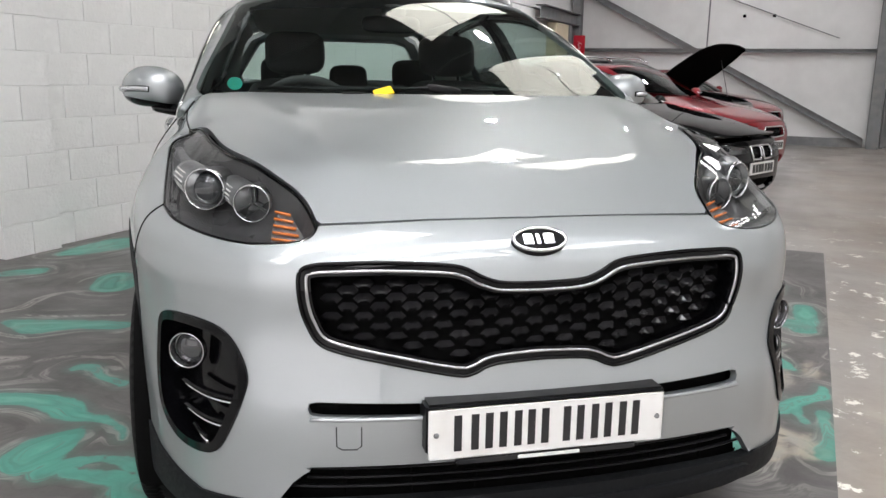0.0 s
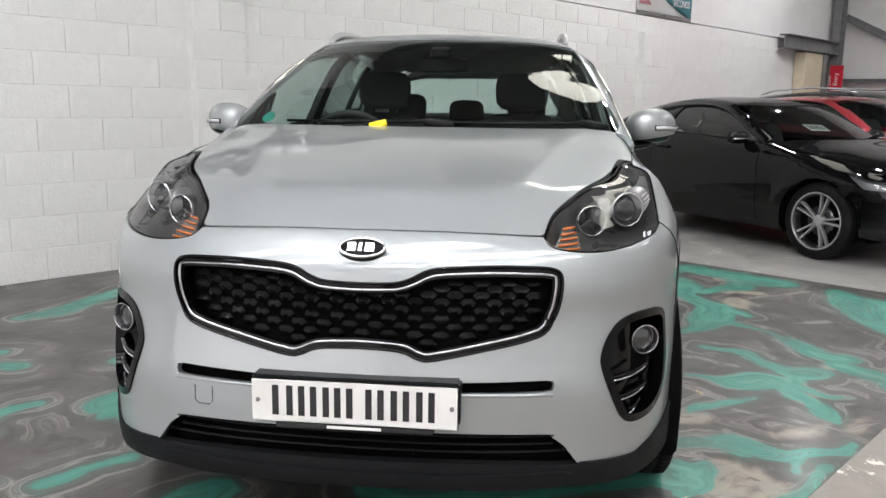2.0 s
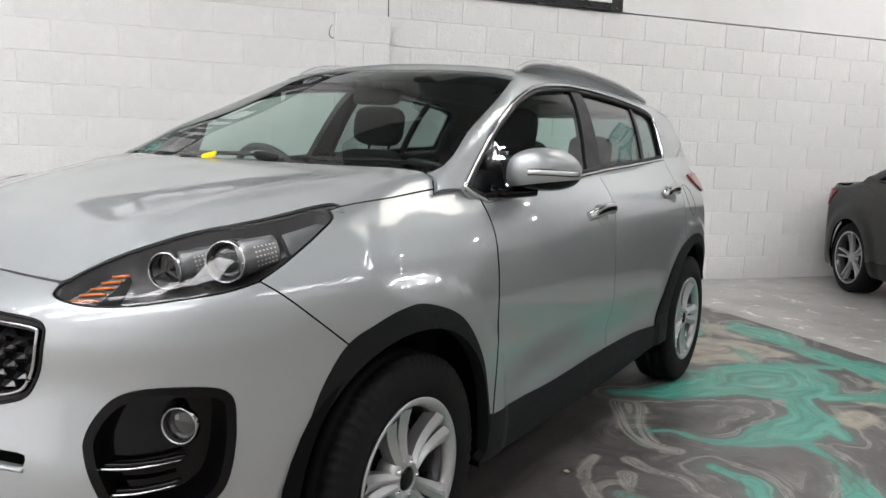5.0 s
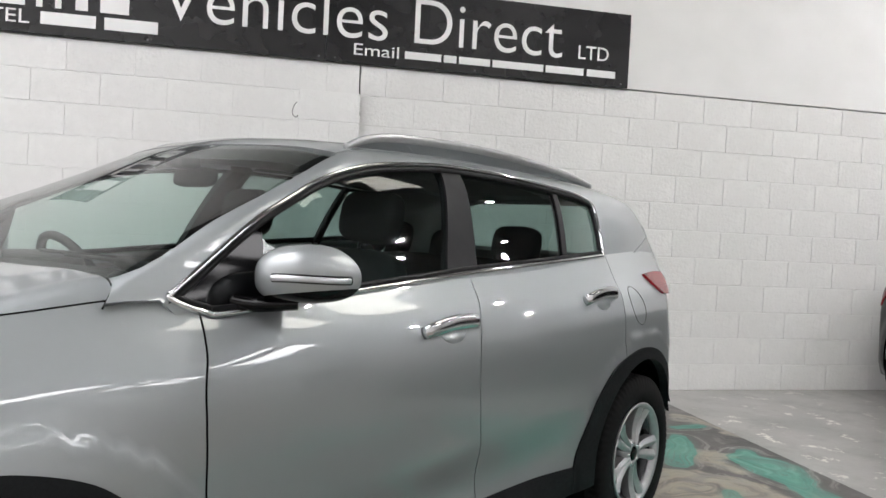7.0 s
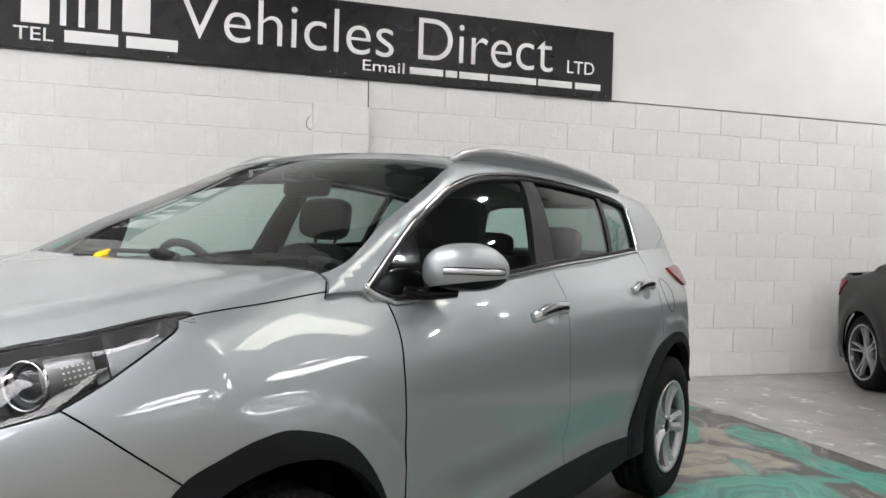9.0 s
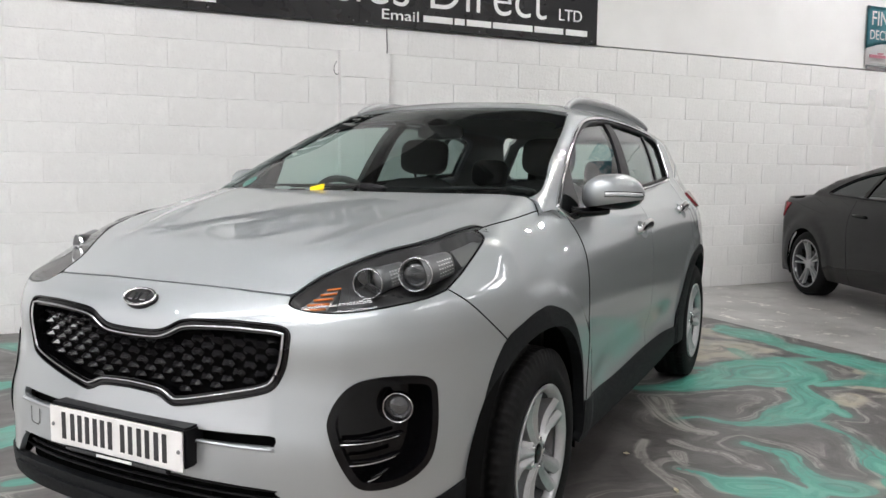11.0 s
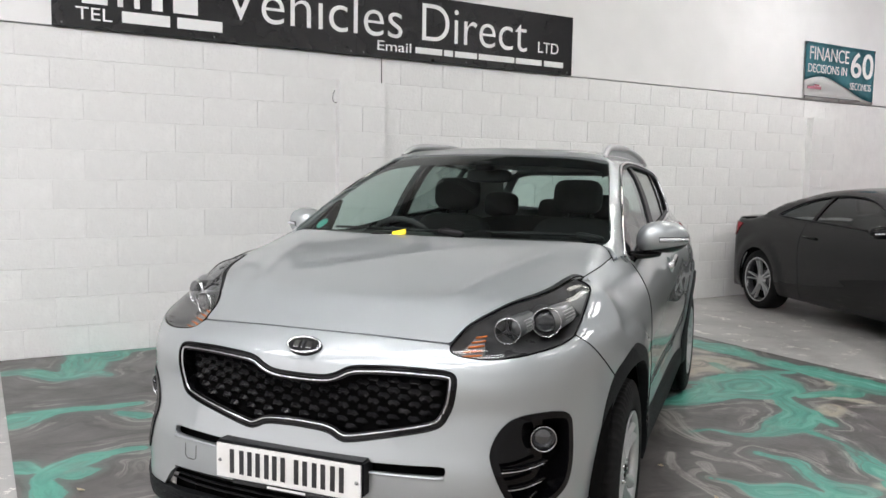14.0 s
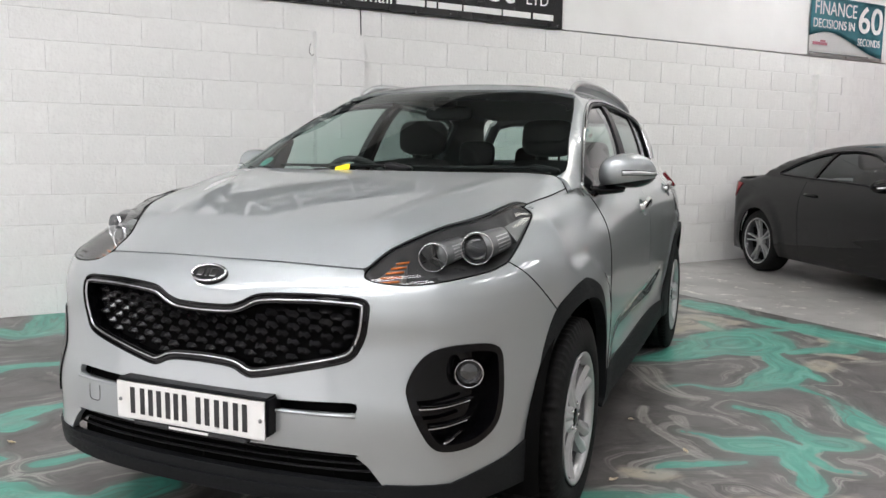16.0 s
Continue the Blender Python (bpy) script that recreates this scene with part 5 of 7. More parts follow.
for flip in (False, True):
    s = -1 if flip else 1
    skin("front_wing", FENDER, SILVER, flip=flip)
    for name, line, grip in (("front_door", DOOR_F, HANDLES[0]), ("rear_door", DOOR_R, HANDLES[1])):
        (ya, za), (yb, zb) = grip
        cy, cz = (ya + yb) / 2 + 0.012, (za + zb) / 2 - 0.006
        cup = np.array([(cy + 0.066 * math.cos(a), cz + 0.04 * math.sin(a)) for a in np.linspace(0, 2 * math.pi, 32, endpoint=False)])
        door = skin(name, line, SILVER, flip=flip, holes=[cup])
        skin("door_card", inset(line, 0.03), TRIM, off=-0.07, lip=0, gap=0.08, flip=flip, parent=door)
        part("handle_cup", sheet(LOW, "side", cup, lip=0, gap=0.009, flip=flip, bulge=-0.032), SILVER, door)
        pts = LOW.place("side", smooth([(ya, za), (ya + 0.03, za + 0.004), ((ya + yb) / 2, (za + zb) / 2 + 0.008), (yb - 0.03, zb + 0.002), (yb, zb)], 5))
        lift = np.sin(np.linspace(0, math.pi, len(pts))) ** 0.35 * 0.030
        part("door_handle", tube((pts + LOW.normal(pts) * lift[:, None]) * np.array([s, 1, 1]), 0.0125, sides=12, flat=2.0, up=(0, 0, 1), taper=lambda u: 0.62 + 0.38 * math.sin(math.pi * (0.1 + 0.8 * u))), HANDLE_CHROME, door)
    skin("rear_quarter", QUARTER, SILVER, flip=flip)
    skin("sill_cladding", SILL, CLADDING, "black textured sill cladding", off=0.006, lip=0.03, flip=flip)
    skin("wheel_arch_trim", RING_F, CLADDING, "black textured wheel arch trim", off=0.002, lip=0.04, gap=0.025, flip=flip)
    skin("wheel_arch_trim", RING_R, CLADDING, "black textured wheel arch trim", off=0.008, lip=0.04, gap=0.025, flip=flip)
    skin("tail_lamp", TAIL, TAIL_RED, "red tail lamp", off=0.012, lip=0.03, gap=0.02, flip=flip)
    flap = [(3.54 + 0.07 * math.cos(a), 1.0 + 0.08 * math.sin(a)) for a in np.linspace(0, 2 * math.pi, 36, endpoint=False)]
    if not flip:
        part("fuel_flap_gap", tube(edge_line(LOW, "side", np.array(flap), -0.0012), 0.0022, True, 6), MATT_BLACK, car)
    for c in (0.885, 3.56):
        liner = bmesh.new()
        lathe([(-0.30, 0.0), (-0.30, 0.45), (-0.02, 0.45), (0.0, 0.43)], 48, bm=liner, m=pose(0.88, c, 0.345))
        bmesh.ops.delete(liner, geom=[v for v in liner.verts if v.co.z < (0.46 if v.co.y > 3.7 else 0.2)], context="VERTS")
        if flip:
            bmesh.ops.scale(liner, vec=(-1, 1, 1), verts=liner.verts)
        part("wheel_arch_liner", liner, MATT_BLACK, car)

# gaps between panels
for s in (1, -1):
    for chart, line in (("side", SEAM), ("side", WING_TOP + [(1.285, 1.125)]), ("side", [(1.359, 1.080), (1.341, 1.0), (1.321, 0.93), (1.320, 0.84), (1.322, 0.77), (1.327, 0.416)]),
                        ("top", [(0.777, 1.143), (0.762, 1.163), (0.746, 1.182)])):
        p = LOW.place(chart, smooth(line, 6))
        part("panel_gap", tube(p * np.array([s, 1, 1]), 0.0022, sides=6), MATT_BLACK, car)

# rear end
REAR = both(smooth([(0, 1.20), (0.5, 1.19), (0.76, 1.15)]).tolist() + [(0.80, 0.9), (0.80, 0.5), (0.74, 0.30), (0, 0.28)])
part("tailgate", sheet(LOW, "back", REAR, lip=0.02, gap=0.06), SILVER, car)
part("rear_glass", sheet(HIGH, "back", both([(0, 1.47), (0.40, 1.465), (0.49, 1.44), (0.62, 1.23), (0.60, 1.19), (0, 1.17)]), lip=0, gap=0.06), SIDE_GLASS, car)
part("tailgate_upper", sheet(HIGH, "back", both([(0, 1.53), (0.42, 1.52), (0.55, 1.46), (0.70, 1.22), (0.70, 1.05), (0, 1.05)]), [both([(0, 1.468), (0.398, 1.463), (0.488, 1.438), (0.618, 1.232), (0.60, 1.192), (0, 1.172)])], off=0.002, lip=0.03, gap=0.05), SILVER, car)
part("underbody", block(-0.72, 0.72, 0.35, 4.2, 0.20, 0.30, bevel=0.03), MATT_BLACK, car)

# roof, screen, pillars and side glass
SCREEN_EDGE = [(0.741, 1.188), (0.735, 1.21), (0.722, 1.242), (0.694, 1.30), (0.658, 1.38), (0.632, 1.44), (0.608, 1.49)]
SCREEN_HALF = np.concatenate([smooth([(0, 1.122), (0.3, 1.128), (0.55, 1.142), (0.735, 1.166)]), smooth(SCREEN_EDGE), smooth([(0.598, 1.507), (0.4, 1.535), (0, 1.543)])])
screen = part("windscreen", sheet(HIGH, "front", both(SCREEN_HALF), off=-0.002, lip=0, gap=0.03), SCREEN_GLASS, car, "green tinted windscreen")
band = np.concatenate([smooth([(0, 1.493), (0.3, 1.49), (0.56, 1.475), (0.60, 1.44)]), [(0.625, 1.455), (0.606, 1.49)], smooth([(0.598, 1.507), (0.4, 1.535), (0, 1.543)])])
part("screen_band", sheet(HIGH, "front", both(band), off=-0.006, lip=0, gap=0.03), GLOSS_BLACK, screen, "dark shade band")
part("screen_foot", sheet(HIGH, "front", both(np.concatenate([smooth([(0, 1.112), (0.3, 1.118), (0.55, 1.135), (0.70, 1.155)]), smooth([(0.69, 1.185), (0.55, 1.163), (0.3, 1.146), (0, 1.14)])])), off=-0.006, lip=0, gap=0.03), GLOSS_BLACK, screen, "black printed glass edge")
ROOF_EDGE = [(0.59, 1.96), (0.565, 2.2), (0.56, 2.6), (0.555, 3.0), (0.53, 3.5), (0.47, 3.88)]
roof_half = np.concatenate([HIGH.to("top", "front", smooth([(0, 1.546), (0.4, 1.54), (0.588, 1.52)])), smooth(ROOF_EDGE), [(0.4, 3.93), (0, 3.96)]])
part("roof_panel", sheet(HIGH, "top", both(roof_half), gap=0.05, lip=0.03), SILVER, car)
part("roof_lining", sheet(HIGH, "top", both(inset(roof_half, 0.01)), off=-0.035, gap=0.08, lip=0), LINING, car)
DLO = chain([(1.283, 1.129), (1.398, 1.201), (1.509, 1.273), (1.60, 1.326), (1.722, 1.384), (1.821, 1.427), (1.952, 1.467), (2.096, 1.495), (2.277, 1.513), (2.509, 1.525), (2.892, 1.516), (3.306, 1.484), (3.44, 1.462), (3.497, 1.44), (3.51, 1.40), (3.469, 1.205)],
            [(3.469, 1.205), (2.911, 1.175), (2.424, 1.15), (1.874, 1.11), (1.446, 1.074), (1.373, 1.08), (1.315, 1.099), (1.286, 1.117), (1.283, 1.129)])
edge_top = HIGH.to("side", "top", smooth(ROOF_EDGE))
SIDE_UP = np.concatenate([[(1.141, 1.118), (1.165, 1.145), (1.185, 1.165)], HIGH.to("side", "front", smooth([(x + 0.002, z) for x, z in SCREEN_EDGE] + [(0.60, 1.512)])), edge_top,
                          [(3.96, 1.475), (4.06, 1.38), (4.18, 1.25), (4.18, 1.06), (2.5, 1.05), (1.46, 1.05), (1.36, 1.06), (1.30, 1.085), (1.268, 1.119), (1.2, 1.1205)]])
PILLAR_B = [(2.305, 1.14), (2.48, 1.15), (2.565, 1.53), (2.46, 1.53)]
PANES = {"front_glass": chain([(1.56, 1.085), (1.59, 1.272), (1.722, 1.377), (1.821, 1.42), (1.952, 1.460), (2.096, 1.488), (2.277, 1.506), (2.456, 1.52)], [(2.456, 1.52), (2.31, 1.145)], [(2.31, 1.145), (1.874, 1.112), (1.56, 1.085)]),
         "rear_glass_pane": chain([(2.48, 1.155), (2.565, 1.522), (2.892, 1.510), (3.19, 1.487)], [(3.19, 1.487), (3.10, 1.187)], [(3.10, 1.187), (2.911, 1.178), (2.48, 1.155)]),
         "quarter_glass": chain([(3.13, 1.19), (3.215, 1.484), (3.44, 1.456), (3.49, 1.435), (3.503, 1.40), (3.463, 1.21)], [(3.463, 1.21), (3.13, 1.19)])}
for flip in (False, True):
    s = -1 if flip else 1
    upper_side = skin("roof_side", SIDE_UP, SILVER, flip=flip, shell=HIGH, holes=[DLO], gap=0.02, off=-0.002)
    skin("pillar_lining", inset(SIDE_UP, 0.012), LINING, flip=flip, shell=HIGH, holes=[inset(DLO, -0.02)], off=-0.035, lip=0, gap=0.06)
    part("window_trim", tube(edge_line(HIGH, "side", inset(DLO, 0.006), 0.003, flip=flip), 0.008, True, 8), CHROME, upper_side, "chrome strip round the side windows")
    part("window_seal", tube(edge_line(HIGH, "side", inset(DLO, 0.02), -0.004, flip=flip), 0.009, True, 8), SATIN_BLACK, upper_side)
    for name, line in PANES.items():
        skin(name, line, SIDE_GLASS if name == "front_glass" else REAR_SIDE_GLASS, flip=flip, shell=HIGH, off=-0.012, lip=0, gap=0.05, parent=upper_side, label="green tinted side glass")
    skin("centre_pillar", PILLAR_B, SATIN_BLACK, flip=flip, shell=HIGH, off=-0.004, lip=0.03, gap=0.03, parent=upper_side, label="black pillar between the side windows")
    skin("pane_bar", [(3.095, 1.182), (3.135, 1.184), (3.222, 1.487), (3.185, 1.49)], SATIN_BLACK, flip=flip, shell=HIGH, off=-0.006, lip=0.02, gap=0.02, parent=upper_side)
    skin("mirror_triangle", chain([(1.297, 1.123), (1.398, 1.192), (1.50, 1.258), (1.592, 1.308)], [(1.592, 1.308), (1.58, 1.21), (1.548, 1.085)], [(1.548, 1.085), (1.446, 1.080), (1.373, 1.087), (1.32, 1.105), (1.297, 1.123)]), GLOSS_BLACK, flip=flip, shell=HIGH, off=-0.004, lip=0.03, gap=0.02, parent=upper_side)
    # roof rail
    pts = [(0.562, 2.04, 1.543), (0.558, 2.14, 1.578), (0.553, 2.3, 1.598), (0.55, 2.7, 1.606), (0.55, 3.1, 1.590), (0.55, 3.45, 1.558), (0.55, 3.65, 1.525)]
    rail = part("roof_rail", tube(smooth(pts, 6) * np.array([s, 1, 1]), 0.016, sides=10, flat=1.0, taper=lambda u: 0.55 + 0.45 * math.sin(math.pi * min(max(u, 0.02), 0.98)) ** 0.4), ALLOY, car, "brushed silver roof rail")
    fill = bmesh.new()
    lower = HIGH.place("top", smooth([(0.556, 2.06), (0.55, 2.6), (0.55, 3.1), (0.545, 3.6)], 8))
    upper_pts = smooth([p for p in pts[1:]], 6)
    tops = [tuple(upper_pts[int(i * (len(upper_pts) - 1) / (len(lower) - 1))]) for i in range(len(lower))]
    va = [fill.verts.new(Vector(p) * 1.0) for p in lower]
    vb = [fill.verts.new(p) for p in tops]
    for i in range(len(va) - 1):
        fill.faces.new((va[i], va[i + 1], vb[i + 1], vb[i]))
    bmesh.ops.solidify(fill, geom=fill.faces[:], thickness=0.01)
    if flip:
        bmesh.ops.scale(fill, vec=(-1, 1, 1), verts=fill.verts)
    part("rail_web", fill, SILVER, rail)
    # door mirror
    def shell_at(x, y, z):
        taper = 1 - 0.22 * max(0, x) ** 3
        return (0.912 + x * 0.110, 1.600 + (y * 0.116 if y < 0 else y * 0.05) * taper + 0.035 * x + 0.025 * x * x, 1.168 + (z * 0.072 + 0.012 * (1 - x * x)) * taper + 0.004 * x)
    mir = thing("door_mirror", "", "")
    mir.parent = car
    body = bmesh.new()
    bmesh.ops.create_uvsphere(body, u_segments=40, v_segments=24, radius=1)
    for v in body.verts:
        x, y, z = v.co
        full = (abs(x) ** 2.6 + abs(y) ** 2.6 + abs(z) ** 2.6) ** (-1 / 2.6)
        x, y, z = x * full, y * full, z * full
        v.co = shell_at(x, y, z)
    lowv = body.copy()
    bmesh.ops.bisect_plane(body, geom=body.verts[:] + body.edges[:] + body.faces[:], plane_co=(0.9, 1.6, 1.131), plane_no=(-0.16, 0, 1), clear_inner=True)
    bmesh.ops.bisect_plane(lowv, geom=lowv.verts[:] + lowv.edges[:] + lowv.faces[:], plane_co=(0.9, 1.6, 1.131), plane_no=(-0.16, 0, 1), clear_outer=True)
    for b2 in (body, lowv):
        if flip:
            bmesh.ops.scale(b2, vec=(-1, 1, 1), verts=b2.verts)
            bmesh.ops.reverse_faces(b2, faces=b2.faces)
    part("mirror_cap", body, SILVER, mir, "silver painted mirror cap")
    part("mirror_base", lowv, GLOSS_BLACK, mir, "gloss black lower mirror shell")
    part("mirror_arm", tube(smooth([(s * 0.775, 1.475, 1.108), (s * 0.82, 1.515, 1.100), (s * 0.89, 1.585, 1.108)], 5), 0.036, sides=10, flat=0.55), GLOSS_BLACK, mir)
    sig = np.array([shell_at(u, -(1 - u**2.6) ** (1 / 2.6), -0.10 + 0.06 * u) for u in np.linspace(0.0, 0.985, 24)]) * np.array([s, 1, 1])
    part("mirror_signal", tube(sig + np.array([s * 0.002, -0.003, 0]), 0.0085, sides=8, flat=1.0), SIGNAL, mir, "clear turn signal strip")
    part("signal_edge", tube(sig + np.array([-s * 0.001, 0.002, 0.0]), 0.0115, sides=8, flat=1.0), GLOSS_BLACK, mir)

# number plate, its characters as plain bars
plate = part("number_plate", block(-0.259, 0.259, -0.031, -0.025, 0.470, 0.582, bevel=0.003), PLATE_WHITE, car, "white number plate with dark characters", smooth=False)
for x0, w in ((-0.180, 0.052), (-0.117, 0.046), (-0.070, 0.014), (-0.026, 0.046), (0.052, 0.046), (0.115, 0.046), (0.178, 0.046)):
    for x1 in ((x0 - w / 2 + 0.008, x0 + w / 2 - 0.008) if w > 0.02 else (x0,)):
        part("plate_mark", block(x1 - 0.008, x1 + 0.008, -0.0325, -0.0305, 0.489, 0.566), PLATE_INK, plate, smooth=False)
for x0 in (-0.243, 0.243):
    part("plate_screw", lathe([(0.0, 0.006), (0.003, 0.005), (0.004, 0.0)], 12, m=pose(x0, -0.031, 0.526, 0, 0, -90)), STEEL, plate)
part("plate_holder", block(-0.262, 0.262, -0.025, 0.045, 0.479, 0.588, bevel=0.006), SATIN_BLACK, car, "black plate holder", smooth=False)
holder = part("plate_strip", block(-0.20, 0.20, -0.030, -0.012, 0.455, 0.473, bevel=0.004), GREY_PAINT, car, "grey strip with small writing", smooth=False)
part("strip_mark", block(-0.068, 0.068, -0.032, -0.029, 0.4595, 0.4665), WHITE_LABEL, holder, smooth=False)
p = LOW.place("front", [(x, 0.5465 + 0.008 * (abs(x) > 0.4) * (abs(x) - 0.4)) for x in np.linspace(-0.487, 0.487, 48)])
part("slot_ledge", tube(p + LOW.normal(p) * 0.001, 0.006, sides=8, flat=0.8), SILVER, car, "silver ledge under the bumper slot")
part("tow_cover_gap", tube([LOW.place("front", [q])[0] for q in ((-0.435, 0.531), (-0.435, 0.49), (-0.425, 0.482), (-0.395, 0.482), (-0.385, 0.49), (-0.385, 0.531))], 0.0013, sides=5), SATIN_BLACK, car)

# wheels
def wheel_meshes():
    section = [(-0.11, 0.235), (-0.118, 0.27), (-0.112, 0.32), (-0.100, 0.334), (-0.092, 0.343), (-0.06, 0.346), (-0.055, 0.339), (-0.045, 0.339), (-0.04, 0.347), (-0.008, 0.347), (-0.004, 0.339), (0.006, 0.339), (0.01, 0.347),
               (0.042, 0.347), (0.046, 0.339), (0.056, 0.339), (0.06, 0.346), (0.092, 0.343), (0.101, 0.332), (0.110, 0.305), (0.114, 0.28), (0.112, 0.25), (0.10, 0.226), (0.06, 0.218)]
    tyre = lathe([(x * 0.93, r) for x, r in section], 216)
    for v in tyre.verts:
        r = math.hypot(v.co.y, v.co.z)
        if r > 0.325 and abs(v.co.x) > 0.05:
            k = round(math.degrees(math.atan2(v.co.z, v.co.y)) / 360 * 216) % 3
            if k == 0:
                f = (r - 0.008) / r
                v.co.y, v.co.z = v.co.y * f, v.co.z * f
    rim = lathe([(0.07, 0.206), (0.085, 0.210), (0.096, 0.226), (0.102, 0.228), (0.104, 0.221), (0.096, 0.208), (0.075, 0.198), (0.066, 0.2), (0.07, 0.206)], 64)
    barrel = lathe([(-0.10, 0.225), (0.03, 0.205), (0.072, 0.206), (0.068, 0.199), (0.02, 0.19), (-0.09, 0.2), (-0.10, 0.225)], 64)
    return tyre, rim, barrel


def spoke(bm, a, width0, width1, skew):
    """One arm from hub to rim, ridged along its middle."""
    m = pose(0, 0, 0, a, 0, 0)
    prof = []
    for u in np.linspace(0, 1, 7):
        r = 0.045 + u * 0.160
        x = 0.084 - 0.012 * math.sin(u * math.pi) + 0.010 * u
        w = width0 + (width1 - width0) * u
        c = skew * u
        prof.append([bm.verts.new(m @ Vector(p)) for p in ((x - 0.045, c - w * 0.9, r), (x - 0.006, c - w, r), (x + 0.006, c - w * 0.15, r), (x + 0.006, c + w * 0.2, r), (x - 0.006, c + w, r), (x - 0.045, c + w * 0.9, r))])
    for one, two in zip(prof, prof[1:]):
        for k in range(6):
            bm.faces.new((one[k], one[(k + 1) % 6], two[(k + 1) % 6], two[k]))


tyre_bm, rim_bm, barrel_bm = wheel_meshes()
spokes = []
for k in range(5):
    b = bmesh.new()
    for side in (-1, 1):
        spoke(b, 72 * k + 14 + side * 13, 0.014, 0.026, side * 0.012)
    bmesh.ops.recalc_face_normals(b, faces=b.faces)
    spokes.append(b)
hub_bm = lathe([(0.02, 0.065), (0.078, 0.062), (0.084, 0.05), (0.086, 0.036), (0.080, 0.033)], 40)
cap_bm = lathe([(0.078, 0.034), (0.086, 0.031), (0.089, 0.02), (0.090, 0.0)], 32)
disc_bm = lathe([(-0.02, 0.06), (0.0, 0.08), (0.0, 0.155), (-0.02, 0.155)], 48)
wheel_x = 0.805
first = None
for x, y, turn in ((wheel_x, 0.885, 0), (wheel_x, 3.56, 37), (-wheel_x, 0.885, 200), (-wheel_x, 3.56, 90)):
    m = pose(x, y, 0.345, turn, 0, 0) if x > 0 else pose(x, y, 0.345, 0, 0, 180) @ pose(0, 0, 0, turn, 0, 0)
    if first is None:
        wheel = thing("wheel", "", "")
        tyre_ob = part("tyre", tyre_bm, TYRE, wheel, "worn black tyre")
        part("rim", rim_bm, ALLOY, wheel)
        part("rim_barrel", barrel_bm, ALLOY_DARK, wheel, "dark inner rim barrel")
        for b in spokes:
            part("spoke", b, ALLOY, wheel, smooth=False)
        part("hub", hub_bm, ALLOY, wheel)
        part("hub_cap", cap_bm, GLOSS_BLACK, wheel, "black hub cap")
        part("brake_disc", disc_bm, ALLOY_DARK, wheel)
        part("wheel_back", lathe([(-0.03, 0.2), (-0.04, 0.0)], 32), MATT_BLACK, wheel)
        for k in range(5):
            part("wheel_nut", lathe([(0.07, 0.009), (0.088, 0.008), (0.090, 0.0)], 6, m=pose(0, 0, 0, 72 * k + 50, 0, 0) @ pose(0, 0, 0.047)), CHROME, wheel)
        first = wheel
        wheel.parent = car
        wheel.matrix_basis = m
    else:
        w = copy_thing(first, m)
        w.parent = car

# inside
def cushion(w, d, h, bend=0.0, r=0.4):
    bm = bmesh.new()
    bmesh.ops.create_uvsphere(bm, u_segments=24, v_segments=16, radius=1)
    for v in bm.verts:
        x, y, z = v.co
        k = (abs(x) ** 4 + abs(y) ** 4 + abs(z) ** 4) ** -0.25
        x, y, z = x * k, y * k, z * k
        v.co = (x * w / 2, y * d / 2 + bend * x * x, z * h / 2)
    return bm


def seat(x, y, rear=False):
    s = thing("seat", "", "")
    s.parent = car
    put = lambda bm, m: bmesh.ops.transform(bm, matrix=m, verts=bm.verts) or bm
    part("seat_base", put(cushion(0.52, 0.50, 0.16), pose(x, y, 0.60)), FABRIC, s)
    part("seat_back", put(cushion(0.50, 0.15, 0.66, -0.03), pose(x, y + 0.33, 0.89, -17)), FABRIC, s)
    hy, hz = y + 0.465, 1.325
    part("headrest", put(cushion(0.27, 0.11, 0.19, -0.015), pose(x, hy, hz, -10)), FABRIC, s)
    for dx in (-0.06, 0.06):
        part("headrest_post", tube([(x + dx, hy - 0.03, hz - 0.18), (x + dx, hy, hz - 0.07)], 0.007), CHROME, s)


for x in (-0.36, 0.36):
    seat(x, 1.93)
bench = thing("rear_bench", "", "")
bench.parent = car
put = lambda bm, m: bmesh.ops.transform(bm, matrix=m, verts=bm.verts) or bm
part("bench_base", put(cushion(1.3, 0.5, 0.16), pose(0, 2.85, 0.62)), FABRIC, bench)
part("bench_back", put(cushion(1.3, 0.15, 0.60), pose(0, 3.2, 0.88, -20)), FABRIC, bench)
for x, w in ((-0.38, 0.24), (0.0, 0.22), (0.38, 0.24)):
    part("bench_headrest", put(cushion(w, 0.09, 0.17), pose(x, 3.31, 1.235 if x else 1.20, -12)), FABRIC, bench)
    for dx in (-0.05, 0.05):
        part("headrest_post", tube([(x + dx, 3.29, 1.10), (x + dx, 3.31, 1.2)], 0.007), CHROME, bench)
dash = bmesh.new()
prof = smooth([(1.20, 1.09), (1.30, 1.105), (1.48, 1.11), (1.58, 1.09), (1.62, 1.02), (1.58, 0.90), (1.60, 0.65), (1.55, 0.45)], 4)
rows = [[dash.verts.new((x, y + 0.10 * (x / 0.7) ** 2 * (z > 1.0), z - 0.012 * abs(x))) for y, z in prof] for x in np.linspace(-0.70, 0.70, 15)]
for one, two in zip(rows, rows[1:]):
    for i in range(len(prof) - 1):
        dash.faces.new((one[i], one[i + 1], two[i + 1], two[i]))
part("dashboard", dash, TRIM, car, "dark grey dashboard")
part("instrument_hood", put(cushion(0.40, 0.22, 0.10), pose(-0.37, 1.52, 1.11)), TRIM, car)
wm = pose(-0.37, 1.66, 1.05, -62)
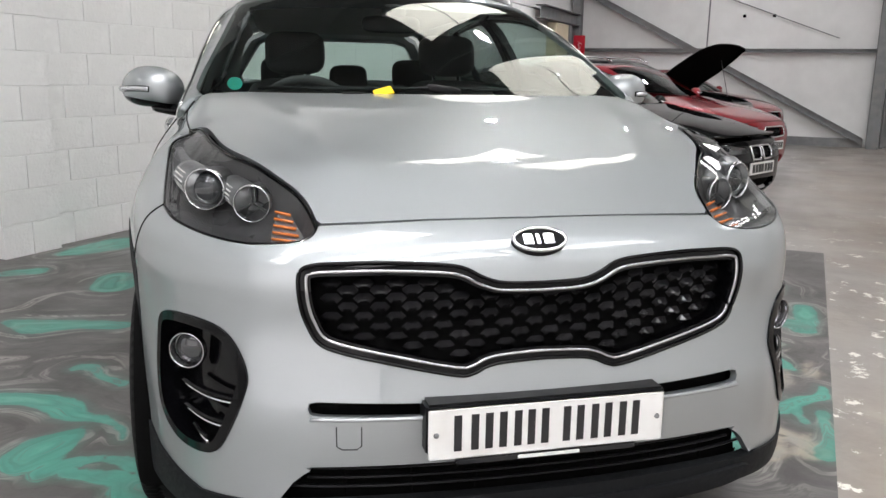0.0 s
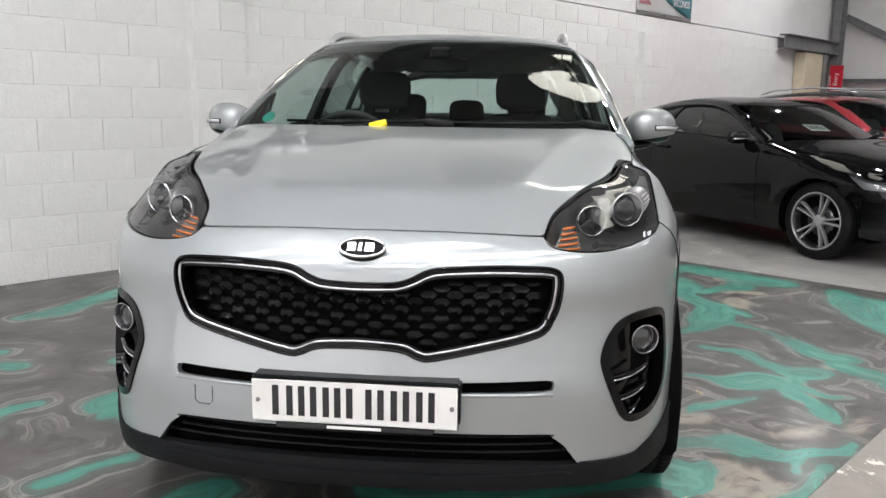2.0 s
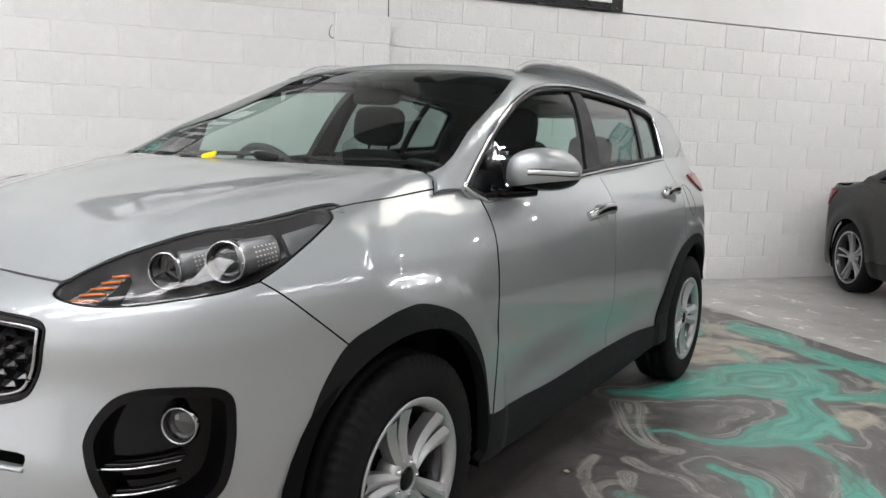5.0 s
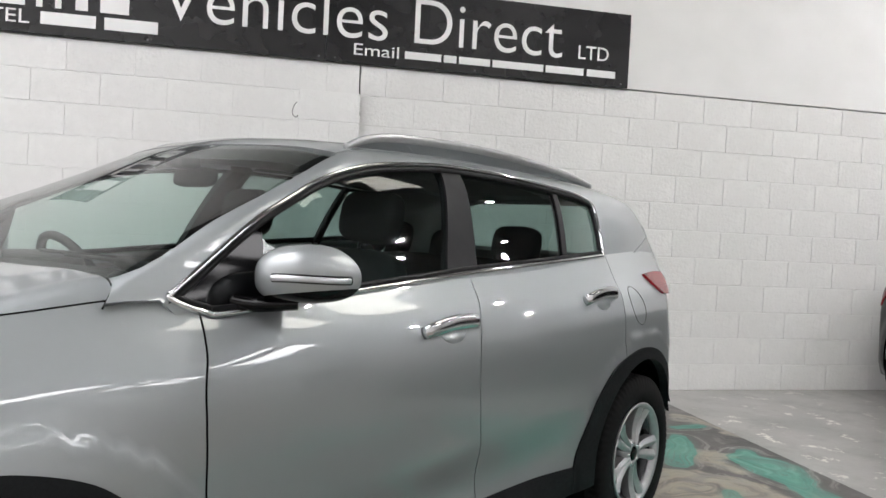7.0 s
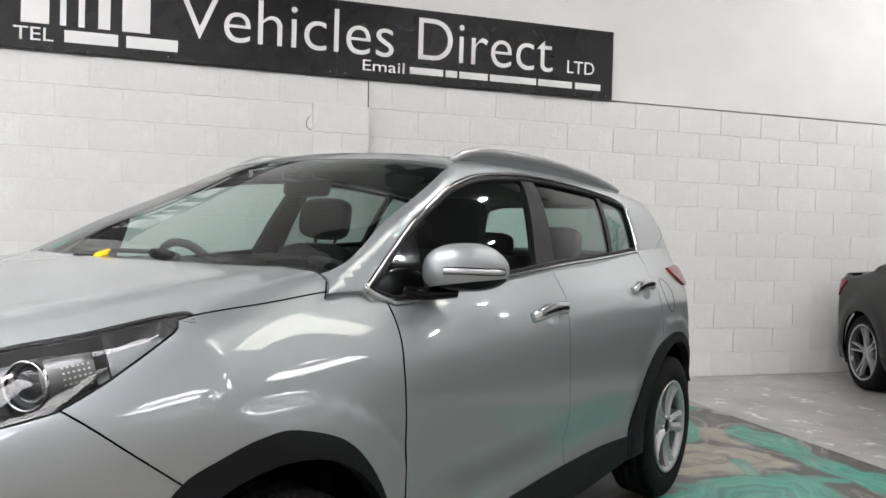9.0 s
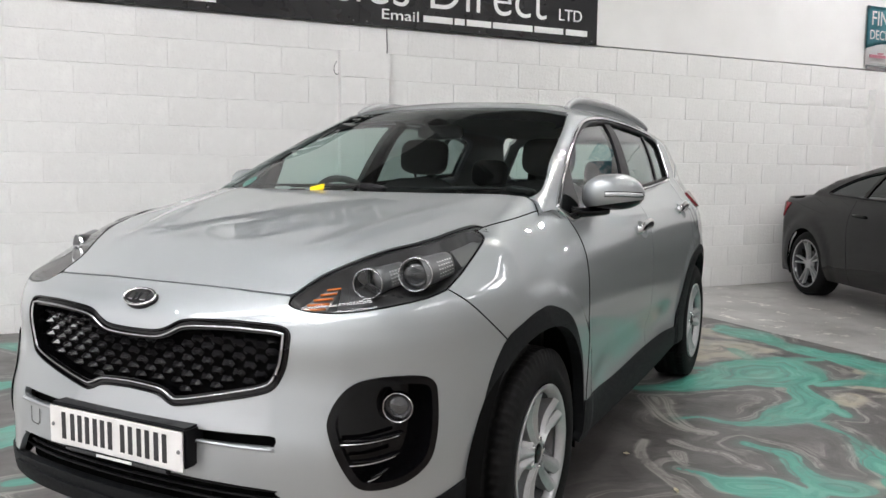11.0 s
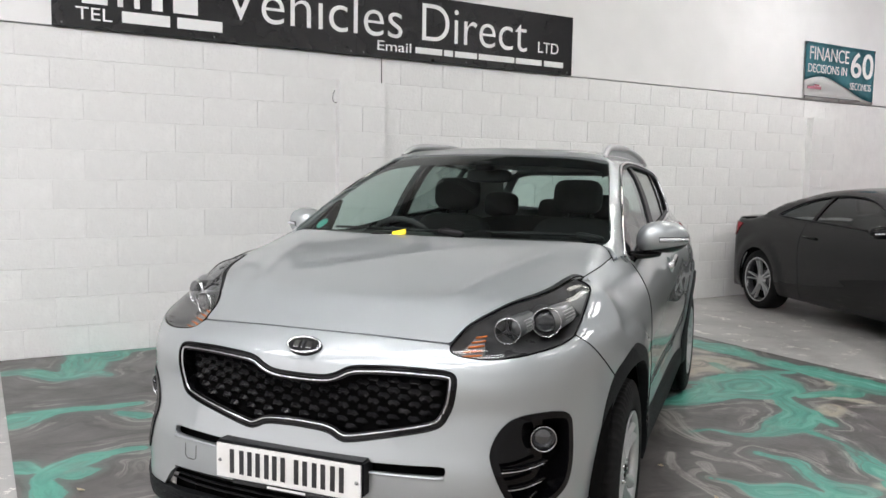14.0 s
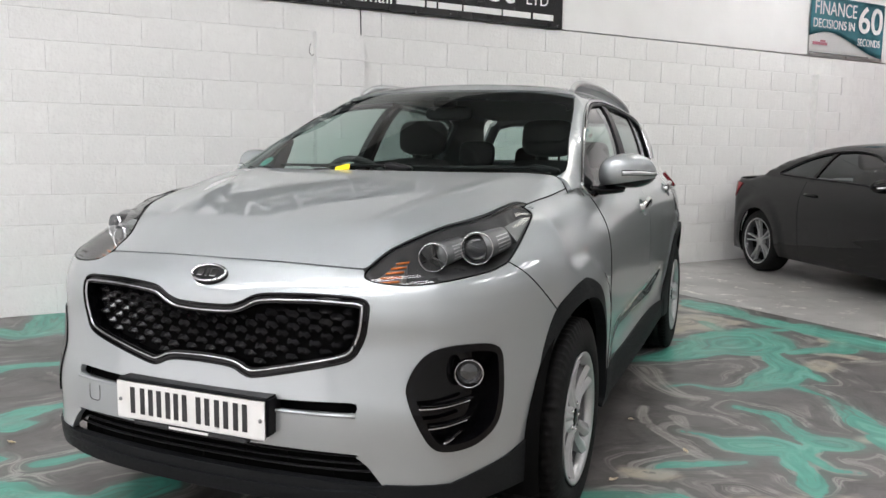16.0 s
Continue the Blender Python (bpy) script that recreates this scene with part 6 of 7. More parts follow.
part("steering_wheel", tube([wm @ Vector((0.185 * math.cos(a), 0.185 * math.sin(a), 0)) for a in np.linspace(0, 2 * math.pi, 48, endpoint=False)], 0.016, True, 10), TRIM, car)
part("wheel_boss", put(cushion(0.36, 0.10, 0.05), wm), TRIM, car)
part("cabin_floor", block(-0.72, 0.72, 1.2, 4.2, 0.32, 0.36), TRIM, car)
part("boot_cover", block(-0.64, 0.64, 3.42, 4.15, 1.06, 1.075, bevel=0.005), TRIM, car)
part("rear_view_mirror", put(cushion(0.24, 0.03, 0.07), pose(0.0, 1.88, 1.435, -10)), SATIN_BLACK, car)
part("mirror_stalk", put(cushion(0.10, 0.10, 0.05), pose(0.0, 1.83, 1.485)), SATIN_BLACK, car)
part("firewall", block(-0.80, 0.80, 1.10, 1.16, 0.30, 1.04), MATT_BLACK, car)
part("bay_shield", block(-0.60, 0.60, 0.40, 1.10, 0.35, 0.86), MATT_BLACK, car)
# sun of small things at the screen's foot
for x0, y0 in ((0.03, 1.16), (0.62, 1.25)):
    m = pose(x0, y0 + 0.035, 1.180)
    arm = part("wiper", tube(smooth([m @ Vector(p) for p in ((0.05, 0, 0.0), (0.0, -0.015, 0.012), (-0.07, 0.01, 0.010), (-0.24, 0.04, 0.006), (-0.42, 0.06, 0.002))], 5), 0.008, sides=8, flat=0.7), SATIN_BLACK, car, "black windscreen wiper")
    part("wiper_blade", tube([m @ Vector((-0.58, 0.065, 0.006)), m @ Vector((-0.36, 0.06, 0.008)), m @ Vector((-0.1, 0.03, 0.014))], 0.006, sides=6), SATIN_BLACK, arm)
    part("wiper_pivot", put(cushion(0.12, 0.05, 0.03), m @ pose(0.03, 0, 0.005, 0, 8, 0)), SATIN_BLACK, arm)
# round sticker in the screen's lower corner
ring_pts = [(-0.623 + 0.024 * math.cos(a), 1.204 + 0.02 * math.sin(a)) for a in np.linspace(0, 2 * math.pi, 24, endpoint=False)]
disc = sheet(HIGH, "front", [(-x, z) for x, z in ring_pts], off=-0.006, lip=0, gap=0.02, flip=True)
sticker = part("screen_sticker", disc, TEAL_LABEL, car, "round green sticker inside the windscreen")

# ---- the sign and the banner on the side wall ----
def upright(a, z, b=0.0):
    """A flat thing's place on the side wall, facing the hall."""
    return Matrix(((1, 0, 0, a), (0, 0, -1, b), (0, 1, 0, z), (0, 0, 0, 1)))


def words(parent, body, a0, a1, z, size, b, mat=SIGN_WHITE, bold=0.0):
    """Letters on the wall, fitted between a0 and a1."""
    ob = text(body, size, Matrix(), mat, parent=parent, bold=bold)
    co = np.array([v.co for v in ob.data.vertices])
    lo, hi = co[:, 0].min(), co[:, 0].max()
    k = (a1 - a0) / (hi - lo)
    ob.data.transform(upright(a0 - lo * k, z, b) @ Matrix.Diagonal((k, 1, 1, 1)))
    return ob


def bar(parent, a0, a1, z0, z1, b, mat=SIGN_WHITE, name="sign_bar"):
    return part(name, block(a0, a1, b - 0.002, b + 0.002, z0, z1), mat, parent, smooth=False)


sign = thing("wall_sign", "long black sign board with white lettering above the blocks", "sign", ROOM)
part("board", block(-0.285, 2.15, -0.045, -0.016, 2.483, 3.075, bevel=0.002), SIGN_BLACK, sign, smooth=False)
part("board", block(2.153, 4.592, -0.045, -0.016, 2.483, 3.075, bevel=0.002), SIGN_BLACK, sign, smooth=False)
FRONT = -0.048
words(sign, "Vehicles", 0.97, 2.606, 2.665, 0.50, FRONT, bold=-0.004)
words(sign, "Direct", 2.813, 4.011, 2.672, 0.50, FRONT, bold=-0.004)
words(sign, "LTD", 4.15, 4.409, 2.682, 0.155, FRONT)
words(sign, "Email", 2.357, 2.70, 2.545, 0.125, FRONT)
words(sign, "TEL", -0.125, 0.13, 2.545, 0.135, FRONT)
for a0, a1, z1 in ((-0.08, 0.10, 3.02), (0.17, 0.21, 3.03), (0.29, 0.33, 2.93), (0.42, 0.50, 3.0), (0.58, 0.77, 2.93)):
    bar(sign, a0, a1, 2.665, z1, FRONT)
for a0, a1 in ((0.20, 0.555), (0.61, 0.965)):
    bar(sign, a0, a1, 2.55, 2.635, FRONT)
for a0, a1 in ((2.745, 3.03), (3.05, 3.15), (3.17, 3.42), (3.44, 3.86), (3.88, 4.20), (4.23, 4.475)):
    bar(sign, a0, a1, 2.55, 2.605, FRONT)
for a in (-0.22, 0.9, 2.1, 2.22, 3.3, 4.53):
    part("sign_screw", lathe([(0.0, 0.008), (0.003, 0.007), (0.004, 0.0)], 10, m=pose(a, -0.046, 2.51, 0, 0, -90)), STEEL, sign)

poster = thing("finance_banner", "teal and white printed banner with white words on the wall", "banner", ROOM)
def cloth(a0, a1, z0, z1, b, line=None, n=36):
    """A hung sheet with slight folds, its lower edge on a curve where one is given."""
    bm = bmesh.new()
    rows = []
    for i in range(n + 1):
        a = a0 + (a1 - a0) * i / n
        base = line(a) if line else z0
        rows.append([bm.verts.new((a, b + 0.006 * noise.noise((a * 3, (base + (z1 - base) * j / 8) * 2, 1.0)), base + (z1 - base) * j / 8)) for j in range(9)])
    for one, two in zip(rows, rows[1:]):
        for j in range(8):
            bm.faces.new((one[j], two[j], two[j + 1], one[j + 1]))
    bmesh.ops.solidify(bm, geom=bm.faces[:], thickness=0.002)
    return bm


wave = lambda a: 2.62 + 0.17 * math.exp(-((a - 8.75) / 0.5) ** 2) - 0.10 * step(9.2, 9.9, np.array(a))
part("banner_foot", cloth(8.39, 9.88, 2.49, 3.21, -0.030), SIGN_WHITE, poster, "white lower part")
part("banner_field", cloth(8.39, 9.88, 2.49, 3.213, -0.040, lambda a: float(wave(a))), BANNER, poster, "teal printed field")
B = -0.055
words(poster, "FINANCE", 8.46, 9.28, 2.99, 0.24, B)
words(poster, "DECISIONS IN", 8.44, 9.25, 2.83, 0.155, B)
words(poster, "60", 9.33, 9.83, 2.83, 0.46, B, bold=0.006)
words(poster, "SECONDS", 9.33, 9.80, 2.66, 0.135, B)
bar(poster, 8.46, 8.74, 2.62, 2.655, -0.045, ORANGE)
bar(poster, 8.60, 8.70, 2.66, 2.68, -0.045, ORANGE)
bar(poster, 8.42, 9.6, 2.515, 2.53, -0.04, STEEL)
for a, z in ((8.41, 3.19), (9.86, 3.19), (8.41, 2.51), (9.86, 2.51), (9.13, 2.505)):
    part("eyelet", tube([(a + 0.012 * math.cos(t), -0.046, z + 0.012 * math.sin(t)) for t in np.linspace(0, 2 * math.pi, 12, endpoint=False)], 0.004, True, 6), STEEL, poster)
# a crack from the pier up to the sheets, marks
for a in (2.36, 9.02):
    placed(part("wall_crack", tube([(a, -0.004, 2.25), (a + 0.006, -0.004, 2.36), (a, -0.004, 2.475)], 0.004, sides=5), STEEL), kind="structure", label="thin dark upright crack in the wall", category="crack")

# ---- the other cars ----
def alloy_wheel(radius, rim, width, arms, face, label):
    w = thing("wheel", "", "")
    h = width / 2
    part("tyre", lathe([(-h, rim), (-h - 0.006, rim + 0.03), (-h + 0.01, radius - 0.012), (-h + 0.03, radius), (h - 0.03, radius), (h - 0.01, radius - 0.012), (h + 0.004, rim + 0.03), (h, rim), (h - 0.04, rim - 0.01)], 56), TYRE, w)
    part("rim_lip", lathe([(h - 0.002, rim - 0.012), (h + 0.003, rim - 0.006), (h + 0.004, rim - 0.001), (h, rim + 0.002)], 56), face, w)
    part("rim", lathe([(-h, rim - 0.005), (h - 0.03, rim - 0.025), (h - 0.012, rim - 0.012), (h, rim + 0.001), (h + 0.004, rim - 0.004), (h - 0.006, rim - 0.016), (h - 0.04, rim - 0.03), (-h, rim - 0.02)], 56), ALLOY_DARK, w, label)
    for k in range(arms):
        b = bmesh.new()
        for side in (-1, 1):
            m = pose(0, 0, 0, 360 / arms * k + side * 3, 0, 0)
            rows = []
            for u in np.linspace(0, 1, 5):
                r = 0.04 + u * (rim - 0.06)
                x, wd, c = h - 0.026 + 0.012 * u - 0.008 * math.sin(u * 3.14), 0.0085 + 0.001 * u, side * (0.010 + 0.036 * u)
                rows.append([b.verts.new(m @ Vector(p)) for p in ((x - 0.03, c - wd, r), (x, c - wd * 0.8, r), (x, c + wd * 0.8, r), (x - 0.03, c + wd, r))])
            for one, two in zip(rows, rows[1:]):
                for i in range(4):
                    b.faces.new((one[i], one[(i + 1) % 4], two[(i + 1) % 4], two[i]))
        bmesh.ops.recalc_face_normals(b, faces=b.faces)
        part("spoke", b, face, w, smooth=False)
    part("hub", lathe([(0.0, 0.055), (h - 0.03, 0.05), (h - 0.022, 0.03), (h - 0.02, 0.0)], 24), face, w)
    part("wheel_back", lathe([(h - 0.08, rim - 0.03), (h - 0.09, 0.0)], 24), MATT_BLACK, w)
    part("brake_disc", lathe([(h - 0.075, 0.05), (h - 0.07, 0.13), (h - 0.078, 0.13)], 32), ALLOY_DARK, w)
    return w


def parked_car(name, label, m, paint, spec):
    """A parked car from its curves: skins, glass, lamps, wheels, seats."""
    c = thing(name, label, "car", m, "parked cars")
    L, fa, ra, R = spec["length"], spec["front_axle"], spec["rear_axle"], spec["wheel"]
    nose, hood, flank, plan, scr, back, cant, roof_c = (curve(*spec[k]) for k in ("nose", "hood", "flank", "plan", "screen", "back", "cant", "roof"))
    belt = curve(*spec["belt"])
    low = Shell(lambda x, z: nose(z) + 0.10 * x**2 + 0.35 * x**4 + 0.9 * x**10, lambda x, z: L - 0.05 - 0.17 * x**2 - 0.5 * x**6 - 0.15 * np.maximum(z - 0.75, 0), lambda y, z: flank(z) * plan(y) + 0.015 * sum(step(R + 0.2, R + 0.08, np.hypot(y - q, z - R)) for q in (fa, ra)),
                lambda x, y: hood(y) - 0.035 * (x / 0.75) ** 2, 0.15, 0.03, 0.06, 1.0)
    high = Shell(lambda x, z: scr(z) + 0.34 * x**2, lambda x, z: back(z) - 0.25 * x**2, lambda y, z: cant(z) * (1 - 0.03 * ((y - 2.2) / 1.4) ** 2), lambda x, y: roof_c(y) - 0.03 * (x / 0.5) ** 2, 0.75, 0.03, 0.06, 2.5)
    arch = R + 0.035

    def bottom(y):
        z = spec["sill"]
        for q in (fa, ra):
            if abs(y - q) < arch:
                z = max(z, R + math.sqrt(max(arch**2 - (y - q) ** 2, 0)))
        return z

    def strip(y0, y1, n=40):
        ys = np.linspace(y0, y1, n)
        return np.array([(y, float(belt(y))) for y in ys] + [(y, bottom(y)) for y in ys[::-1]])
    cuts = spec["cuts"]
    names = ["front_wing"] + ["door"] * (len(cuts) - 1) + ["rear_quarter"]
    ends = [0.33] + list(cuts) + [L - 0.30]
    for flip in (False, True):
        s = -1 if flip else 1
        for k, part_name in enumerate(names):
            line = strip(ends[k] + 0.003, ends[k + 1] - 0.003)
            if k == 0:
                line = np.array([(y, float(belt(y))) for y in np.linspace(0.604, ends[1] - 0.003, 24)] + [(y, bottom(y)) for y in np.linspace(ends[1] - 0.003, 0.404, 60)] + [(0.404, 0.451)])
            sk = part(part_name, sheet(low, "side", line, gap=0.05, flip=flip), paint, c)
            if part_name == "door":
                yh = ends[k + 1] - 0.16
                p = low.place("side", [(yh - 0.1, float(belt(yh)) - 0.13), (yh, float(belt(yh)) - 0.125), (yh + 0.1, float(belt(yh)) - 0.12)])
                p = (p + low.normal(p) * np.array([[0.006], [0.03], [0.006]])) * np.array([s, 1, 1])
                part("door_handle", tube(smooth(p, 4), 0.014, sides=8), paint, sk)
        for q in (fa, ra):
            liner = lathe([(-0.28, 0.0), (-0.28, arch + 0.01), (-0.02, arch + 0.01)], 32, m=pose(float(flank(0.5)) - 0.01, q, R))
            if flip:
                bmesh.ops.scale(liner, vec=(-1, 1, 1), verts=liner.verts)
            bmesh.ops.delete(liner, geom=[v for v in liner.verts if v.co.z < 0.18], context="VERTS")
            part("arch_liner", liner, MATT_BLACK, c)
    # front, bonnet, rear
    top_z = float(hood(0.12)) - 0.03
    side0 = low.place("side", [(0.40, 0.24), (0.40, 0.45), (0.60, 0.60)] + [(y, float(belt(y)) - 0.001) for y in (0.60, 0.54, 0.47, 0.40, 0.345)])
    edge = low.flat("round", side0)
    fr = low.to("round", "front", [(0, top_z), (0.3, top_z), (0.55, top_z - 0.01), (0.68, top_z - 0.02)])
    rows = np.concatenate([fr, edge[::-1], low.to("round", "front", [(0.62, 0.2), (0.3, 0.19), (0, 0.19)])])
    grille = [low.to("round", "front", g) for g in spec["grilles"]]
    n0 = spec["lamp_cut"]
    wrap = [(0.40, -0.045), (0.49, -0.04), (0.565, -0.05), (0.50, -0.085), (0.40, -0.13)]
    lamp = np.concatenate([low.to("round", "front", spec["lamp"][:n0]), low.to("round", "side", [(y, float(belt(y)) + dz) for y, dz in wrap]), low.to("round", "front", spec["lamp"][n0:])])
    intake = low.to("round", "front", both(spec["intake"]))
    holes = [intake, lamp, lamp * np.array([-1, 1])]
    for g in grille:
        holes += [g, g * np.array([-1, 1])] if spec["split_grille"] else [g]
    part("front_bumper", sheet(low, "round", both(rows), holes, gap=0.035), paint, c)
    for flip in (False, True):
        if flip and not spec["split_grille"]:
            break
        for g in grille:
            gr = part("grille", sheet(low, "round", g, off=-0.04, lip=0, gap=0.03, flip=flip), MATT_BLACK, c, "black grille with a bright rim")
            part("grille_rim", tube(edge_line(low, "round", inset(g, 0.004), 0.004, flip=flip), 0.010, True, 8), CHROME, gr)
            lo, hi = g.min(0), g.max(0)
            for u in np.linspace(lo[0], hi[0], 12)[1:-1]:
                p = low.place("round", [(u, lo[1] + 0.012), (u, hi[1] - 0.012)])
                p = (p - low.normal(p) * 0.015) * np.array([-1 if flip else 1, 1, 1])
                part("grille_slat", tube(p, 0.006, sides=5), GLOSS_BLACK, gr)
    part("intake", sheet(low, "round", intake, off=-0.05, lip=0, gap=0.05), MATT_BLACK, c)
    for flip in (False, True):
        s = -1 if flip else 1
        hl = part("headlamp", sheet(low, "round", inset(lamp, 0.004), off=-0.05, lip=-0.045, gap=0.03, flip=flip), REFLECTOR, c, "headlamp under a clear cover")
        part("lamp_cover", sheet(low, "round", inset(lamp, 0.003), lip=0, gap=0.03, flip=flip), LAMP_GLASS, hl)
        mid = np.array(spec["lamp"]).mean(0) + np.array([0.08, 0.015])
        for dx in (-0.05, 0.055):
            p = low.place("front", [(mid[0] + dx, mid[1])])[0]
            part("projector", lathe([(0.0, 0.038), (0.02, 0.036), (0.014, 0.028), (0.0, 0.026), (0.006, 0.012), (0.008, 0.0)], 24, m=pose(s * p[0], p[1] + 0.045, p[2], 0, 0, -90 + s * 20)), LENS, hl)
    hoodline = low.to("top", "front", [(0, top_z + 0.004), (0.3, top_z + 0.004), (0.55, top_z - 0.006), (0.64, top_z - 0.012)])
    ys = np.linspace(0.36, spec["cowl"] + 0.06, 12)
    sides = low.flat("top", low.place("side", [(y, float(belt(y)) - 0.002) for y in ys]))
    bonnet = np.concatenate([hoodline, sides, [(0.6, spec["cowl"] + 0.06), (0.3, spec["cowl"]), (0, spec["cowl"] - 0.02)]])
    if not spec.get("open"):
        part("bonnet", sheet(low, "top", both(bonnet), gap=0.045), paint, c)
    else:
        part("engine_bay", sheet(low, "top", both(bonnet), off=-0.10, lip=0, gap=0.08), MATT_BLACK, c)
        lid = sheet(low, "top", both(bonnet), gap=0.06)
        hinge = Matrix.Translation((0, spec["cowl"], float(hood(spec["cowl"])))) @ Matrix.Rotation(radians(spec["open"]), 4, "X") @ Matrix.Translation((0, -spec["cowl"], -float(hood(spec["cowl"]))))
        bmesh.ops.transform(lid, matrix=hinge, verts=lid.verts)
        lid_ob = part("raised_bonnet", lid, MATT_BLACK, c, "raised bonnet with a black underside")
        part("bonnet_stay", tube([(0.5, 0.5, float(hood(0.5)) - 0.05), hinge @ Vector((0.45, 0.5, float(hood(0.5)) - 0.03))], 0.006), STEEL, c)
    ys = np.linspace(spec["deck"], L - 0.31, 10)
    sides = low.flat("top", low.place("side", [(y, float(belt(y)) - 0.002) for y in ys]))
    part("boot_lid", sheet(low, "top", both(np.concatenate([[(0, spec["deck"])], sides, [(0.5, L - 0.14), (0, L - 0.08)]])), gap=0.06), paint, c)
    zr = float(belt(L - 0.3))
    part("rear_panel", sheet(low, "back", both([(0, zr - 0.02), (0.5, zr - 0.03), (0.72, zr - 0.06), (0.78, 0.55), (0.70, 0.25), (0, 0.22)]), gap=0.06), paint, c)
    for flip in (False, True):
        tl = np.array([(L - 0.50, zr - 0.06), (L - 0.31, zr - 0.045), (L - 0.31, zr - 0.22), (L - 0.42, zr - 0.2)])
        part("tail_lamp", sheet(low, "side", tl, off=0.008, lip=0.02, gap=0.03, flip=flip), TAIL_RED, c, "red tail lamp")
    # glass house
    part("windscreen", sheet(high, "front", both(spec["glass"]), lip=0, gap=0.05), SCREEN_GLASS, c)
    part("rear_window", sheet(high, "back", both(spec["rear_glass"]), lip=0, gap=0.05), DARK_GLASS, c)
    sc_edge = [p for p in spec["glass"] if p[0] > 0.01][1:]
    rg_edge = [p for p in spec["rear_glass"] if p[0] > 0.01]
    e1 = high.to("side", "front", [(x + 0.003, z) for x, z in sc_edge[:-1]])
    red = spec["roof_edge"]
    e2 = high.to("side", "top", smooth(red, 5))
    e3 = high.to("side", "back", [(x + 0.003, z) for x, z in rg_edge][::-1][:-1][::1])
    zb = spec["base"]
    outline = np.concatenate([e1, e2, e3[np.argsort(-e3[:, 1])], [(e3[:, 0].max() + 0.05, zb), (e1[0][0] - 0.05, zb)]])
    dlo = smooth(spec["dlo"], 5, True)
    for flip in (False, True):
        rs = part("roof_side", sheet(high, "side", outline, [dlo], gap=0.05, flip=flip), paint, c)
        part("side_glass", sheet(high, "side", inset(dlo, 0.004), off=-0.01, lip=0, gap=0.06, flip=flip), DARK_GLASS, rs, "dark side glass")
        part("window_seal", tube(edge_line(high, "side", inset(dlo, 0.008), 0.0, flip=flip), 0.009, True, 6), SATIN_BLACK, rs)
        for y0, z0, y1, z1 in spec["posts"]:
            part("window_post", sheet(high, "side", [(y0, z0), (y0 + 0.05, z0), (y1 + 0.05, z1), (y1, z1)], off=0.0, lip=0.02, gap=0.03, flip=flip), GLOSS_BLACK, rs)
    rt = np.concatenate([high.to("top", "front", [p for p in spec["glass"][::-1] if p[1] > spec["glass"][-1][1] - 0.012]), smooth(red, 5), [(0, red[-1][1] + 0.02)]])
    part("roof", sheet(high, "top", both(rt), gap=0.06), paint, c)
    # mirrors
    for s in (-1, 1):
        mx, my, mz = spec["mirror"]
        mir = bmesh.new()
        bmesh.ops.create_uvsphere(mir, u_segments=20, v_segments=12, radius=1)
        bmesh.ops.transform(mir, matrix=pose(s * mx, my, mz, 0, 0, s * 8) @ Matrix.Diagonal((0.12, 0.065, 0.06, 1)), verts=mir.verts)
        mo = part("door_mirror", mir, paint, c)
        part("mirror_arm", tube([(s * (mx - 0.2), my - 0.02, mz - 0.05), (s * (mx - 0.05), my, mz - 0.035)], 0.022, flat=0.6), GLOSS_BLACK, mo)
        part("mirror_strip", tube([(s * (mx - 0.06), my - 0.066, mz - 0.012), (s * (mx + 0.10), my - 0.045, mz - 0.012)], 0.007), CHROME, mo)
    # inside
    for x in (-0.36, 0.36):
        z0 = spec["seat"]
        part("seat_back", put(cushion(0.48, 0.14, 0.62), pose(x, spec["seat_y"], z0, -18)), FABRIC, c)
        part("headrest", put(cushion(0.25, 0.09, 0.17), pose(x, spec["seat_y"] + 0.13, z0 + 0.40, -10)), FABRIC, c)
    part("dashboard", block(-0.68, 0.68, spec["cowl"] + 0.05, spec["cowl"] + 0.45, zb - 0.2, zb + 0.06, bevel=0.05), TRIM, c)
    part("floor_pan", block(-0.70, 0.70, 0.4, L - 0.4, 0.18, 0.26), MATT_BLACK, c)
    part("cabin_tub", block(-0.74, 0.74, spec["cowl"] + 0.1, spec["deck"] - 0.1, 0.26, 0.5), TRIM, c)
    # plate with plain bars
    pl = part("number_plate", block(-0.26, 0.26, -0.012, -0.002, spec["plate"], spec["plate"] + 0.11, bevel=0.003), PLATE_WHITE, c, "white number plate with dark characters", smooth=False)
    for x0 in (-0.19, -0.125, -0.06, 0.0, 0.075, 0.14, 0.205):
        part("plate_mark", block(x0 - 0.025, x0 + 0.025, -0.0145, -0.0105, spec["plate"] + 0.018, spec["plate"] + 0.092), PLATE_INK, pl, smooth=False)
    w0 = alloy_wheel(R, spec["rim"], 0.225, 5, spec["wheel_face"], "two-tone alloy rim")
    wx = float(flank(0.4)) - 0.115
    w0.parent = c
    for k, (x, y) in enumerate(((wx, fa), (wx, ra), (-wx, fa), (-wx, ra))):
        mm = pose(x, y, R, 25 * k, 0, 0) if x > 0 else pose(x, y, R, 0, 0, 180) @ pose(0, 0, 0, 25 * k + 8, 0, 0)
        if k == 0:
            w0.matrix_basis = mm
        else:
            copy_thing(w0, mm).parent = c
    return c, low, high


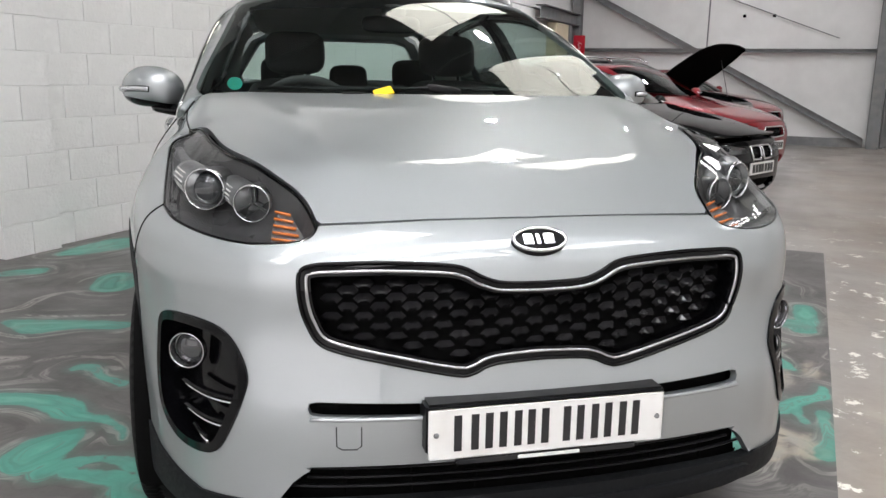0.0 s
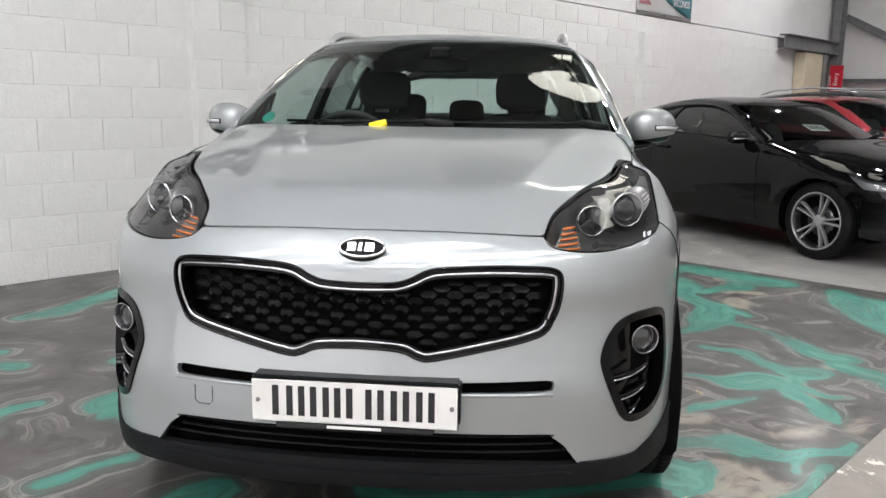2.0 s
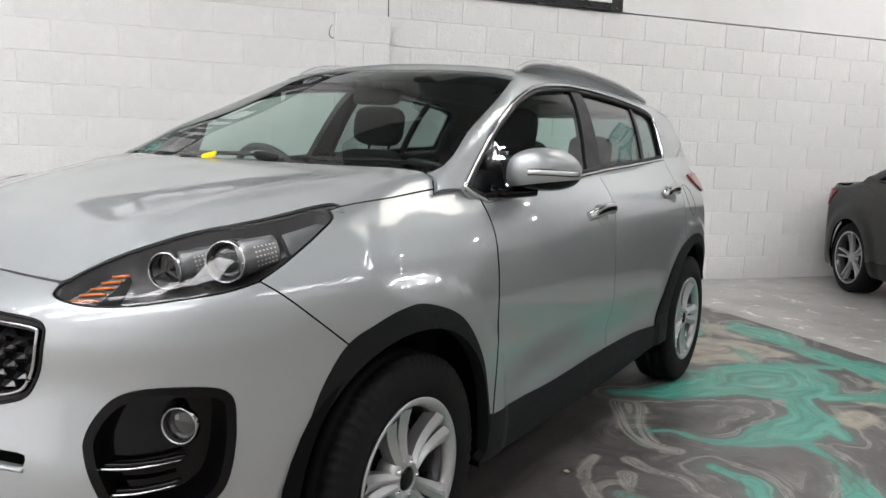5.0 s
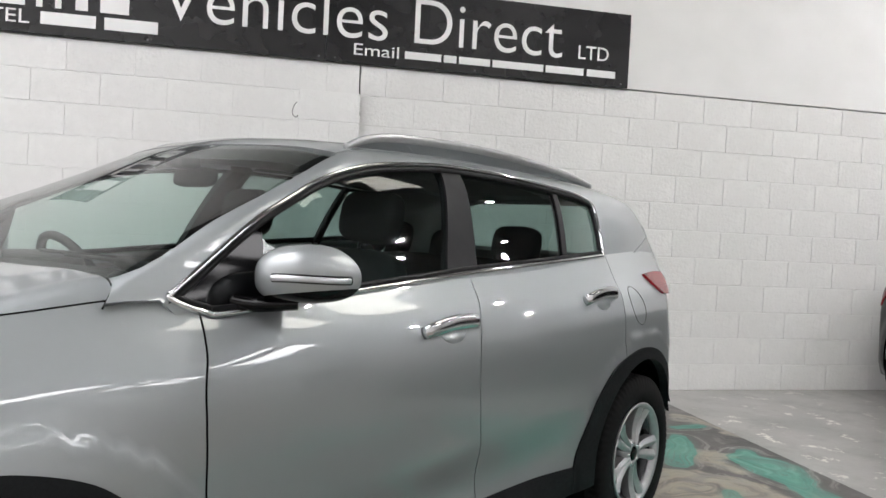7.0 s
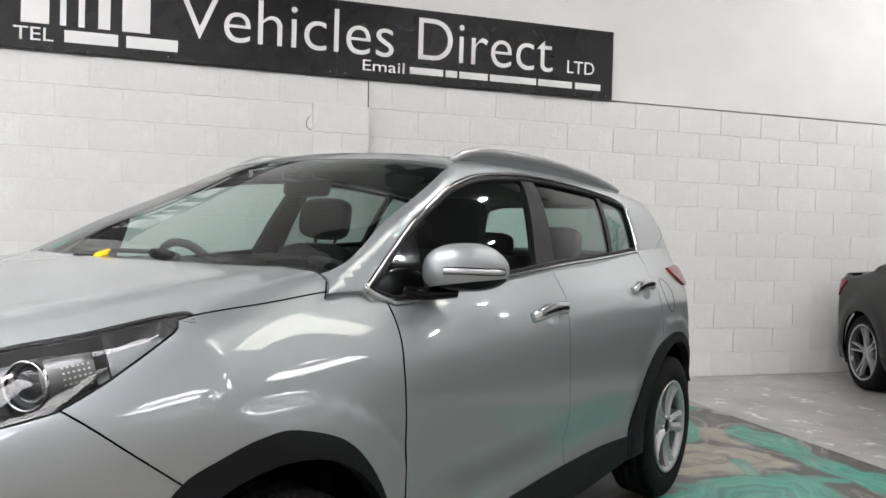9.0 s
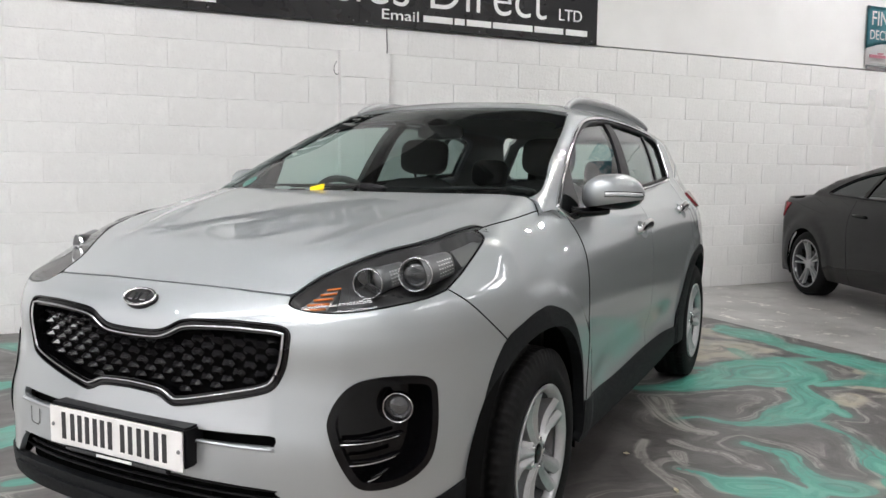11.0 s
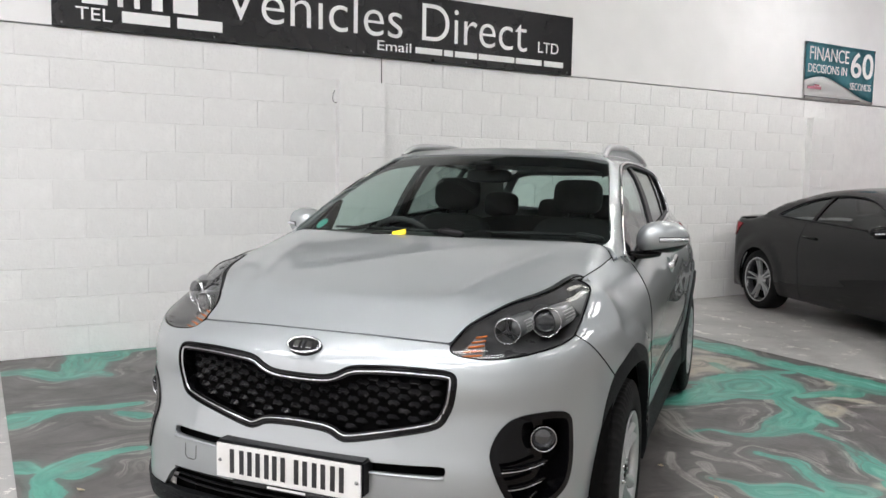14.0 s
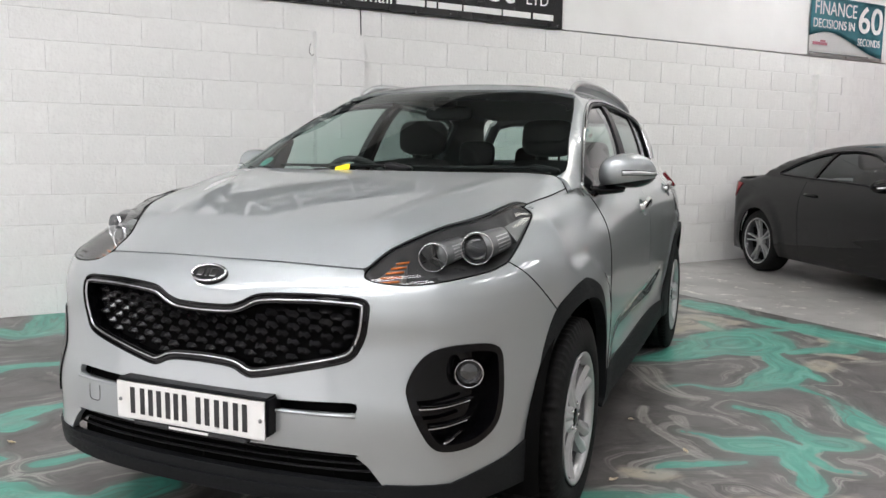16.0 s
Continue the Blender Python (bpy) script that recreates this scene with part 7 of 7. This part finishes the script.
COUPE = dict(length=4.50, front_axle=0.78, rear_axle=3.59, wheel=0.328, rim=0.245, sill=0.20, wheel_face=ALLOY,
             nose=[(0.15, 0.14), (0.25, 0.04), (0.45, 0.0), (0.6, 0.01), (0.68, 0.05), (0.75, 0.16), (0.85, 0.45)], hood=[(0.0, 0.66), (0.15, 0.745), (0.4, 0.825), (0.8, 0.91), (1.25, 0.985), (1.5, 1.05), (2.0, 1.2), (3.4, 1.15), (3.9, 1.055), (4.3, 1.035), (4.64, 1.0)],
             flank=[(0.15, 0.80), (0.28, 0.865), (0.5, 0.895), (0.68, 0.905), (0.80, 0.90), (0.90, 0.87), (1.0, 0.82), (1.1, 0.76)], plan=[(0, 0.84), (0.5, 0.97), (0.9, 1.0), (3.7, 1.0), (4.2, 0.965), (4.64, 0.86)],
             belt=[(0.33, 0.735), (0.6, 0.82), (1.0, 0.90), (1.35, 0.945), (1.6, 0.955), (2.5, 0.985), (3.3, 1.02), (3.8, 1.03), (4.34, 0.985)], cuts=[1.42, 2.83],
             screen=[(0.85, 1.02), (1.0, 1.28), (1.15, 1.58), (1.28, 1.90), (1.36, 2.2)], back=[(0.9, 4.12), (1.02, 3.98), (1.15, 3.74), (1.28, 3.32), (1.37, 2.85)], cant=[(0.8, 0.86), (0.95, 0.80), (1.1, 0.73), (1.22, 0.65), (1.32, 0.56)],
             roof=[(1.7, 1.27), (2.0, 1.34), (2.4, 1.378), (2.8, 1.374), (3.2, 1.32), (3.6, 1.225)], roof_edge=[(0.545, 2.02), (0.54, 2.4), (0.53, 2.8), (0.50, 3.2)], base=0.88, cowl=1.27, deck=3.88,
             glass=[(0, 0.985), (0.4, 0.99), (0.68, 1.01), (0.66, 1.08), (0.60, 1.2), (0.53, 1.305), (0.4, 1.312), (0, 1.315)], rear_glass=[(0, 1.30), (0.42, 1.285), (0.50, 1.25), (0.60, 1.12), (0.66, 1.04), (0, 1.03)],
             dlo=[(1.52, 0.965), (1.72, 1.075), (1.95, 1.19), (2.2, 1.27), (2.5, 1.30), (2.85, 1.28), (3.15, 1.21), (3.4, 1.11), (3.47, 1.05), (3.2, 1.03), (2.5, 1.0), (1.9, 0.972)], posts=[(2.84, 0.99, 2.72, 1.30)],
             mirror=(0.97, 1.62, 1.0), seat=0.80, seat_y=2.45, plate=0.40, grilles=[[(0.02, 0.66), (0.20, 0.655), (0.215, 0.60), (0.19, 0.535), (0.05, 0.53), (0.02, 0.56)]], split_grille=True,
             lamp=[(0.27, 0.645), (0.45, 0.672), (0.62, 0.69), (0.66, 0.622), (0.5, 0.592), (0.29, 0.60)], lamp_cut=3, intake=[(0, 0.36), (0.36, 0.35), (0.42, 0.28), (0.36, 0.22), (0, 0.22)])
coupe, coupe_low, coupe_high = parked_car("coupe", "black two-door coupe parked nose out by the wall", pose(4.0, 4.98, 0, 0, 0, 32.65), BLACK_PAINT, COUPE)
HATCH = dict(COUPE, length=4.26, front_axle=0.86, rear_axle=3.49, rim=0.225, hood=[(0.0, 0.72), (0.15, 0.80), (0.4, 0.88), (0.8, 0.96), (1.2, 1.03), (1.5, 1.1), (2.0, 1.25), (4.2, 1.25)],
             nose=[(0.15, 0.14), (0.25, 0.05), (0.45, 0.0), (0.66, 0.01), (0.74, 0.05), (0.81, 0.16), (0.9, 0.45)], belt=[(0.33, 0.80), (0.6, 0.875), (1.0, 0.955), (1.35, 1.0), (2.2, 1.03), (3.2, 1.07), (3.96, 1.09)], cuts=[1.35, 2.35, 3.35],
             flank=[(0.15, 0.80), (0.28, 0.86), (0.5, 0.89), (0.72, 0.90), (0.86, 0.89), (0.96, 0.865), (1.06, 0.82), (1.16, 0.77)], screen=[(0.9, 0.98), (1.04, 1.2), (1.2, 1.5), (1.36, 1.85), (1.44, 2.1)], back=[(0.9, 4.25), (1.1, 4.15), (1.3, 3.95), (1.44, 3.8)],
             cant=[(0.85, 0.85), (1.0, 0.80), (1.15, 0.74), (1.3, 0.65), (1.4, 0.56)], roof=[(1.7, 1.35), (2.0, 1.41), (2.5, 1.435), (3.2, 1.41), (3.8, 1.35)], roof_edge=[(0.555, 1.98), (0.55, 2.5), (0.54, 3.2), (0.50, 3.7)], base=0.92, cowl=1.2, deck=4.0,
             glass=[(0, 1.03), (0.4, 1.035), (0.68, 1.06), (0.66, 1.13), (0.61, 1.26), (0.545, 1.375), (0.4, 1.385), (0, 1.39)], rear_glass=[(0, 1.38), (0.42, 1.37), (0.48, 1.33), (0.58, 1.15), (0.55, 1.12), (0, 1.11)],
             dlo=[(1.42, 1.03), (1.65, 1.15), (1.95, 1.29), (2.2, 1.355), (2.6, 1.375), (3.2, 1.34), (3.55, 1.25), (3.62, 1.14), (3.2, 1.10), (2.4, 1.06), (1.8, 1.035)], posts=[(2.38, 1.05, 2.45, 1.38)], mirror=(0.97, 1.55, 1.07), seat=0.86, seat_y=2.15, plate=0.42,
             grilles=[both([(0, 0.70), (0.25, 0.70), (0.30, 0.64), (0.25, 0.58), (0, 0.57)])], split_grille=False, lamp=[(0.40, 0.70), (0.52, 0.735), (0.64, 0.755), (0.66, 0.68), (0.52, 0.65), (0.40, 0.66)])
U, V = Vector((0.6157, 0.788, 0)), Vector((0.788, -0.6157, 0))
def bay(n, out=0.0, turn=0.0):
    p = Vector((4.0, 4.98, 0)) + U * n + V * out
    return pose(p.x, p.y, 0, 0, 0, 32.65 + turn)


parked_car("hatchback", "red hatchback parked beside the black coupe", bay(2.6, 0.0), RED_PAINT, HATCH)
TALL = dict(HATCH, length=4.36, wheel=0.36, rim=0.24, front_axle=0.88, rear_axle=3.54, sill=0.32, hood=[(0.0, 0.88), (0.15, 0.96), (0.4, 1.02), (0.8, 1.07), (1.2, 1.12), (1.5, 1.2), (2.0, 1.4), (4.3, 1.4)],
            nose=[(0.2, 0.14), (0.3, 0.05), (0.5, 0.0), (0.8, 0.01), (0.88, 0.05), (0.96, 0.16), (1.05, 0.45)], belt=[(0.33, 0.95), (0.6, 1.0), (1.0, 1.06), (1.35, 1.10), (2.2, 1.13), (3.2, 1.17), (4.06, 1.2)],
            flank=[(0.2, 0.82), (0.35, 0.88), (0.6, 0.91), (0.85, 0.915), (0.98, 0.90), (1.08, 0.87), (1.18, 0.82), (1.28, 0.77)], screen=[(1.0, 0.98), (1.14, 1.2), (1.3, 1.5), (1.46, 1.85), (1.56, 2.1)], back=[(1.0, 4.35), (1.2, 4.25), (1.4, 4.05), (1.56, 3.9)],
            cant=[(0.95, 0.86), (1.1, 0.81), (1.25, 0.75), (1.4, 0.66), (1.5, 0.58)], roof=[(1.7, 1.47), (2.0, 1.53), (2.5, 1.56), (3.2, 1.54), (3.9, 1.48)], base=1.02, deck=4.1,
            glass=[(0, 1.13), (0.4, 1.135), (0.68, 1.16), (0.66, 1.23), (0.61, 1.36), (0.55, 1.475), (0.4, 1.485), (0, 1.49)], rear_glass=[(0, 1.48), (0.42, 1.47), (0.48, 1.43), (0.58, 1.26), (0.55, 1.23), (0, 1.22)],
            dlo=[(1.42, 1.13), (1.65, 1.25), (1.95, 1.39), (2.2, 1.455), (2.6, 1.475), (3.2, 1.44), (3.55, 1.36), (3.62, 1.25), (3.2, 1.20), (2.4, 1.16), (1.8, 1.135)], posts=[(2.38, 1.15, 2.45, 1.48)], mirror=(0.99, 1.55, 1.17), seat=0.95, plate=0.5,
            grilles=[both([(0, 0.86), (0.30, 0.86), (0.36, 0.80), (0.30, 0.74), (0, 0.73)])], lamp=[(0.42, 0.85), (0.54, 0.885), (0.64, 0.90), (0.66, 0.83), (0.52, 0.80), (0.42, 0.81)])
tall, tall_low, tall_high = parked_car("estate_car", "black estate car with its bonnet raised and bright roof rails", bay(5.05, -0.55), GREY_PAINT, dict(TALL, open=-46.0))
parked_car("hatchback", "red hatchback beyond the car with a raised bonnet", bay(7.7, -0.2), RED_PAINT, HATCH)
for s in (-1, 1):
    part("roof_rail", tube([(s * 0.56, 1.98, 1.50), (s * 0.56, 2.15, 1.57), (s * 0.555, 2.8, 1.595), (s * 0.54, 3.5, 1.56), (s * 0.53, 3.75, 1.49)], 0.016), CHROME, tall, "bright roof rail")
# price card behind the coupe's windscreen
card = bmesh.new()
cp = coupe_high.place("front", [(-0.22, 1.075), (0.02, 1.07), (0.02, 1.125), (-0.22, 1.13)])
cv = [card.verts.new(v - coupe_high.normal(v[None])[0] * 0.012) for v in cp]
card.faces.new(cv)
bmesh.ops.solidify(card, geom=card.faces[:], thickness=0.002)
pc = part("price_card", card, WHITE_LABEL, coupe, "white price card behind the windscreen", smooth=False)
for k in range(5):
    u = 0.12 + 0.16 * k
    q = [cp[0] + (cp[1] - cp[0]) * (u + du) + (cp[3] - cp[0]) * dv for du, dv in ((0, 0.2), (0.1, 0.2), (0.1, 0.8), (0, 0.8))]
    mk = bmesh.new()
    mk.faces.new([mk.verts.new(v - coupe_high.normal(v[None])[0] * 0.009) for v in q])
    part("card_mark", mk, PLATE_INK, pc, smooth=False)

# ---- small things ----
keys = thing("car_keys", "car key with a bright yellow tag lying under the windscreen", "keys", pose(-0.2, 1.12, 1.158))
part("key_body", put(cushion(0.075, 0.035, 0.016), pose(-0.055, 0, 0.012, 0, 0, 8)), SATIN_BLACK, keys)
part("key_blade", block(-0.15, -0.09, -0.006, 0.006, 0.008, 0.012, m=pose(0, 0, 0, 0, 0, 6)), CHROME, keys, smooth=False)
part("key_ring", tube([(0.0 + 0.014 * math.cos(a), 0.014 * math.sin(a), 0.014) for a in np.linspace(0, 6.283, 20, endpoint=False)], 0.0015, True, 6), CHROME, keys)
part("key_tag", block(0.012, 0.078, -0.018, 0.018, 0.012, 0.018, bevel=0.004, m=pose(0, 0, 0.0, 42, -14, 12)), YELLOW, keys, "yellow plastic tag", smooth=False)
for k, (a, b) in enumerate(((1.05, -4.75), (2.02, -4.32), (-0.45, -2.9), (0.1, -3.3), (2.1, -3.9), (1.55, -4.4))):
    leaf = thing("dry_leaf", "small dry brown leaf lying on the resin floor", "leaf", ROOM @ pose(a, b, 0.004, 0, 0, 70 * k), "dry leaves")
    bm = bmesh.new()
    pts = [(-0.02, 0, 0.004), (-0.008, 0.01, 0.010), (0.01, 0.009, 0.006), (0.024, 0, 0.012), (0.01, -0.01, 0.008), (-0.008, -0.009, 0.005)]
    top = [bm.verts.new(p) for p in pts]
    mid = bm.verts.new((0.002, 0, 0.002))
    for i in range(6):
        bm.faces.new((top[i], top[(i + 1) % 6], mid))
    bmesh.ops.solidify(bm, geom=bm.faces[:], thickness=0.0015)
    part("blade", bm, CREAM, leaf, smooth=False)

# ---- the wall's blocks ----
def block_mesh(w):
    bm = block(-w / 2, w / 2, -0.0085, 0.008, -(COURSE - 0.008) / 2, (COURSE - 0.008) / 2)
    edges = [e for e in bm.edges if all(v.co.y < 0 for v in e.verts)]
    bmesh.ops.bevel(bm, geom=edges, offset=0.002, segments=1, affect="EDGES")
    return finish("concrete_block", bm, BLOCK, False)


whole_block = block_mesh(LENGTH - 0.0025)
rest_bm = bmesh.new()
for row in range(11):
    for i in range(-12, 36):
        a = (i + (0.5 if row % 2 else 0.0)) * LENGTH + 0.14
        if 1.97 < a < 2.41 and row < 10 or 8.52 < a < 8.98 and row < 10:
            continue
        if -4.2 < a < 8.5:
            ob = new("concrete_block", whole_block)
            ob.parent = side_wall
            ob.location = (a, 0.0, (row + 0.5) * COURSE)
        elif a < END:
            box(rest_bm, a - 0.2242, a + 0.2242, -0.0085, 0.008, row * COURSE + 0.004, (row + 1) * COURSE - 0.004)
tagged(part("concrete_block_run", rest_bm, BLOCK, side_wall, smooth=False), kind="stuff")
half_block = block_mesh(0.2185)
for k, a0 in enumerate((1.97, 8.54)):
    pier = box_in("wall_pier_%d" % (k + 1), JOINT, a0 + 0.004, a0 + 0.436, -0.096, 0.006, 0.0, 10 * COURSE - 0.004, label="white painted block pier against the wall", category="pier")
    for row in range(10):
        if row % 2:
            ob = new("concrete_block", whole_block)
            ob.parent, ob.location = pier, (a0 + 0.22, -0.095, (row + 0.5) * COURSE)
        else:
            for s in (0.109, 0.331):
                ob = new("concrete_block", half_block)
                ob.parent, ob.location = pier, (a0 + s, -0.095, (row + 0.5) * COURSE)
